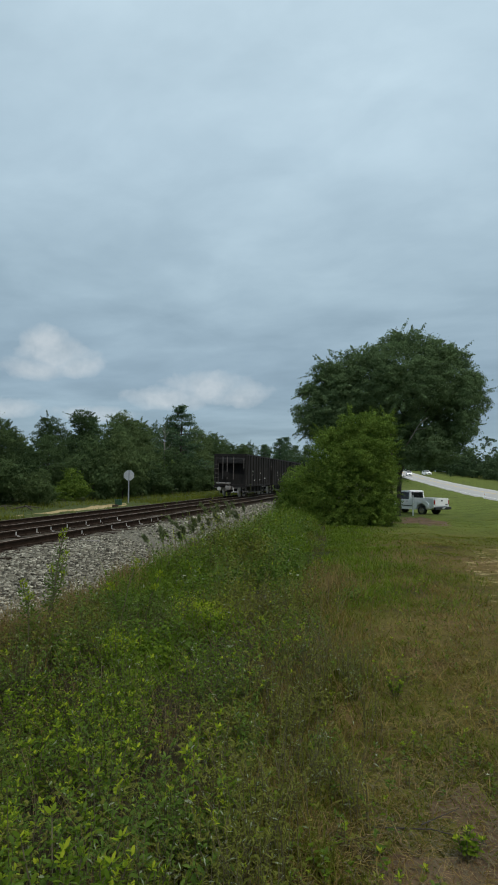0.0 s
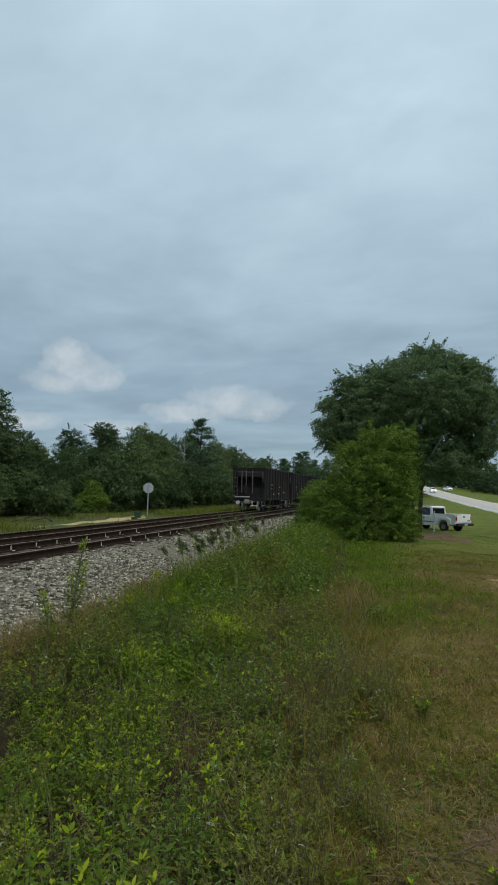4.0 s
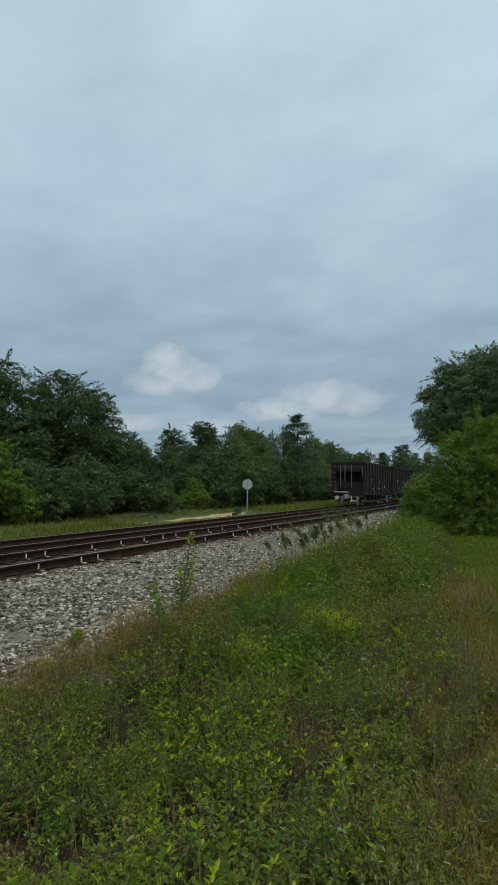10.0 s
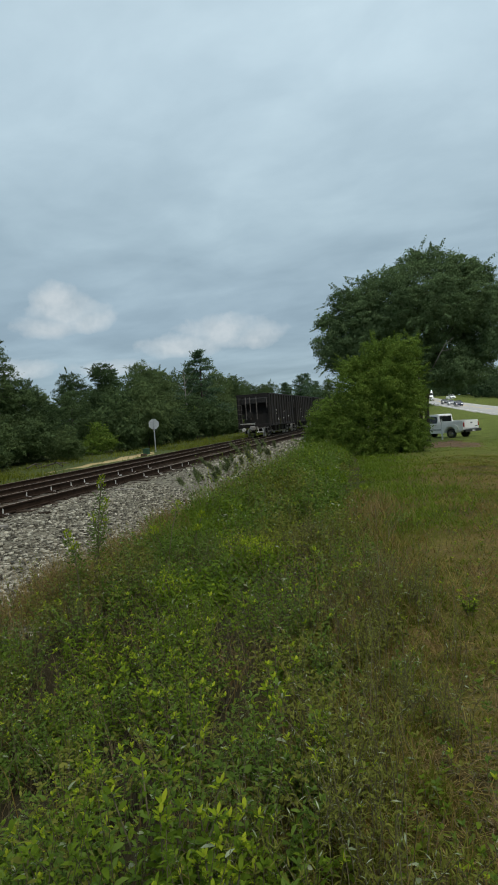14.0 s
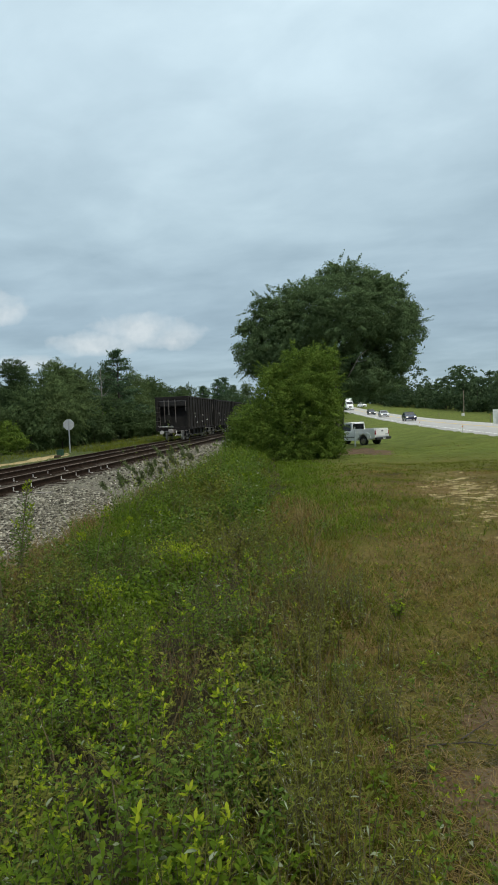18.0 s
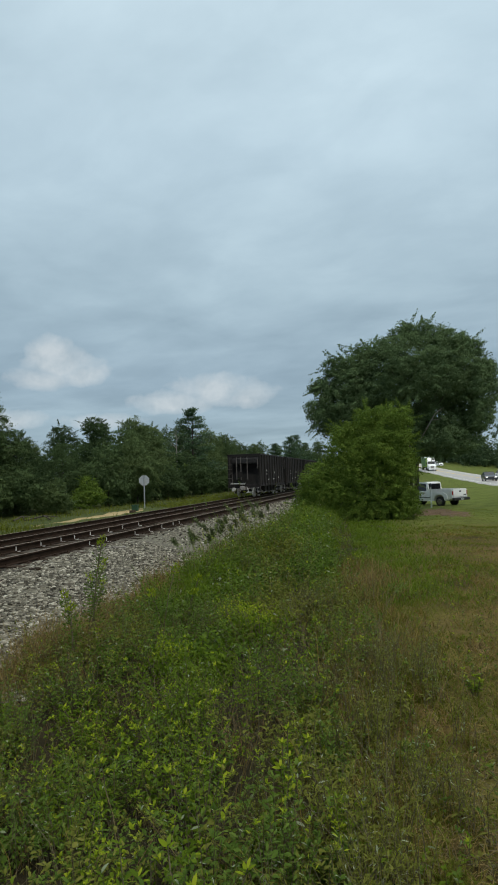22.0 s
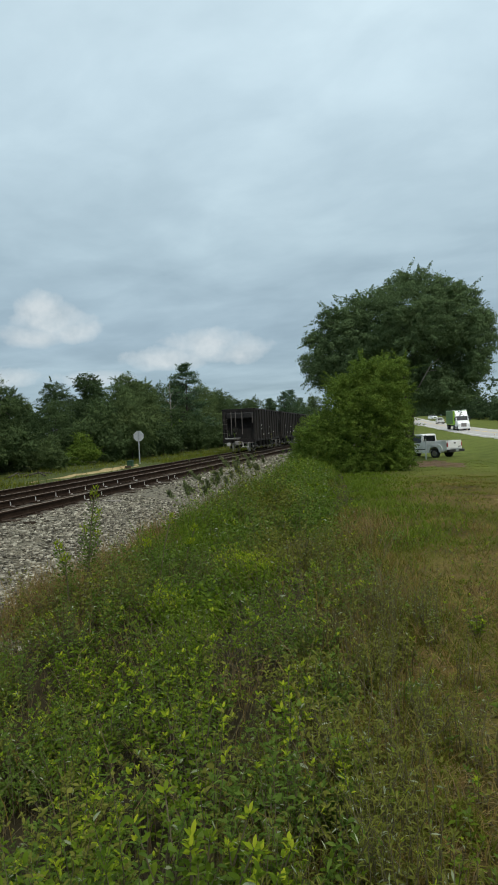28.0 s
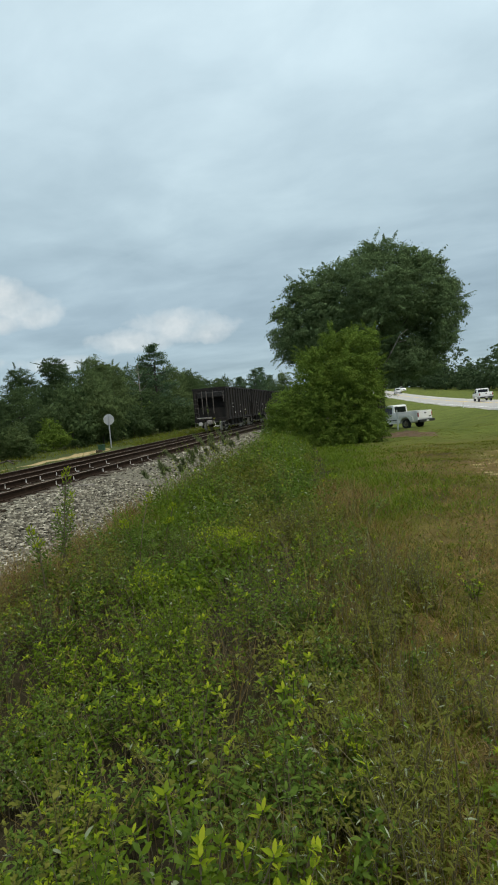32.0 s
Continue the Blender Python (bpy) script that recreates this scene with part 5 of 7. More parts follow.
    y = 1.7 + 8 * rng.random(n) ** 1.2
    x = toe_x(y) + 0.1 + (edge_x(y) + 0.1 - toe_x(y) - 0.1) * rng.random(n)
    V, F = blades(x, y, rng.uniform(0.20, 0.52, n) * np.interp(y, [2, 9], [1.0, 1.3]), 0.0042 + 0.0005 * y, rng.uniform(0.15, 0.9, n), rng)
    tagged(new("dead_stalks", mesh_np("dead_stalks", V, F, [M["weed_stem"], M["grass_rust"], M["grass_dry"]], np.tile(rng.choice(np.array([0, 0, 1, 2]), n), 2))), "thin bleached dead stalks among the weeds", "weeds", kind="stuff")
    # tall lush grass in tufts along the ballast towards the bush
    c = 260
    ty = 9.0 + 20 * rng.random(c)
    tx = np.where(rng.random(c) < 0.85, rng.normal(4.6, 0.45, c), rng.uniform(4.2, 7.6, c))
    ok = (tx > toe_x(ty) + 0.15) & (tx < edge_x(ty) + 0.6)
    tx, ty = tx[ok], ty[ok]
    k = np.repeat(np.arange(len(tx)), 22)
    n = len(k)
    x, y = tx[k] + rng.normal(0, 0.08, n), ty[k] + rng.normal(0, 0.08, n)
    hh = rng.uniform(0.45, 1.10, n) * np.interp(x, [4, 5.2, 6.4, 8], [1.15, 1.05, 0.6, 0.3]) * rng.uniform(0.6, 1.15, len(tx))[k] * np.interp(y, [9, 12, 30], [0.6, 1.0, 0.95])
    V, F = blades(x, y, hh, 0.012 + 0.0008 * y, rng.uniform(0.15, 0.75, n), rng)
    tagged(new("tall_grass", mesh_np("tall_grass", V, F, [M["grass_lush"]])), "tufts of tall lush green grass before the bush", "grass", kind="stuff")


def build_verge():
    rng = np.random.default_rng(23)
    # mown verge in low tufts, denser close by; dry, green and rusty tufts gather in patches
    for y0, y1, x1, dens, count, h0 in ((-4.0, 1.2, 11.0, 22, 14, 1.0), (1.2, 3.6, 11.2, 260, 22, 1.05), (3.6, 7.0, 12.6, 150, 17, 1.1), (7.0, 13.0, 15.5, 75, 12, 1.15), (13.0, 24.0, 20.0, 52, 8, 1.0), (24.0, 40.0, 22.0, 10, 7, 0.7)):
        c = int((y1 - y0) * (x1 - 6.0) * dens)
        ty, tx = rng.uniform(y0, y1, c), rng.uniform(5.8, x1, c)
        ok = (tx > edge_x(ty) - 0.3) & (tx < 19.6)
        tx, ty = tx[ok], ty[ok]
        c = len(tx)
        dryness = 0.40 + 0.34 * np.sin(tx * 1.1 + 0.6 * np.sin(ty * 0.5)) * np.sin(ty * 0.45 + 1.0) + 0.22 * np.sin(tx * 2.7 + ty * 1.3) + np.where(ty < 6, 0.06, 0.0) - smooth(14, 26, ty) * 0.45 - 0.5 * (tx < 8.9) * smooth(6.5, 9, ty)
        brown = np.exp(-((tx - 9.15) / 0.45) ** 2 - ((ty - 3.1) / 0.75) ** 2)
        keep = rng.random(c) > 0.75 * brown
        thin = np.hypot((tx - 11.5 - 0.09 * (ty - 14.0)) / 1.1, (ty - 14.0) / 6.5) < 1
        keep &= ~(thin & (rng.random(c) < 0.6))
        tx, ty, dryness = tx[keep], ty[keep], dryness[keep] + 0.5 * brown[keep]
        c = len(tx)
        sort = np.where(rng.random(c) < np.clip(dryness, 0.06, 0.92), np.where(rng.random(c) < 0.3, 2, 1), 0)
        big = rng.uniform(0.45, 1.3, c) * h0
        k = np.repeat(np.arange(c), count)
        n = len(k)
        wide = 0.018 + 0.0022 * ty[k] + 0.02 * big[k]
        x, y = tx[k] + rng.normal(0, 1, n) * wide, ty[k] + rng.normal(0, 1, n) * wide
        hh = rng.uniform(0.025, 0.095, n) * big[k]
        segs = 2 if y1 < 8 else 1
        V, F = blades(x, y, hh, 0.0040 + 0.0009 * y, rng.uniform(0.5, 2.2, n), rng, None, segs)
        tagged(new("turf", mesh_np("turf", V, F, [M["grass_green"], M["grass_dry"], M["grass_rust"]], np.tile(sort[k], segs))), "short tufted green and dry brown grass of the mown verge", "grass", kind="stuff")
    # dead clippings lying flat on the soil
    n = 11000
    y = 1.5 + 7 * rng.random(n) ** 1.4
    x = edge_x(y) - 0.2 + 3.2 * rng.random(n)
    mix = rng.random(n) < 0.35
    x, y = np.where(mix, 9.15 + rng.normal(0, 0.30, n), x), np.where(mix, 3.1 + rng.normal(0, 0.5, n), y)
    a, b = rng.uniform(0, 6.28, n), rng.normal(0, 0.18, n)
    ln = rng.uniform(0.02, 0.075, n)
    c0 = np.stack([x, y, gz(x, y) + rng.uniform(0.008, 0.035, n)], 1)
    d = np.stack([np.cos(a), np.sin(a), b], 1) * ln[:, None]
    w = np.stack([-np.sin(a), np.cos(a), 0 * a], 1) * 0.0017
    V = np.stack([c0 - w, c0 + w, c0 + d + w * 0.5, c0 + d - w * 0.5], 1).reshape(-1, 3)
    tagged(new("clippings", mesh_np("clippings", V, np.arange(4 * n).reshape(n, 4), [M["grass_rust"], M["grass_dry"], M["weed_stem"]], np.where(mix, rng.choice(np.array([0, 2, 2]), n), rng.integers(0, 3, n)))), "dead brown grass clippings lying on the verge", "grass", kind="stuff")
    # a band of lush green grass beside the weeds
    n = 9000
    y = 8.5 + 20 * rng.random(n) ** 0.9
    x = edge_x(y) + 0.1 + 1.9 * np.abs(rng.normal(0, 0.55, n))
    V, F = blades(x, y, rng.uniform(0.05, 0.15, n) * (0.5 + lumps(x * 1.5, y)), 0.008 + 0.0009 * y, rng.uniform(0.3, 1.2, n), rng)
    tagged(new("lush_turf", mesh_np("lush_turf", V, F, [M["grass_lush"]])), "band of lush green grass beside the weeds", "grass", kind="stuff")
    # low broad-leaved weeds in the turf
    n = 2300
    y = 1.6 + 14 * rng.random(n) ** 1.4
    x = edge_x(y) + 0.05 + 2.8 * rng.random(n) ** 1.5
    ok = lumps(x * 1.3 + 3, y * 1.2) > 0.38
    x, y = x[ok], y[ok]
    n = len(x)
    V, F, ids = stems_and_leaves(x, y, rng.uniform(0.03, 0.13, n), 11, 0.034, rng, 0.12, 0.42, None, rng.choice(np.array([0, 4, 5]), n), False, 0.03, 0.1)
    tagged(new("turf_weeds", mesh_np("turf_weeds", V, F, [M[q] for q in WEED_MATS], ids)), "small leafy weeds in the mown verge", "weeds", kind="stuff")
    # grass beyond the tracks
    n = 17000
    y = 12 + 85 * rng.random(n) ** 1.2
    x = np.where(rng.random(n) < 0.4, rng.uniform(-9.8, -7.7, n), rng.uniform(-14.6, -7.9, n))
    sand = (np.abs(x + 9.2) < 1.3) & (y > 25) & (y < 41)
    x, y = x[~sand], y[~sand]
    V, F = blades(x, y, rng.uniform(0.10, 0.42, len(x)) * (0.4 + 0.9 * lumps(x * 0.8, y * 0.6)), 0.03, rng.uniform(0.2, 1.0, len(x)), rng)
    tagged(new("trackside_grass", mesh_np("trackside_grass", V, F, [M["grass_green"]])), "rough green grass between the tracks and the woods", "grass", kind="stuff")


build_weeds()
build_verge()


# ---------------- patches of bare ground ----------------
def patch(name, label, cx, cy, rx, ry, mat, seed, lift=0.015, kind="structure", turn=0.0, rings=7):
    """An irregular patch that follows the ground."""
    rng = np.random.default_rng(seed)
    n = 40 if rings > 3 else 18
    ph = rng.uniform(0, 6.28, 5)
    V, F = [(cx, cy, g1(cx, cy) + lift + 0.01)], []
    for r in range(1, rings + 1):
        for i in range(n):
            a = 2 * math.pi * i / n
            q = 1 + 0.22 * math.sin(2 * a + ph[0]) + 0.16 * math.sin(3 * a + ph[1]) + 0.12 * math.sin(5 * a + ph[2]) + 0.08 * math.sin(9 * a + ph[3])
            u, v = math.cos(a) * rx * q * r / rings, math.sin(a) * ry * q * r / rings
            x, y = cx + u * math.cos(turn) - v * math.sin(turn), cy + u * math.sin(turn) + v * math.cos(turn)
            V.append((x, y, g1(x, y) + lift * (1 - r / rings) + (0.006 if r < rings else -0.01)))
    for i in range(n):
        F.append((0, 1 + i, 1 + (i + 1) % n, 1 + (i + 1) % n))
    tris = [f[:3] for f in F]
    quads = []
    for r in range(rings - 1):
        for i in range(n):
            a, b = 1 + r * n + i, 1 + r * n + (i + 1) % n
            quads.append((a, a + n, b + n, b))
    me = bpy.data.meshes.new(name)
    me.from_pydata(V, [], tris + quads)
    me.materials.append(M[mat])
    return tagged(new(name, me), label, "bare ground", kind=kind)


patch("dirt_patch", "reddish-brown bare dirt and leaf litter by the truck", 10.6, 36.5, 1.3, 6.5, "dirt", 90)
patch("sand_track", "pale sandy crossing beside the second track", -9.3, 33.5, 0.85, 5.8, "sand", 92)
patch("thatch_patch", "brown trampled thatch on the verge", 9.12, 3.1, 0.30, 0.55, "dirt", 93, 0.004)


# ---------------- single plants ----------------
def tall_weed(label, x, y, h, seed, stems=3, bright=0.5):
    rng = np.random.default_rng(seed)
    t = thing("tall_weed", label, "weed", pose(x, y, g1(x, y)), "tall weeds by the ballast")
    for k in range(stems):
        bm = bmesh.new()
        a = rng.uniform(0, 6.28)
        hh = h * (1.0 if k == 0 else rng.uniform(0.6, 0.9))
        ox, oy = rng.normal(0, 0.05), rng.normal(0, 0.05)
        tip = (ox + math.cos(a) * 0.22 * hh, oy + math.sin(a) * 0.22 * hh)
        pts = [(ox + (tip[0] - ox) * q * q, oy + (tip[1] - oy) * q * q, hh * q) for q in (0, 0.35, 0.7, 1.0)]
        for p, q in zip(pts, pts[1:]):
            tube(bm, p, q, 0.009, 0.006, 5)
        st = part("stem", bm, M["weed_stem"], t)
        n = 240
        q = rng.uniform(0.42, 1.03, n)
        P = np.stack([ox + (tip[0] - ox) * q * q, oy + (tip[1] - oy) * q * q, hh * q], 1)
        an = rng.uniform(0, 6.28, n)
        P += np.stack([np.cos(an), np.sin(an), 0 * an], 1) * (rng.random(n) * 0.20 * (1.25 - q))[:, None]
        N = np.stack([np.cos(an), np.sin(an), 0.3 + 1.2 * q ** 4], 1)
        V, F = leaf_cards(P, N, 0.046 * rng.uniform(0.7, 1.2, n), 0.017, rng)
        ids = (q > 1.02 - 0.22 * bright).astype(int)
        lv = new("leaves", mesh_np("leaves", V, F, [M["weed_dark"], M["weed_bright"]], ids))
        lv.parent = t
    return t


tall_weed("tall leafy weed with fresh yellow-green tips", 4.40, 7.2, 1.50, 31, 4)
tall_weed("tall leafy weed with fresh yellow-green tips", 5.20, 7.6, 1.12, 32, 2)
tall_weed("slender leafy weed with fresh green tip", 4.55, 6.6, 0.95, 33, 2)
tall_weed("slender leafy weed with fresh green tip", 5.35, 8.3, 0.85, 34, 2)
tall_weed("low leafy weed beside the ballast", 3.5, 6.2, 0.35, 36, 2)


def yellow_weed(x, y, h, w, seed, n=420):
    rng = np.random.default_rng(seed)
    t = thing("flowering_weed", "bushy weed with yellow-green flowering tops", "weed", pose(x, y, g1(x, y)), "flowering weeds")
    bm = bmesh.new()
    ends = []
    for k in range(16):
        e = (rng.normal(0, w), rng.normal(0, w), h * rng.uniform(0.75, 1.05))
        tube(bm, (rng.normal(0, 0.04), rng.normal(0, 0.04), -0.03), e, 0.005, 0.003, 4)
        ends.append(e)
    tagged(part("stem", bm, M["weed_stem"], t), kind="stuff")
    c = np.array(ends)[rng.integers(0, len(ends), n)]
    P = c + rng.normal(0, 0.05, (n, 3)) * np.array([1, 1, 0.7])
    V, F = leaf_cards(P, rng.normal(0, 0.7, (n, 3)) + np.array([0, 0, 0.4]), 0.034, 0.016, rng)
    f = new("flower_head", mesh_np("flower_head", V, F, [M["weed_bright"]]))
    f.parent = t
    tagged(f, kind="stuff")
    f2 = c * np.array([1, 1, 0.6]) + rng.normal(0, 0.08, (n, 3))
    V, F = leaf_cards(f2, rng.normal(0, 0.7, (n, 3)) + np.array([0, 0, 0.3]), 0.075, 0.03, rng)
    lv = new("leaves", mesh_np("leaves", V, F, [M["weed_leaf"]]))
    lv.parent = t


for i, (x, y, h, w) in enumerate(((6.7, 7.1, 0.58, 0.24), (6.3, 7.7, 0.58, 0.2), (5.9, 6.2, 0.52, 0.12))):
    yellow_weed(x, y, h, w, 130 + i, 380)


def broad_leaves(P, N, L, W, rng):
    """Ovate leaves of three quads each, drooping at the tip."""
    d = N / np.linalg.norm(N, axis=1, keepdims=True)
    side = np.cross(d, np.array([0, 0, 1.0]) + rng.normal(0, 0.3, d.shape))
    side /= np.linalg.norm(side, axis=1, keepdims=True) + 1e-9
    nrm = np.cross(side, d)
    L, W = L[:, None], W[:, None]
    rows = []
    for q, w, dr in ((0.0, 0.08, 0.0), (0.30, 0.45, 0.0), (0.68, 0.40, 0.04), (1.0, 0.05, 0.14)):
        mid = P + d * L * q - nrm * L * dr
        rows += [mid - side * W * w, mid + side * W * w]
    V = np.stack(rows, 1).reshape(-1, 3)
    o = np.arange(len(P)) * 8
    return V, np.concatenate([np.stack([o + 2 * q, o + 2 * q + 1, o + 2 * q + 3, o + 2 * q + 2], 1) for q in range(3)])


def bright_weed(x, y, h, seed):
    """Broad fresh leaves in rosettes, close to the path."""
    rng = np.random.default_rng(seed)
    t = thing("leafy_weed", "fresh bright green weed with broad leaves", "weed", pose(x, y, g1(x, y)), "leafy weeds by the path")
    bm = bmesh.new()
    tops = []
    for k in range(7):
        e = Vector((rng.normal(0, 0.25 * h), rng.normal(0, 0.25 * h), h * rng.uniform(0.7, 1.05)))
        tube(bm, (0, 0, -0.03), e, 0.004, 0.0025, 5)
        tops.append(e)
    tagged(part("stem", bm, M["weed_stem"], t), kind="stuff")
    for e in tops:
        m = 20
        q = np.concatenate([np.arange(m - 8) / (m - 8) * 0.85, np.linspace(0.93, 1.0, 8)])
        P = np.array(e)[None] * (0.42 + 0.58 * q)[:, None]
        a = np.arange(m) * 2.4
        N = np.stack([np.cos(a), np.sin(a), 0.15 + 0.65 * q ** 3 + rng.normal(0, 0.2, m)], 1)
        L = (0.050 if h > 0.2 else 0.035) * (1.1 - 0.35 * q) * rng.uniform(0.75, 1.2, m)
        V, F = broad_leaves(P, N, L, L * 0.42, rng)
        lv = new("shoot", mesh_np("shoot", V, F, [M["weed_leaf"], M["weed_bright"]], np.tile((q > 0.9) & (rng.random(m) < 0.7), 3)))
        lv.parent = t
        tagged(lv, kind="stuff")


rngb = random.Random(77)
for i in range(18):
    yy = 1.9 + 3.6 * rngb.random() ** 1.2
    xx = 6.2 + 1.75 * rngb.random() - 0.25 * (yy - 2)
    bright_weed(xx, yy, rngb.uniform(0.32, 0.55), 150 + i)
bright_weed(7.72, 3.36, 0.42, 199)
for i, (xx, yy) in enumerate(((8.85, 5.0), (9.15, 3.1))):
    bright_weed(xx, yy, 0.15, 210 + i)


def seed_grass(x, y, h, seed):
    """A tuft of tall grass with dark bottle-brush seed heads."""
    rng = np.random.default_rng(seed)
    t = thing("seeding_grass", "tuft of tall grass with dark brushy seed heads", "grass", pose(x, y, g1(x, y)), "seeding grass by the ballast")
    bm = bmesh.new()
    P, N = [], []
    for k in range(3):
        a = rng.uniform(2.2, 4.6)
        ln = rng.uniform(0.15, 0.5) * h
        e = np.array([math.cos(a) * ln, math.sin(a) * ln * 0.5, h * rng.uniform(0.8, 1.05)])
        mid = e * np.array([0.35, 0.35, 0.6])
        tube(bm, (0, 0, -0.02), mid, 0.005, 0.004, 4)
        tube(bm, mid, e, 0.004, 0.003, 4)
        m = 110
        f = rng.uniform(0.72, 1.06, m)[:, None]
        P.append(mid * (1 - f) + e * f + rng.normal(0, 0.012, (m, 3)))
        N.append((e - mid)[None] * 1.2 + rng.normal(0, 0.35, (m, 3)))
    part("stalks", bm, M["weed_stem"], t)
    P, N = np.concatenate(P), np.concatenate(N)
    V, F = leaf_cards(P, N, 0.10, 0.017, rng)
    hd = new("seed_heads", mesh_np("seed_heads", V, F, [M["seed_brown"]]))
    hd.parent = t
    n = 60
    V, F = blades(rng.normal(0, 0.08, n), rng.normal(0, 0.08, n), rng.uniform(0.4, 0.85, n) * h, 0.012, rng.uniform(0.1, 0.6, n), rng, z=np.zeros(n))
    bl = new("blades", mesh_np("blades", V, F, [M["grass_lush"]]))
    bl.parent = t


for i, (x, y, h) in enumerate(((4.2, 12.0, 0.78), (4.5, 12.5, 0.9), (4.45, 13.2, 0.95), (4.7, 13.8, 0.95), (4.3, 14.4, 0.95), (4.6, 15.2, 1.05), (4.3, 16.2, 1.05), (4.75, 16.8, 1.05), (4.5, 18.0, 1.05), (4.9, 14.8, 1.0))):
    seed_grass(x, y, h * 1.38, 230 + i)


# ---------------- signs, posts and small things ----------------
def build_stop_sign():
    x, y = -9.87, 40.3
    z0 = g1(x, y)
    t = thing("stop_sign", "grey back of an eight-sided road sign on a steel post", "road sign", pose(x, y, 0, 0, 0, 12))
    bm = bmesh.new()
    bmesh.ops.create_cone(bm, cap_ends=True, segments=8, radius1=0.405, radius2=0.405, depth=0.008, matrix=pose(0, 0.03, 1.59, 90, 0, 0) @ pose(0, 0, 0, 0, 0, 22.5))
    part("panel", bm, M["sign_back"], t)
    bm = bmesh.new()
    profile(bm, [(-0.045, 0.0), (-0.03, 0.0), (-0.022, -0.03), (0.022, -0.03), (0.03, 0.0), (0.045, 0.0), (0.03, -0.042), (-0.03, -0.042)], "y", 0, 1)
    bmesh.ops.transform(bm, matrix=Matrix(((1, 0, 0, 0), (0, 0, 1, 0.01), (0, 1, 0, 0), (0, 0, 0, 1))), verts=bm.verts)
    for v in bm.verts:
        v.co.z = z0 - 0.3 + v.co.z * (1.92 - z0 + 0.3)
    bmesh.ops.recalc_face_normals(bm, faces=bm.faces)
    part("post", bm, M["galv"], t)
    for z in (1.35, 1.8):
        bm = bmesh.new()
        tube(bm, (0, -0.05, z), (0, 0.04, z), 0.014, 0.014, 8)
        part("bolt", bm, M["galv"], t)


def build_marker_post():
    x, y = 10.62, 45.0
    z0 = g1(x, y)
    t = thing("marker_post", "white marker post with a dark cap near the truck", "post", pose(x, y, z0))
    bm = bmesh.new()
    tube(bm, (0, 0, -0.3), (0, 0, 1.5), 0.055, 0.05, 10)
    part("pole", bm, M["sign_white"], t)
    bm = bmesh.new()
    tube(bm, (0, 0, 1.5), (0, 0, 1.72), 0.07, 0.055, 10)
    tube(bm, (0, 0, 1.72), (0, 0, 1.76), 0.055, 0.02, 10)
    part("cap", bm, M["black_plastic"], t, "dark cap")


def build_road_sign():
    x, y = 19.25, 38.6
    z0 = g1(x, y)
    t = thing("highway_sign", "white-backed rectangular highway sign on a wooden post", "road sign", pose(x, y, z0, 0, 0, -6))
    part("post", one_box(-0.045, 0.045, -0.045, 0.045, -0.4, 1.84, 0.008), M["wood_post"], t)
    part("panel", one_box(-0.37, 0.37, 0.05, 0.056, 0.97, 1.87, 0.003), M["sign_white"], t)
    for z in (1.17, 1.67):
        bm = bmesh.new()
        tube(bm, (0, -0.06, z), (0, 0.062, z), 0.015, 0.015, 8)
        part("bolt", bm, M["galv"], t)


def build_delineators():
    for x, y, h in ((19.66, 50.4, 0.64), (19.72, 72.5, 0.64), (29.71, 79.2, 1.07), (29.24, 110.7, 1.0)):
        t = thing("delineator", "slim pale roadside marker on the grass verge", "post", pose(x, y, g1(x, y)), "roadside markers")
        part("blade", one_box(-0.05, 0.05, -0.012, 0.012, -0.2, h, 0.004), M["wood_post"] if h > 0.8 else M["sign_white"], t)
        part("reflector", one_box(-0.035, 0.035, -0.018, -0.0125, h - 0.16, h - 0.06, 0.002), M["orange_lens"], t)


def build_utility_pole():
    x, y = 35.6, 119.4
    t = thing("utility_pole", "weathered short wooden pole beyond the highway", "pole", pose(x, y, g1(x, y)))
    bm = bmesh.new()
    tube(bm, (0, 0, -0.6), (0.05, 0, 5.0), 0.11, 0.08, 9)
    part("pole", bm, M["wood_post"], t)
    part("box", one_box(-0.38, 0.12, -0.15, 0.15, 0.0, 0.55, 0.03), M["sign_white"], t, "white box at the foot")


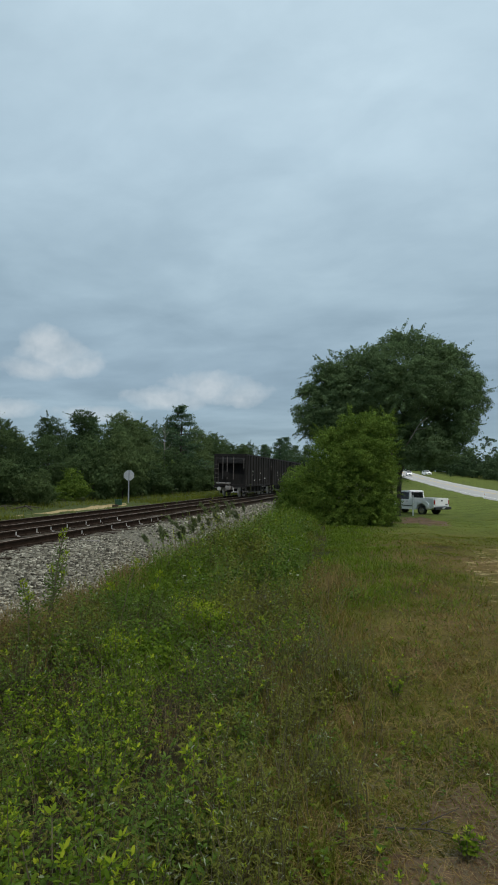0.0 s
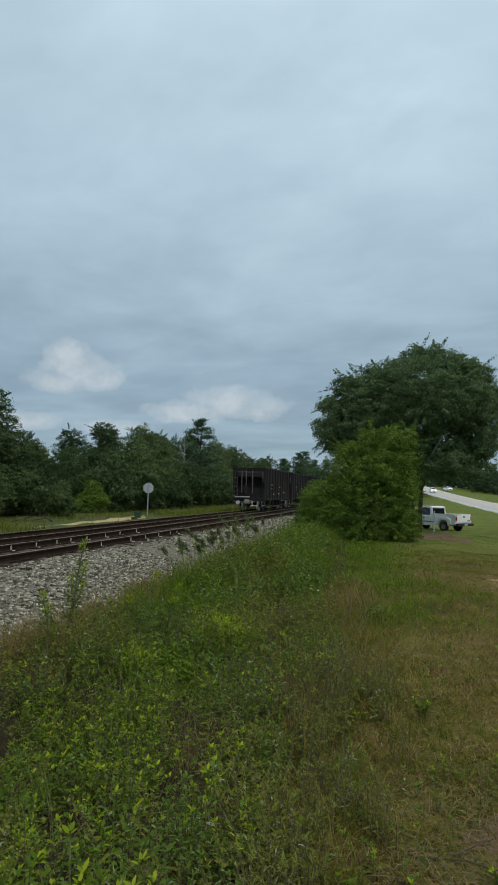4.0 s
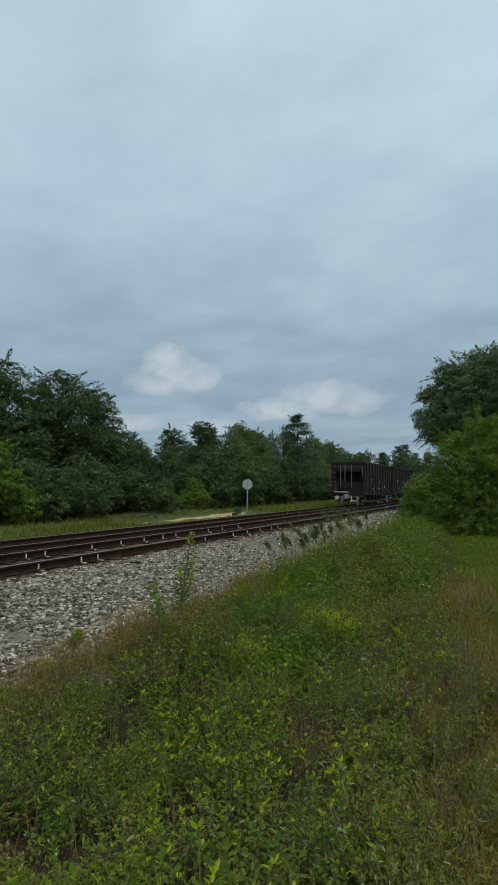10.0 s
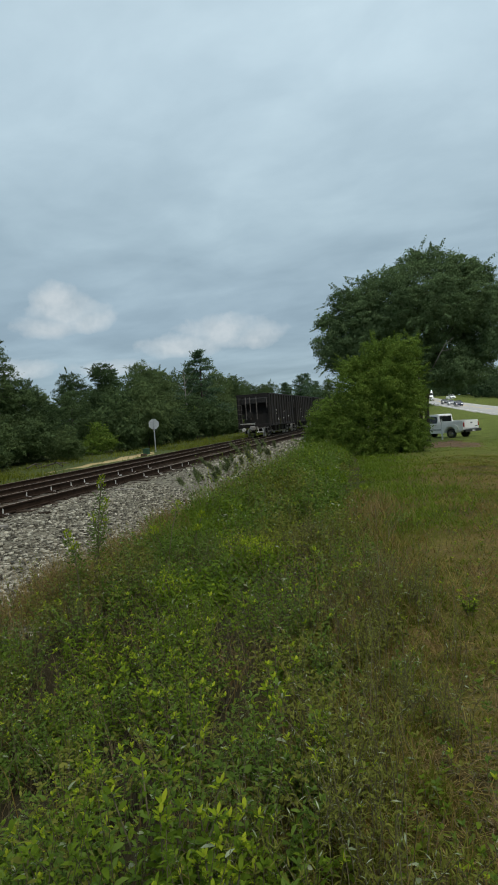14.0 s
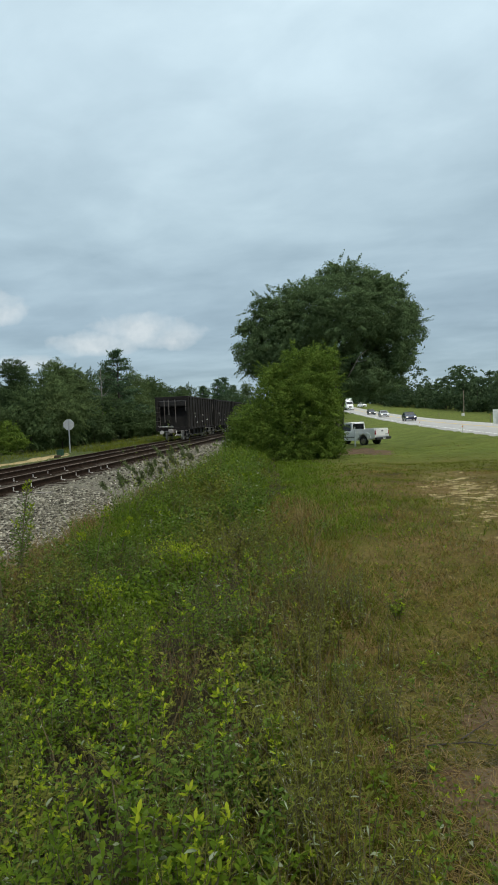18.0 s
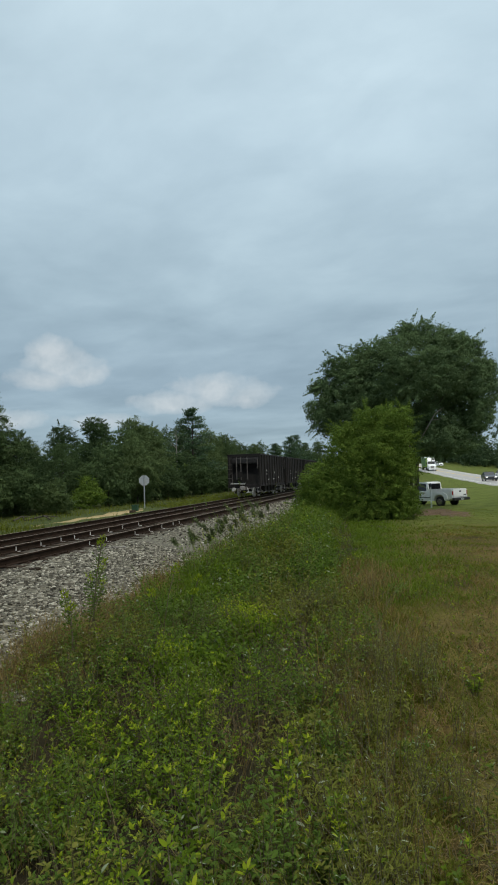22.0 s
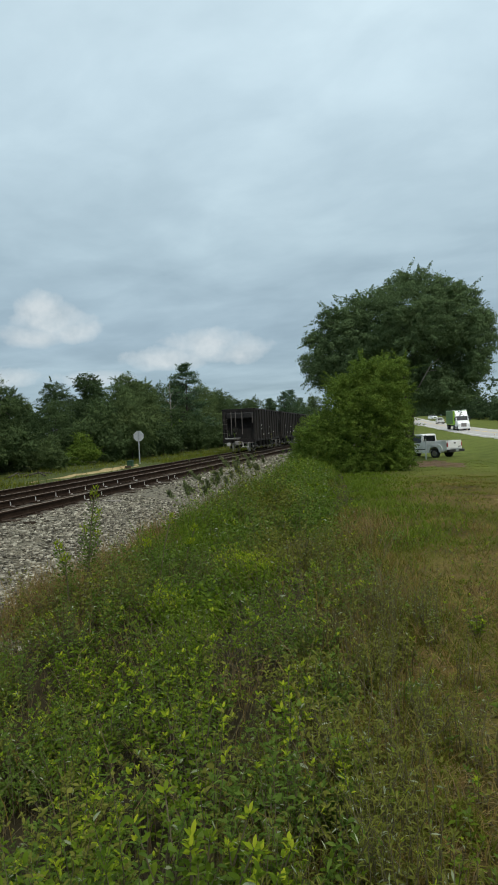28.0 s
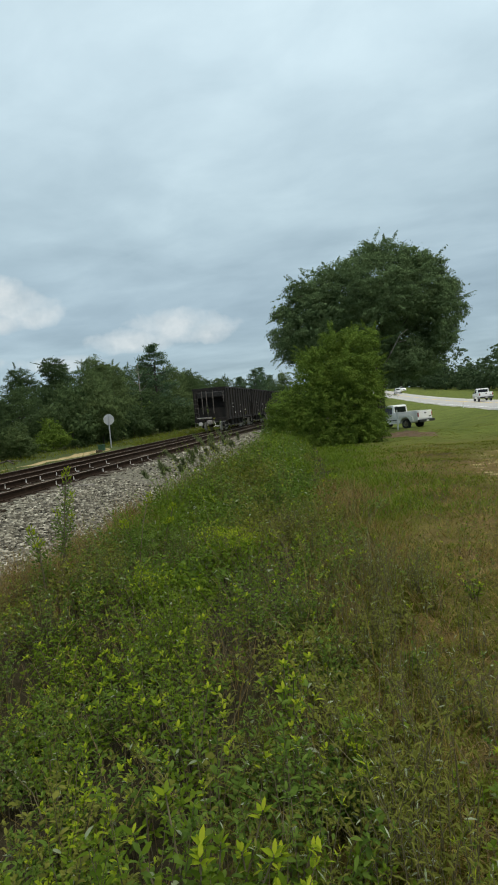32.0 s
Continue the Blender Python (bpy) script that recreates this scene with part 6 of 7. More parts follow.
def build_oddments():
    x, y = -9.35, 37.6
    t = thing("utility_box", "small green box in the grass by the crossing", "box", pose(x, y, g1(x, y)))
    part("body", one_box(-0.2, 0.2, -0.15, 0.15, -0.05, 0.36, 0.03), M["green_paint"], t)
    part("lid", one_box(-0.22, 0.22, -0.17, 0.17, 0.36, 0.42, 0.015), M["green_paint"], t)
    x, y = -8.6, 35.6
    bm = bmesh.new()
    tube(bm, (0, 0, -0.1), (0, 0, 0.2), 0.24, 0.2, 9)
    st = part("stump", bm, M["tie"])
    st.matrix_basis = pose(x, y, g1(x, y))
    tagged(st, "dark weathered stump beside the sandy crossing", "stump")
    # broken pale timbers lying by the rail
    rng = random.Random(9)
    for i, (x, y, ln, a) in enumerate(((0.75, 14.8, 0.75, 12), (0.7, 11.2, 0.55, -8), (0.85, 9.6, 0.5, 20), (0.6, 12.6, 0.4, 5), (0.62, 8.4, 0.45, -4))):
        b = part("timber", one_box(-0.07, 0.07, -ln / 2, ln / 2, -0.03, 0.03, 0.01), M["deadwood"] if i % 2 == 0 else M["tie"])
        b.matrix_basis = pose(x, y, -0.23 + 0.01, rng.uniform(-3, 3), rng.uniform(-5, 5), 90 + a)
        tagged(b, "broken piece of weathered timber on the ballast", "timber", "timbers on the ballast")
    # a fallen branch on the verge and one heap of brush beyond the tracks
    bm = bmesh.new()
    tube(bm, (-0.35, 0, 0.02), (0.05, 0.06, 0.03), 0.005, 0.004, 6)
    tube(bm, (0.05, 0.06, 0.03), (0.30, 0.02, 0.02), 0.004, 0.002, 6)
    tube(bm, (0.0, 0.05, 0.05), (0.2, 0.25, 0.05), 0.004, 0.002, 5)
    b = part("fallen_branch", bm, M["bark"])
    b.matrix_basis = pose(8.95, 3.2, g1(8.95, 3.2))
    tagged(b, "dry fallen branch lying on the mown verge", "branch")
    for i in range(5):
        bm = bmesh.new()
        tube(bm, (-0.7, 0, 0.12), (0.2, 0.1, 0.3), 0.05, 0.04, 6)
        tube(bm, (0.2, 0.1, 0.3), (0.9, 0.05, 0.22), 0.04, 0.015, 6)
        b = part("log", bm, M["bark"])
        x, y = -11.6 + rng.uniform(-0.6, 0.6), 29.5 + rng.uniform(-1.2, 1.2)
        b.matrix_basis = pose(x, y, g1(x, y) - 0.06, 0, 0, rng.uniform(0, 180))
        tagged(b, "grey dead log in the grass by the woods", "log", "logs by the woods")


build_stop_sign()
build_marker_post()
build_road_sign()
build_delineators()
build_utility_pole()
build_oddments()


# ---------------- the train ----------------
def build_train():
    LEN, W, TOP, FLOOR = 11.7, 1.55, 4.03, 1.15
    t = thing("hopper_car", "dark rusty ribbed coal hopper car on the second track", "rail car", pose(-5.62, 53.3, -0.30), "standing hopper cars")
    # side sheets, slightly inset between posts; the end platforms stay open
    for sx in (-1, 1):
        part("side_sheet", one_box(sx * W - 0.03, sx * W + 0.03, 0.05, LEN - 0.05, FLOOR, TOP - 0.1), M["car_side"], t)
        part("top_chord", one_box(sx * W - 0.07, sx * W + 0.07, 0.0, LEN, TOP - 0.14, TOP, 0.015), M["car_dark"], t)
        part("side_sill", one_box(sx * W - 0.06, sx * W + 0.06, 0.0, LEN, FLOOR - 0.18, FLOOR + 0.04, 0.015), M["car_dark"], t)
        for k in range(10):
            y = 0.45 + k * (LEN - 0.9) / 9
            part("side_post", one_box(sx * (W + 0.075) - 0.05, sx * (W + 0.075) + 0.05, y - 0.06, y + 0.06, FLOOR - 0.1, TOP - 0.12, 0.012), M["car_side"], t)
        # pale worn stencil bars and patches
        for y, z, w, h in ((2.6, 2.35, 0.5, 0.16), (2.6, 2.05, 0.42, 0.10), (6.2, 2.2, 0.6, 0.12), (5.2, 1.55, 0.9, 0.10), (3.2, 1.5, 0.4, 0.12), (8.2, 1.7, 0.5, 0.1)):
            part("stencil_bar", one_box(sx * (W + 0.034) - 0.003, sx * (W + 0.034) + 0.003, y, y + w, z, z + h), M["car_light"], t, "faded pale stencil bar")
    for ye, s in ((0.0, 1), (LEN, -1)):
        part("end_chord", one_box(-W, W, ye - 0.06, ye + 0.06, TOP - 0.26, TOP, 0.015), M["car_dark"], t)
        bm = bmesh.new()
        profile(bm, [(ye + s * 1.30, TOP - 0.2), (ye + s * 2.6, FLOOR + 0.35), (ye + s * 2.6, FLOOR + 0.29), (ye + s * 1.28, TOP - 0.28)], "x", -W + 0.03, W - 0.03)
        part("slope_sheet", bm, M["car_dark"], t)
        part("end_sheet", one_box(-W + 0.03, W - 0.03, ye + s * 1.25 - 0.03, ye + s * 1.25 + 0.03, FLOOR + 1.0, TOP - 0.2), M["car_dark"], t)
        part("end_apron", one_box(-W + 0.03, W - 0.03, ye + s * 0.16 - 0.02, ye + s * 0.16 + 0.02, FLOOR + 0.02, FLOOR + 1.0), M["car_side"], t)
        part("end_sill", one_box(-W, W, ye - 0.12, ye + 0.10, FLOOR - 0.28, FLOOR + 0.04, 0.02), M["car_dark"], t)
        for x in (-W + 0.06, W - 0.06):
            part("corner_post", one_box(x - 0.07, x + 0.07, ye - 0.06, ye + 0.08, FLOOR - 0.1, TOP - 0.2, 0.012), M["car_side"], t)
        for x in (-0.72, -0.30, 0.32):
            part("end_post", one_box(x - 0.032, x + 0.032, ye - 0.03, ye + 0.04, FLOOR + 0.5, TOP - 0.2, 0.01), M["car_post"], t)
        part("grab_panel", one_box(1.30, 1.36, ye - 0.08, ye - 0.02, FLOOR + 1.5, TOP - 0.5, 0.01), M["car_post"], t, "pale worn upright strip")
        bm = bmesh.new()
        for k in range(6):
            z = FLOOR - 0.2 + k * 0.42
            tube(bm, (-W - 0.02, ye - s * 0.1, z), (-W + 0.42, ye - s * 0.1, z), 0.014, 0.014, 6)
        tube(bm, (-W + 0.42, ye - s * 0.1, FLOOR - 0.4), (-W + 0.42, ye - s * 0.1, FLOOR + 2.0), 0.016, 0.016, 6)
        part("ladder", bm, M["car_post"] if s == 1 else M["car_dark"], t, "worn grab-iron ladder" if s == 1 else "")
        # brake gear, coupler, steps
        bm = bmesh.new()
        bmesh.ops.create_cone(bm, cap_ends=True, segments=20, radius1=0.27, radius2=0.27, depth=0.03, matrix=pose(-0.35, ye - s * 0.14, FLOOR + 0.95, 90, 0, 0))
        part("brake_wheel", bm, M["car_side"], t)
        part("brake_step", one_box(-0.95, 0.15, ye - s * 0.34 - 0.12, ye - s * 0.34 + 0.12, FLOOR + 0.12, FLOOR + 0.17, 0.01), M["car_light"], t, "pale steel brake platform")
        bm = bmesh.new()
        box(bm, -0.13, 0.13, min(ye - s * 0.62, ye + s * 0.1), max(ye - s * 0.62, ye + s * 0.1), 0.72, 0.98, 0.03)
        box(bm, -0.22, 0.20, min(ye - s * 0.88, ye - s * 0.6), max(ye - s * 0.88, ye - s * 0.6), 0.66, 1.04, 0.06)
        part("coupler", bm, M["steel_worn"], t)
        bm = bmesh.new()
        tube(bm, (0.35, ye - s * 0.2, 0.85), (0.5, ye - s * 0.55, 0.5), 0.035, 0.03, 7)
        tube(bm, (0.5, ye - s * 0.55, 0.5), (0.35, ye - s * 0.75, 0.42), 0.035, 0.035, 7)
        part("air_hose", bm, M["car_light"] if s == 1 else M["black_rubber"], t)
        bm = bmesh.new()
        tube(bm, (-1.35, ye - s * 0.16, 0.82), (1.35, ye - s * 0.16, 0.82), 0.02, 0.02, 6)
        tube(bm, (-1.35, ye - s * 0.16, 0.82), (-1.45, ye, 1.0), 0.02, 0.02, 6)
        part("uncoupling_lever", bm, M["steel_worn"], t)
        if s == 1:
            part("draft_plate", one_box(-0.42, 0.34, ye - 0.20, ye - 0.13, 0.66, 0.98, 0.02), M["car_post"], t, "worn pale steel plate round the coupler")
            part("hose_bracket", one_box(0.42, 0.9, ye - 0.32, ye - 0.2, 0.42, 0.5, 0.01), M["car_light"], t)
            part("release_rod", tube(bmesh.new(), (-1.3, ye - 0.22, 1.28), (0.1, ye - 0.22, 1.20), 0.035, 0.03, 7), M["car_light"], t, "pale steel rod")
            bm = bmesh.new()
            tube(bm, (-0.95, ye - 0.25, 0.75), (-0.95, ye - 0.45, 0.75), 0.17, 0.17, 14)
            part("valve", bm, M["car_light"], t)
        for x in (-1.4, 1.4):
            bm = bmesh.new()
            tube(bm, (x - 0.16, ye, FLOOR - 0.2), (x - 0.16, ye, 0.5), 0.015, 0.015, 5)
            tube(bm, (x + 0.16, ye, FLOOR - 0.2), (x + 0.16, ye, 0.5), 0.015, 0.015, 5)
            tube(bm, (x - 0.16, ye, 0.5), (x + 0.16, ye, 0.5), 0.018, 0.018, 5)
            part("step", bm, M["steel_worn"], t)
    part("load", one_box(-W + 0.05, W - 0.05, 0.8, LEN - 0.8, TOP - 0.9, TOP - 0.35, 0.1), M["coal"], t, "dark load below the rim")
    part("centre_sill", one_box(-0.3, 0.3, 0.0, LEN, 0.75, 1.1, 0.02), M["car_dark"], t)
    for k in range(4):
        y = 3.0 + k * 1.55
        bm = bmesh.new()
        profile(bm, [(y - 0.75, 1.3), (y + 0.75, 1.3), (y + 0.35, 0.42), (y - 0.35, 0.42)], "x", -1.35, 1.35)
        part("hopper_bay", bm, M["car_side"], t)
        part("hopper_door", one_box(-1.3, 1.3, y - 0.4, y + 0.4, 0.36, 0.43, 0.01), M["steel_worn"], t)
    for yc in (1.55, LEN - 1.55):
        bog = new("bogie")
        bog.parent = t
        bog.matrix_basis = pose(0, yc, 0)
        for sx in (-1, 1):
            bm = bmesh.new()
            profile(bm, [(-1.1, 0.52), (-0.55, 0.62), (-0.3, 0.78), (0.3, 0.78), (0.55, 0.62), (1.1, 0.52), (1.1, 0.34), (0.5, 0.32), (0.2, 0.2), (-0.2, 0.2), (-0.5, 0.32), (-1.1, 0.34)], "x", sx * 1.0 - 0.07, sx * 1.0 + 0.07)
            part("side_frame", bm, M["car_dark"], bog)
            for y in (-0.85, 0.85):
                bm = bmesh.new()
                tube(bm, (sx * 1.06, y, 0.44), (sx * 1.18, y, 0.44), 0.12, 0.10, 12)
                part("bearing_cap", bm, M["steel_worn"], bog)
        part("bolster", one_box(-1.0, 1.0, -0.2, 0.2, 0.5, 0.78, 0.03), M["car_dark"], bog)
        for y in (-0.85, 0.85):
            for sx in (-1, 1):
                bm = bmesh.new()
                tube(bm, (sx * 0.70, y, 0.44), (sx * 0.81, y, 0.44), 0.44, 0.44, 24)
                tube(bm, (sx * 0.67, y, 0.44), (sx * 0.70, y, 0.44), 0.47, 0.47, 24)
                part("wheel", bm, M["car_light"], bog)
            bm = bmesh.new()
            tube(bm, (-0.8, y, 0.44), (0.8, y, 0.44), 0.08, 0.08, 10)
            part("axle", bm, M["car_dark"], bog)
    for k in range(1, 4):
        copy_thing(t, pose(-5.62, 53.3 + k * 13.2, -0.30))


build_train()


# ---------------- vehicles ----------------
def arch(y, r, z0, n=7):
    return [(y + r * math.cos(math.pi * k / n), z0 + r * math.sin(math.pi * k / n)) for k in range(n + 1)]


def body_shell(bm, outline, half, belt, tuck):
    """A body from its side outline (y, z): the flanks lean in above the belt and curve in slightly below."""
    profile(bm, outline, "x", -half, half)
    for v in bm.verts:
        if v.co.z > belt:
            v.co.x *= 1 - tuck * (v.co.z - belt)
        else:
            v.co.x *= 1 - 0.05 * (belt - v.co.z)
    return bm


def side_pane(outline, half, belt, tuck, sx):
    """A thin pane lying on the leaning flank of a cab."""
    bm = bmesh.new()
    rows = []
    for lift in (-0.01, 0.006):
        rows.append([bm.verts.new((sx * (half * (1 - tuck * max(0.0, z - belt)) + lift), y, z)) for y, z in outline])
    n = len(outline)
    for i in range(n):
        bm.faces.new((rows[0][i], rows[0][(i + 1) % n], rows[1][(i + 1) % n], rows[1][i]))
    bm.faces.new(rows[0])
    bm.faces.new(rows[1])
    bmesh.ops.recalc_face_normals(bm, faces=bm.faces)
    return bm


def wheels(t, ys, track, r, rim, width=0.22):
    for y in ys:
        for sx in (-1, 1):
            w = new("wheel")
            w.parent = t
            w.matrix_basis = pose(sx * track, y, r)
            bm = bmesh.new()
            for a, b, r0, r1 in ((-0.5, -0.38, 0.88, 1.0), (-0.38, 0.38, 1.0, 1.0), (0.38, 0.5, 1.0, 0.88)):
                tube(bm, (a * width, 0, 0), (b * width, 0, 0), r * r0, r * r1, 22)
            part("tyre", bm, M["black_rubber"], w)
            bm = bmesh.new()
            tube(bm, (sx * width * 0.42, 0, 0), (sx * width * 0.54, 0, 0), r * 0.62, r * 0.55, 18)
            tube(bm, (sx * width * 0.52, 0, 0), (sx * width * 0.6, 0, 0), r * 0.2, r * 0.16, 12)
            part("rim", bm, M[rim], w)


def pickup(label, paint, m, group="", step_side=False):
    t = thing("pickup_truck", label, "pickup truck", m, group)
    R = 0.37
    fy, ry = 1.55, -1.45
    lower = [(-2.55, 0.62), (-2.55, 1.22), (-0.35, 1.24), (-0.35, 1.10), (0.95, 1.10), (0.98, 1.16), (2.25, 1.08), (2.42, 0.95), (2.45, 0.55), (2.2, 0.42)] + arch(fy, 0.47, 0.42) + [(0.9, 0.40), (-0.7, 0.40)] + arch(ry, 0.47, 0.42) + [(-2.2, 0.5)]
    body = part("body", body_shell(bmesh.new(), lower, 0.96, 0.95, 0.10), M[paint], t)
    cab = [(-0.35, 1.10), (-0.30, 1.80), (-0.15, 1.86), (0.55, 1.86), (0.68, 1.82), (1.25, 1.10)]
    part("cab", body_shell(bmesh.new(), cab, 0.90, 1.1, 0.16), M[paint], t)
    for sx in (-1, 1):
        part("side_window", side_pane([(-0.20, 1.18), (-0.18, 1.72), (0.55, 1.74), (0.62, 1.70), (1.0, 1.18)], 0.90, 1.1, 0.16, sx), M["glass_dark"], t)
        part("window_divider", side_pane([(0.27, 1.16), (0.27, 1.76), (0.32, 1.76), (0.32, 1.16)], 0.906, 1.1, 0.16, sx), M["black_plastic"], t)
    bm = bmesh.new()
    profile(bm, [(-0.362, 1.22), (-0.322, 1.72), (-0.30, 1.72), (-0.34, 1.22)], "x", -0.70, 0.70)
    part("rear_window", bm, M["glass_dark"], t)
    bm = bmesh.new()
    profile(bm, [(1.222, 1.15), (0.71, 1.80), (0.69, 1.78), (1.20, 1.13)], "x", -0.74, 0.74)
    part("windscreen", bm, M["glass_dark"], t)
    for sx in (-1, 1):
        part("mirror", one_box(sx * 1.0 - 0.09, sx * 1.0 + 0.09, 0.9, 0.98, 1.16, 1.36, 0.02), M["black_plastic"], t)
        part("door_handle", one_box(sx * 0.955 - 0.02, sx * 0.955 + 0.02, -0.15, 0.02, 1.0, 1.04, 0.008), M["black_plastic"], t)
        part("side_moulding", one_box(sx * 0.955 - 0.012, sx * 0.955 + 0.012, -0.8, 1.0, 0.66, 0.72, 0.005), M["black_plastic"], t)
        part("tail_light", one_box(sx * 0.87 - 0.06, sx * 0.87 + 0.06, -2.585, -2.5, 0.86, 1.18, 0.015), M["red_lens"], t, "red tail light")
        part("headlight", one_box(sx * 0.72 - 0.16, sx * 0.72 + 0.16, 2.38, 2.46, 0.78, 0.93, 0.02), M["head_lens"], t)
        if step_side:
            bm = bmesh.new()
            profile(bm, [(ry - 0.75, 0.62), (ry - 0.68, 0.92), (ry - 0.40, 1.06), (ry + 0.40, 1.06), (ry + 0.70, 0.90), (ry + 0.78, 0.62)] + arch(ry, 0.46, 0.5)[::1], "x", sx * 0.93, sx * 1.03)
            part("rear_fender", bm, M[paint], t, "bulging step-side fender")
    part("bed_floor", one_box(-0.78, 0.78, -2.45, -0.40, 1.225, 1.245), M["black_plastic"], t)
    for sx in (-1, 1):
        part("bed_rail", one_box(sx * 0.86 - 0.07, sx * 0.86 + 0.07, -2.52, -0.38, 1.20, 1.32, 0.02), M[paint], t)
    gate = part("tailgate", one_box(-0.80, 0.80, -2.60, -2.53, 0.72, 1.32, 0.02), M[paint], t)
    part("badge_bar", one_box(0.42, 0.74, -2.606, -2.60, 0.82, 0.88), M["black_plastic"], gate)
    part("gate_handle", one_box(-0.12, 0.12, -2.612, -2.60, 1.08, 1.18, 0.01), M["black_plastic"], gate)
    bump = part("rear_bumper", one_box(-0.95, 0.95, -2.78, -2.56, 0.46, 0.66, 0.03), M["black_plastic"], t)
    part("number_plate", one_box(-0.16, 0.16, -2.79, -2.782, 0.50, 0.63), M["plate_white"], bump)
    part("plate_bar", one_box(-0.12, 0.12, -2.795, -2.79, 0.54, 0.59), M["plate_bar"], bump)
    part("front_bumper", one_box(-0.93, 0.93, 2.40, 2.56, 0.46, 0.64, 0.03), M["chrome"], t)
    part("grille", one_box(-0.55, 0.55, 2.41, 2.47, 0.70, 0.96, 0.015), M["black_plastic"], t)
    wheels(t, (fy, ry), 0.84, R, "chrome", 0.24)
    return t


def car(label, paint, m=None, suv=False, lights=True, group="vehicles on the highway"):
    t = thing("passenger_car", label, "car", m, group)
    fy, ry, R = 1.38, -1.34, 0.33
    h = 0.28 if suv else 0.0
    lower = [(-2.25, 0.45), (-2.28, 0.85 + h * 0.5), (-2.05, 0.98 + h), (-1.0, 1.0 + h), (0.95, 0.96 + h * 0.8), (1.95, 0.80 + h * 0.7), (2.22, 0.66 + h * 0.4), (2.25, 0.34), (1.95, 0.24)] + arch(fy, 0.40, 0.28) + [(0.85, 0.22), (-0.85, 0.22)] + arch(ry, 0.40, 0.28) + [(-1.9, 0.3)]
    part("body", body_shell(bmesh.new(), lower, 0.90, 0.75, 0.14), M[paint], t)
    cab = [(-2.0 if suv else -1.75, 0.98 + h), (-1.75 if suv else -0.95, 1.40 + h), (0.10, 1.43 + h), (0.98, 0.96 + h * 0.8)]
    part("glasshouse", body_shell(bmesh.new(), cab, 0.80, 0.95, 0.22), M["glass_dark"], t, "dark windows")
    part("roof", one_box(-0.62, 0.62, -1.65 if suv else -0.98, 0.14, 1.395 + h, 1.455 + h, 0.025), M[paint], t)
    for sx in (-1, 1):
        bm = bmesh.new()
        tube(bm, (sx * 0.78, 0.95, 0.97 + h), (sx * 0.66, 0.12, 1.42 + h), 0.035, 0.03, 6)
        tube(bm, (sx * 0.79, -0.42, 0.98 + h), (sx * 0.67, -0.45, 1.42 + h), 0.04, 0.04, 6)
        tube(bm, (sx * 0.78, -1.72 if not suv else -1.98, 1.0 + h), (sx * 0.66, -0.97 if not suv else -1.7, 1.41 + h), 0.05, 0.04, 6)
        part("pillars", bm, M[paint], t)
        part("headlight", one_box(sx * 0.64 - 0.17, sx * 0.64 + 0.17, 2.12, 2.25, 0.58 + h * 0.5, 0.72 + h * 0.5, 0.03), M["head_on" if lights else "head_lens"], t, "lit headlight" if lights else "")
        part("tail_light", one_box(sx * 0.66 - 0.16, sx * 0.66 + 0.16, -2.30, -2.2, 0.74 + h * 0.5, 0.88 + h * 0.5, 0.02), M["red_lens"], t)
        part("mirror", one_box(sx * 0.95 - 0.08, sx * 0.95 + 0.08, 0.66, 0.76, 0.95 + h, 1.06 + h, 0.02), M[paint], t)
    part("grille", one_box(-0.42, 0.42, 2.20, 2.262, 0.46, 0.64 + h * 0.3, 0.02), M["black_plastic"], t)
    part("front_bumper", one_box(-0.82, 0.82, 2.16, 2.31, 0.28, 0.46, 0.04), M[paint], t)
    plate = part("number_plate", one_box(-0.16, 0.16, -2.315, -2.30, 0.60, 0.72), M["plate_white"], t)
    part("plate_bar", one_box(-0.12, 0.12, -2.32, -2.315, 0.63, 0.68), M["plate_bar"], plate)
    wheels(t, (fy, ry), 0.78, R, "chrome", 0.20)
    return t


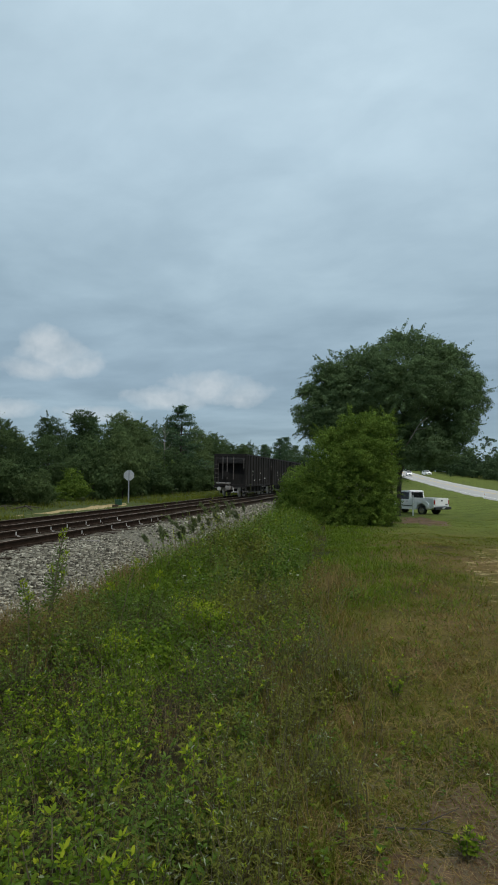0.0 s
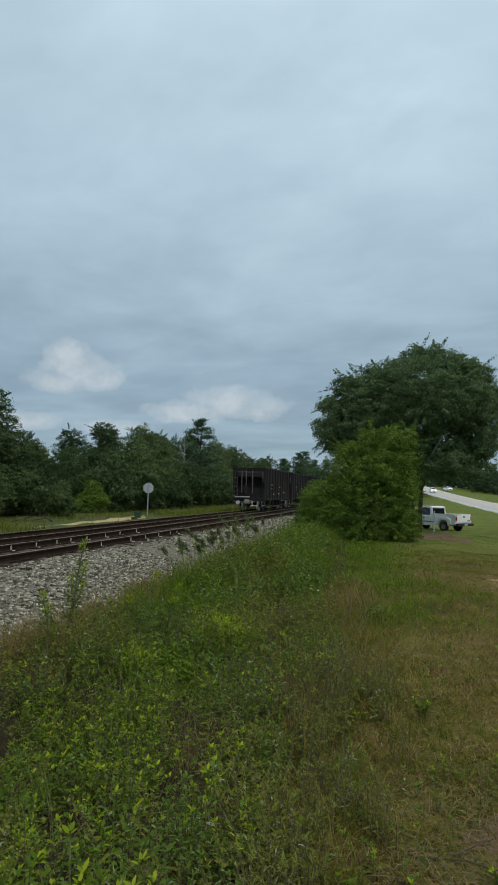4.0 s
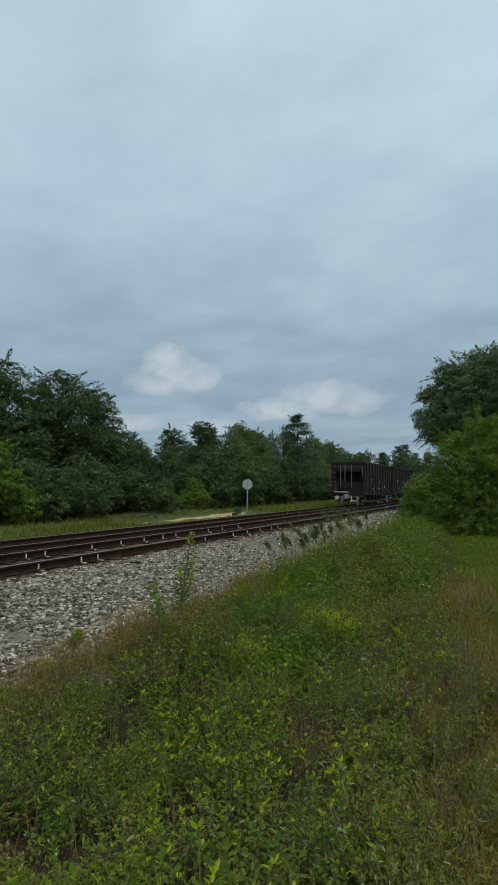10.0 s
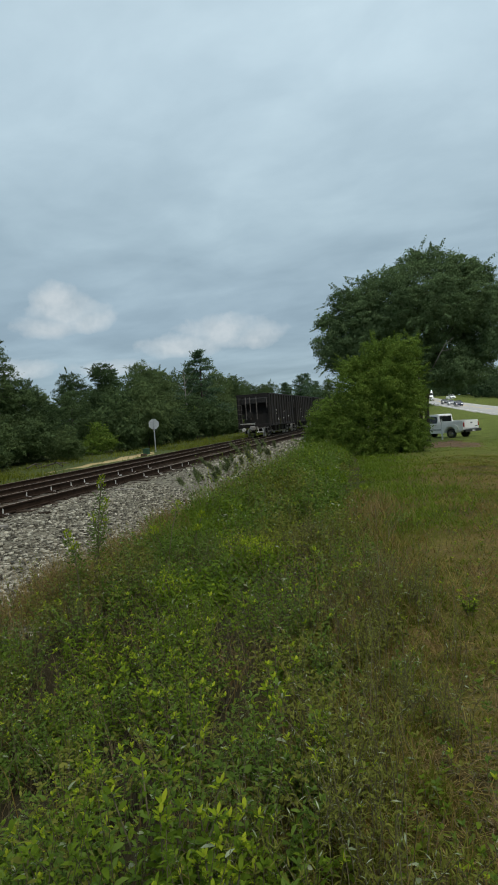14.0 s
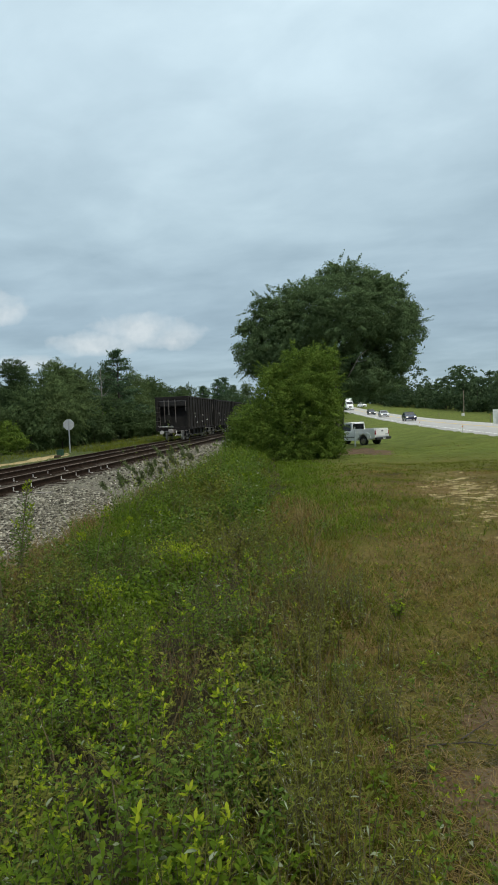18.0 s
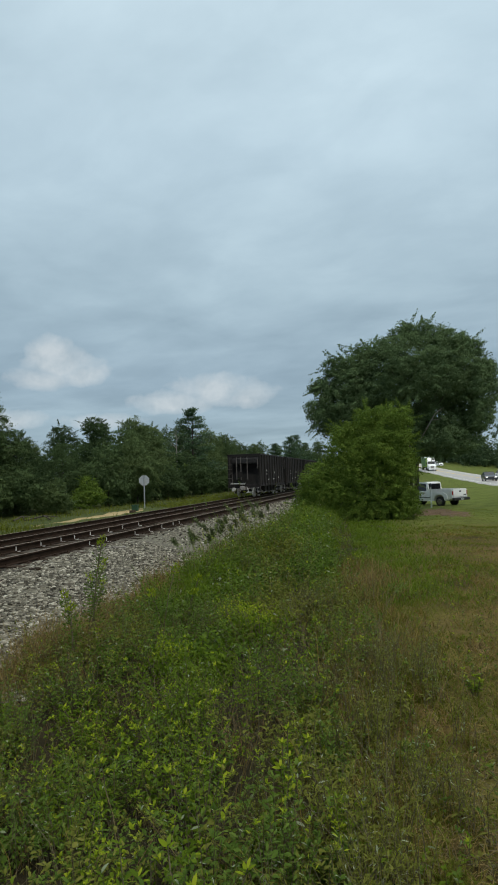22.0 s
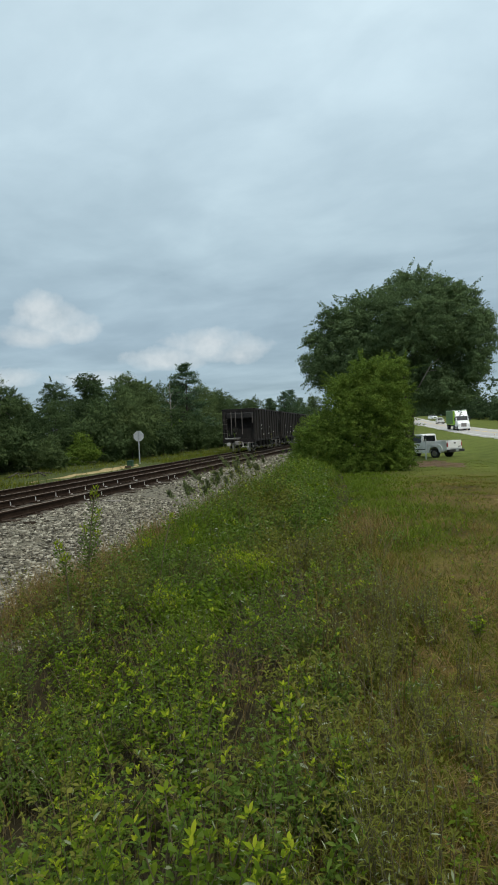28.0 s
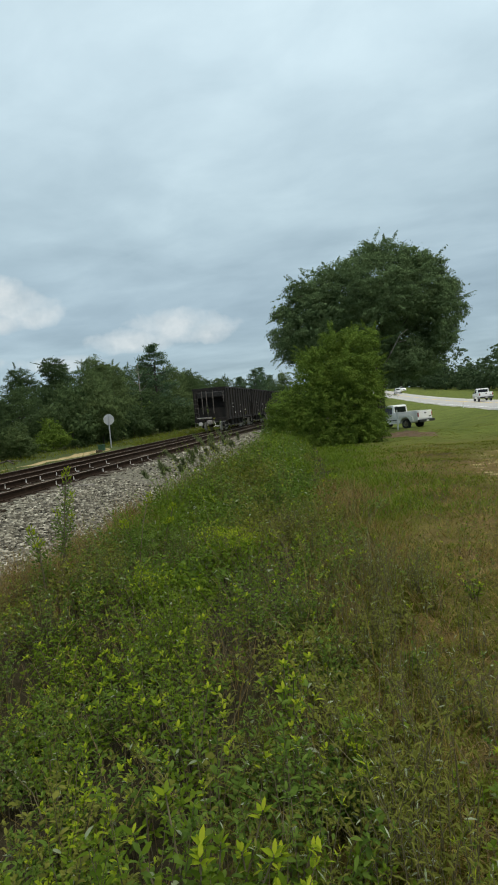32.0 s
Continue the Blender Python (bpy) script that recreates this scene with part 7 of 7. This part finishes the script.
def semi():
    t = thing("semi_truck", "white semi truck pulling a lime green and white box trailer", "truck", None, "vehicles on the highway")
    # origin under the front bumper, the truck reaches back along -y
    hood = [(-1.9, 0.75), (-1.9, 1.95), (-0.25, 1.65), (0.0, 1.35), (0.0, 0.55)] + arch(-0.95, 0.56, 0.5)
    part("hood", body_shell(bmesh.new(), hood, 1.12, 1.2, 0.10), M["paint_white"], t)
    cab = [(-4.3, 0.75), (-4.3, 3.05), (-2.55, 3.05), (-1.85, 1.95), (-1.85, 0.75)]
    part("cab", body_shell(bmesh.new(), cab, 1.2, 1.6, 0.03), M["paint_white"], t)
    bm = bmesh.new()
    profile(bm, [(-1.86, 2.02), (-2.42, 2.88), (-2.46, 2.86), (-1.91, 2.0)], "x", -1.08, 1.08)
    part("windscreen", bm, M["glass_dark"], t)
    bm = bmesh.new()
    profile(bm, [(-4.3, 3.0), (-4.3, 3.95), (-3.7, 3.85), (-2.7, 3.1), (-2.6, 3.0)], "x", -1.12, 1.12)
    part("roof_fairing", bm, M["paint_white"], t)
    for sx in (-1, 1):
        part("side_window", one_box(sx * 1.165 - 0.01, sx * 1.165 + 0.01, -3.1, -2.25, 2.0, 2.72), M["glass_dark"], t)
        part("headlight", one_box(sx * 0.9 - 0.17, sx * 0.9 + 0.17, -0.06, 0.03, 0.85, 1.08, 0.04), M["head_lens"], t)
        bm = bmesh.new()
        tube(bm, (sx * 1.2, -1.95, 2.2), (sx * 1.45, -1.9, 2.25), 0.03, 0.03, 6)
        box(bm, sx * 1.45 - 0.1, sx * 1.45 + 0.1, -1.98, -1.88, 1.95, 2.6, 0.03)
        part("mirror", bm, M["black_plastic"], t)
        part("fuel_tank", one_box(sx * 1.02 - 0.22, sx * 1.02 + 0.22, -4.0, -2.4, 0.4, 0.85, 0.1), M["chrome"], t)
    part("grille", one_box(-0.5, 0.5, -0.05, 0.02, 0.75, 1.5, 0.05), M["steel_worn"], t)
    part("bumper", one_box(-1.15, 1.15, -0.1, 0.1, 0.35, 0.72, 0.06), M["paint_white"], t)
    part("chassis", one_box(-0.45, 0.45, -6.6, -0.6, 0.55, 0.85, 0.03), M["black_plastic"], t)
    tr = part("trailer_box", one_box(-1.28, 1.28, -17.6, -4.75, 1.15, 4.05, 0.03), M["trailer_side"], t, "dark green trailer flanks")
    part("trailer_front", one_box(-1.27, 1.27, -4.75, -4.72, 1.2, 4.0, 0.02), M["paint_lime"], tr, "lime green front wall")
    part("trailer_roof_rim", one_box(-1.30, 1.30, -17.62, -4.70, 4.0, 4.09, 0.02), M["paint_white"], tr)
    for sx in (-1, 1):
        part("bottom_rail", one_box(sx * 1.28 - 0.03, sx * 1.28 + 0.03, -17.6, -4.75, 1.08, 1.22, 0.01), M["paint_lime"], tr)
        part("front_corner", one_box(sx * 1.285 - 0.012, sx * 1.285 + 0.012, -5.9, -4.72, 1.25, 3.98), M["paint_lime"], tr)
        part("landing_leg", one_box(sx * 0.7 - 0.06, sx * 0.7 + 0.06, -8.2, -8.05, 0.4, 1.12, 0.01), M["galv"], tr)
    part("rear_frame", one_box(-1.2, 1.2, -17.66, -17.6, 0.5, 1.15, 0.02), M["steel_worn"], tr)
    part("slider", one_box(-0.6, 0.6, -17.2, -13.8, 0.7, 1.12, 0.02), M["black_plastic"], tr)
    for y, half in ((-0.95, 1.05), (-5.1, 0.98), (-6.3, 0.98), (-15.2, 0.98), (-16.4, 0.98)):
        wheels(t, (y,), half, 0.5, "chrome", 0.30 if y == -0.95 else 0.55)
    return t


# the parked truck
build_a = 49.5
h = Vector((-math.sin(radians(build_a)), math.cos(radians(build_a)), 0))
right = Vector((math.cos(radians(build_a)), math.sin(radians(build_a)), 0))
gate_corner = Vector((13.35, 47.6, 0))
centre = gate_corner - right * 0.80 + h * 2.6
pickup("parked white step-side pickup truck beside the oak", "paint_white", pose(centre.x, centre.y, g1(centre.x, centre.y) + 0.01, 0, 0, build_a), step_side=True)
far_van = car("white car standing far off at the roadside", "paint_white", pose(22.87, 224.6, float(road_z(224.6)) + 0.15, 0, 0, 200), True, False)

TRAFFIC = (
    (car("dark blue sedan driving on the highway with lit headlights", "paint_blue"), -1.6),
    (car("silver car driving on the highway", "paint_silver", None, False, True), -1.6),
    (car("dark grey sedan driving on the highway with lit headlights", "paint_dark"), -1.6),
    (semi(), -1.6),
    (pickup("white pickup driving away on the highway", "paint_white", None, "vehicles on the highway"), 1.6),
    (pickup("white pickup driving away on the highway", "paint_white", None, "vehicles on the highway"), 1.6),
    (car("white car driving on the highway", "paint_white", None, True, True), -1.6),
)
# seconds and metres along the road, one row of pairs for each vehicle above
TIMES = (
    ((0, 375.3), (12, 204.5), (14, 160.9), (16.5, 127.4), (18, 100.6), (19, 79.2), (20, 56.4), (21, 32.3), (22, 8.2), (32, -93.7)),
    ((0, 428.9), (14, 175.7), (16.5, 152.9), (18, 134.1), (19, 120.1), (20, 105.3), (21, 88.6), (22, 67.1), (24, 23.6), (32, -93.7)),
    ((0, 442.3), (14, 189.1), (16.5, 171.7), (18, 156.2), (19, 143.5), (20, 131.5), (21, 118.1), (22, 100.6), (23, 78.5), (24, 55.1), (26, 6.8), (32, -93.7)),
    ((0, 402.1), (14, 224.6), (16.5, 211.9), (18, 204.5), (20, 199.1), (21, 195.8), (22, 189.1), (23, 181.0), (24, 173.7), (25, 165.0), (26.5, 150.9), (28, 122.5), (29, 104.5), (30, 84.5), (31, 62.0), (32, 39.0)),
    ((0, -93.7), (18, 23.6), (20, 69.8), (21, 89.9), (22.5, 114.0), (23.5, 131.5), (24.5, 146.2), (28, 184.4), (30, 198.5), (32, 207.8)),
    ((0, -93.7), (26, -66.9), (30, 37.0), (31, 65.1), (32, 92.6)),
    ((0, 218.6), (3, 213.2), (6, 203.1), (8, 181.0), (12, 80.5), (15, 0.1), (20, -80.3), (32, -93.7)),
)


def road_pose(y, off, flip):
    slope = math.degrees(math.atan2(float(road_z(y + 2) - road_z(y - 2)), 4.0))
    turn = -math.degrees(math.atan2(float(road_x(y + 2) - road_x(y - 2)), 4.0))
    return pose(float(road_x(y)) + off, y, float(road_z(y)) + 0.06, -slope if flip else slope, 0, turn + (180 if flip else 0))


def motions():
    for (thing_moved, off), rows in zip(TRAFFIC, TIMES):
        ts, ys = [r[0] for r in rows], [r[1] for r in rows]
        dense = sorted(set(list(range(0, 33)) + [float(q) for q in ts]))
        walk(thing_moved, [(q, road_pose(float(np.interp(q, ts, ys)), off, off < 0)) for q in dense])


motions()
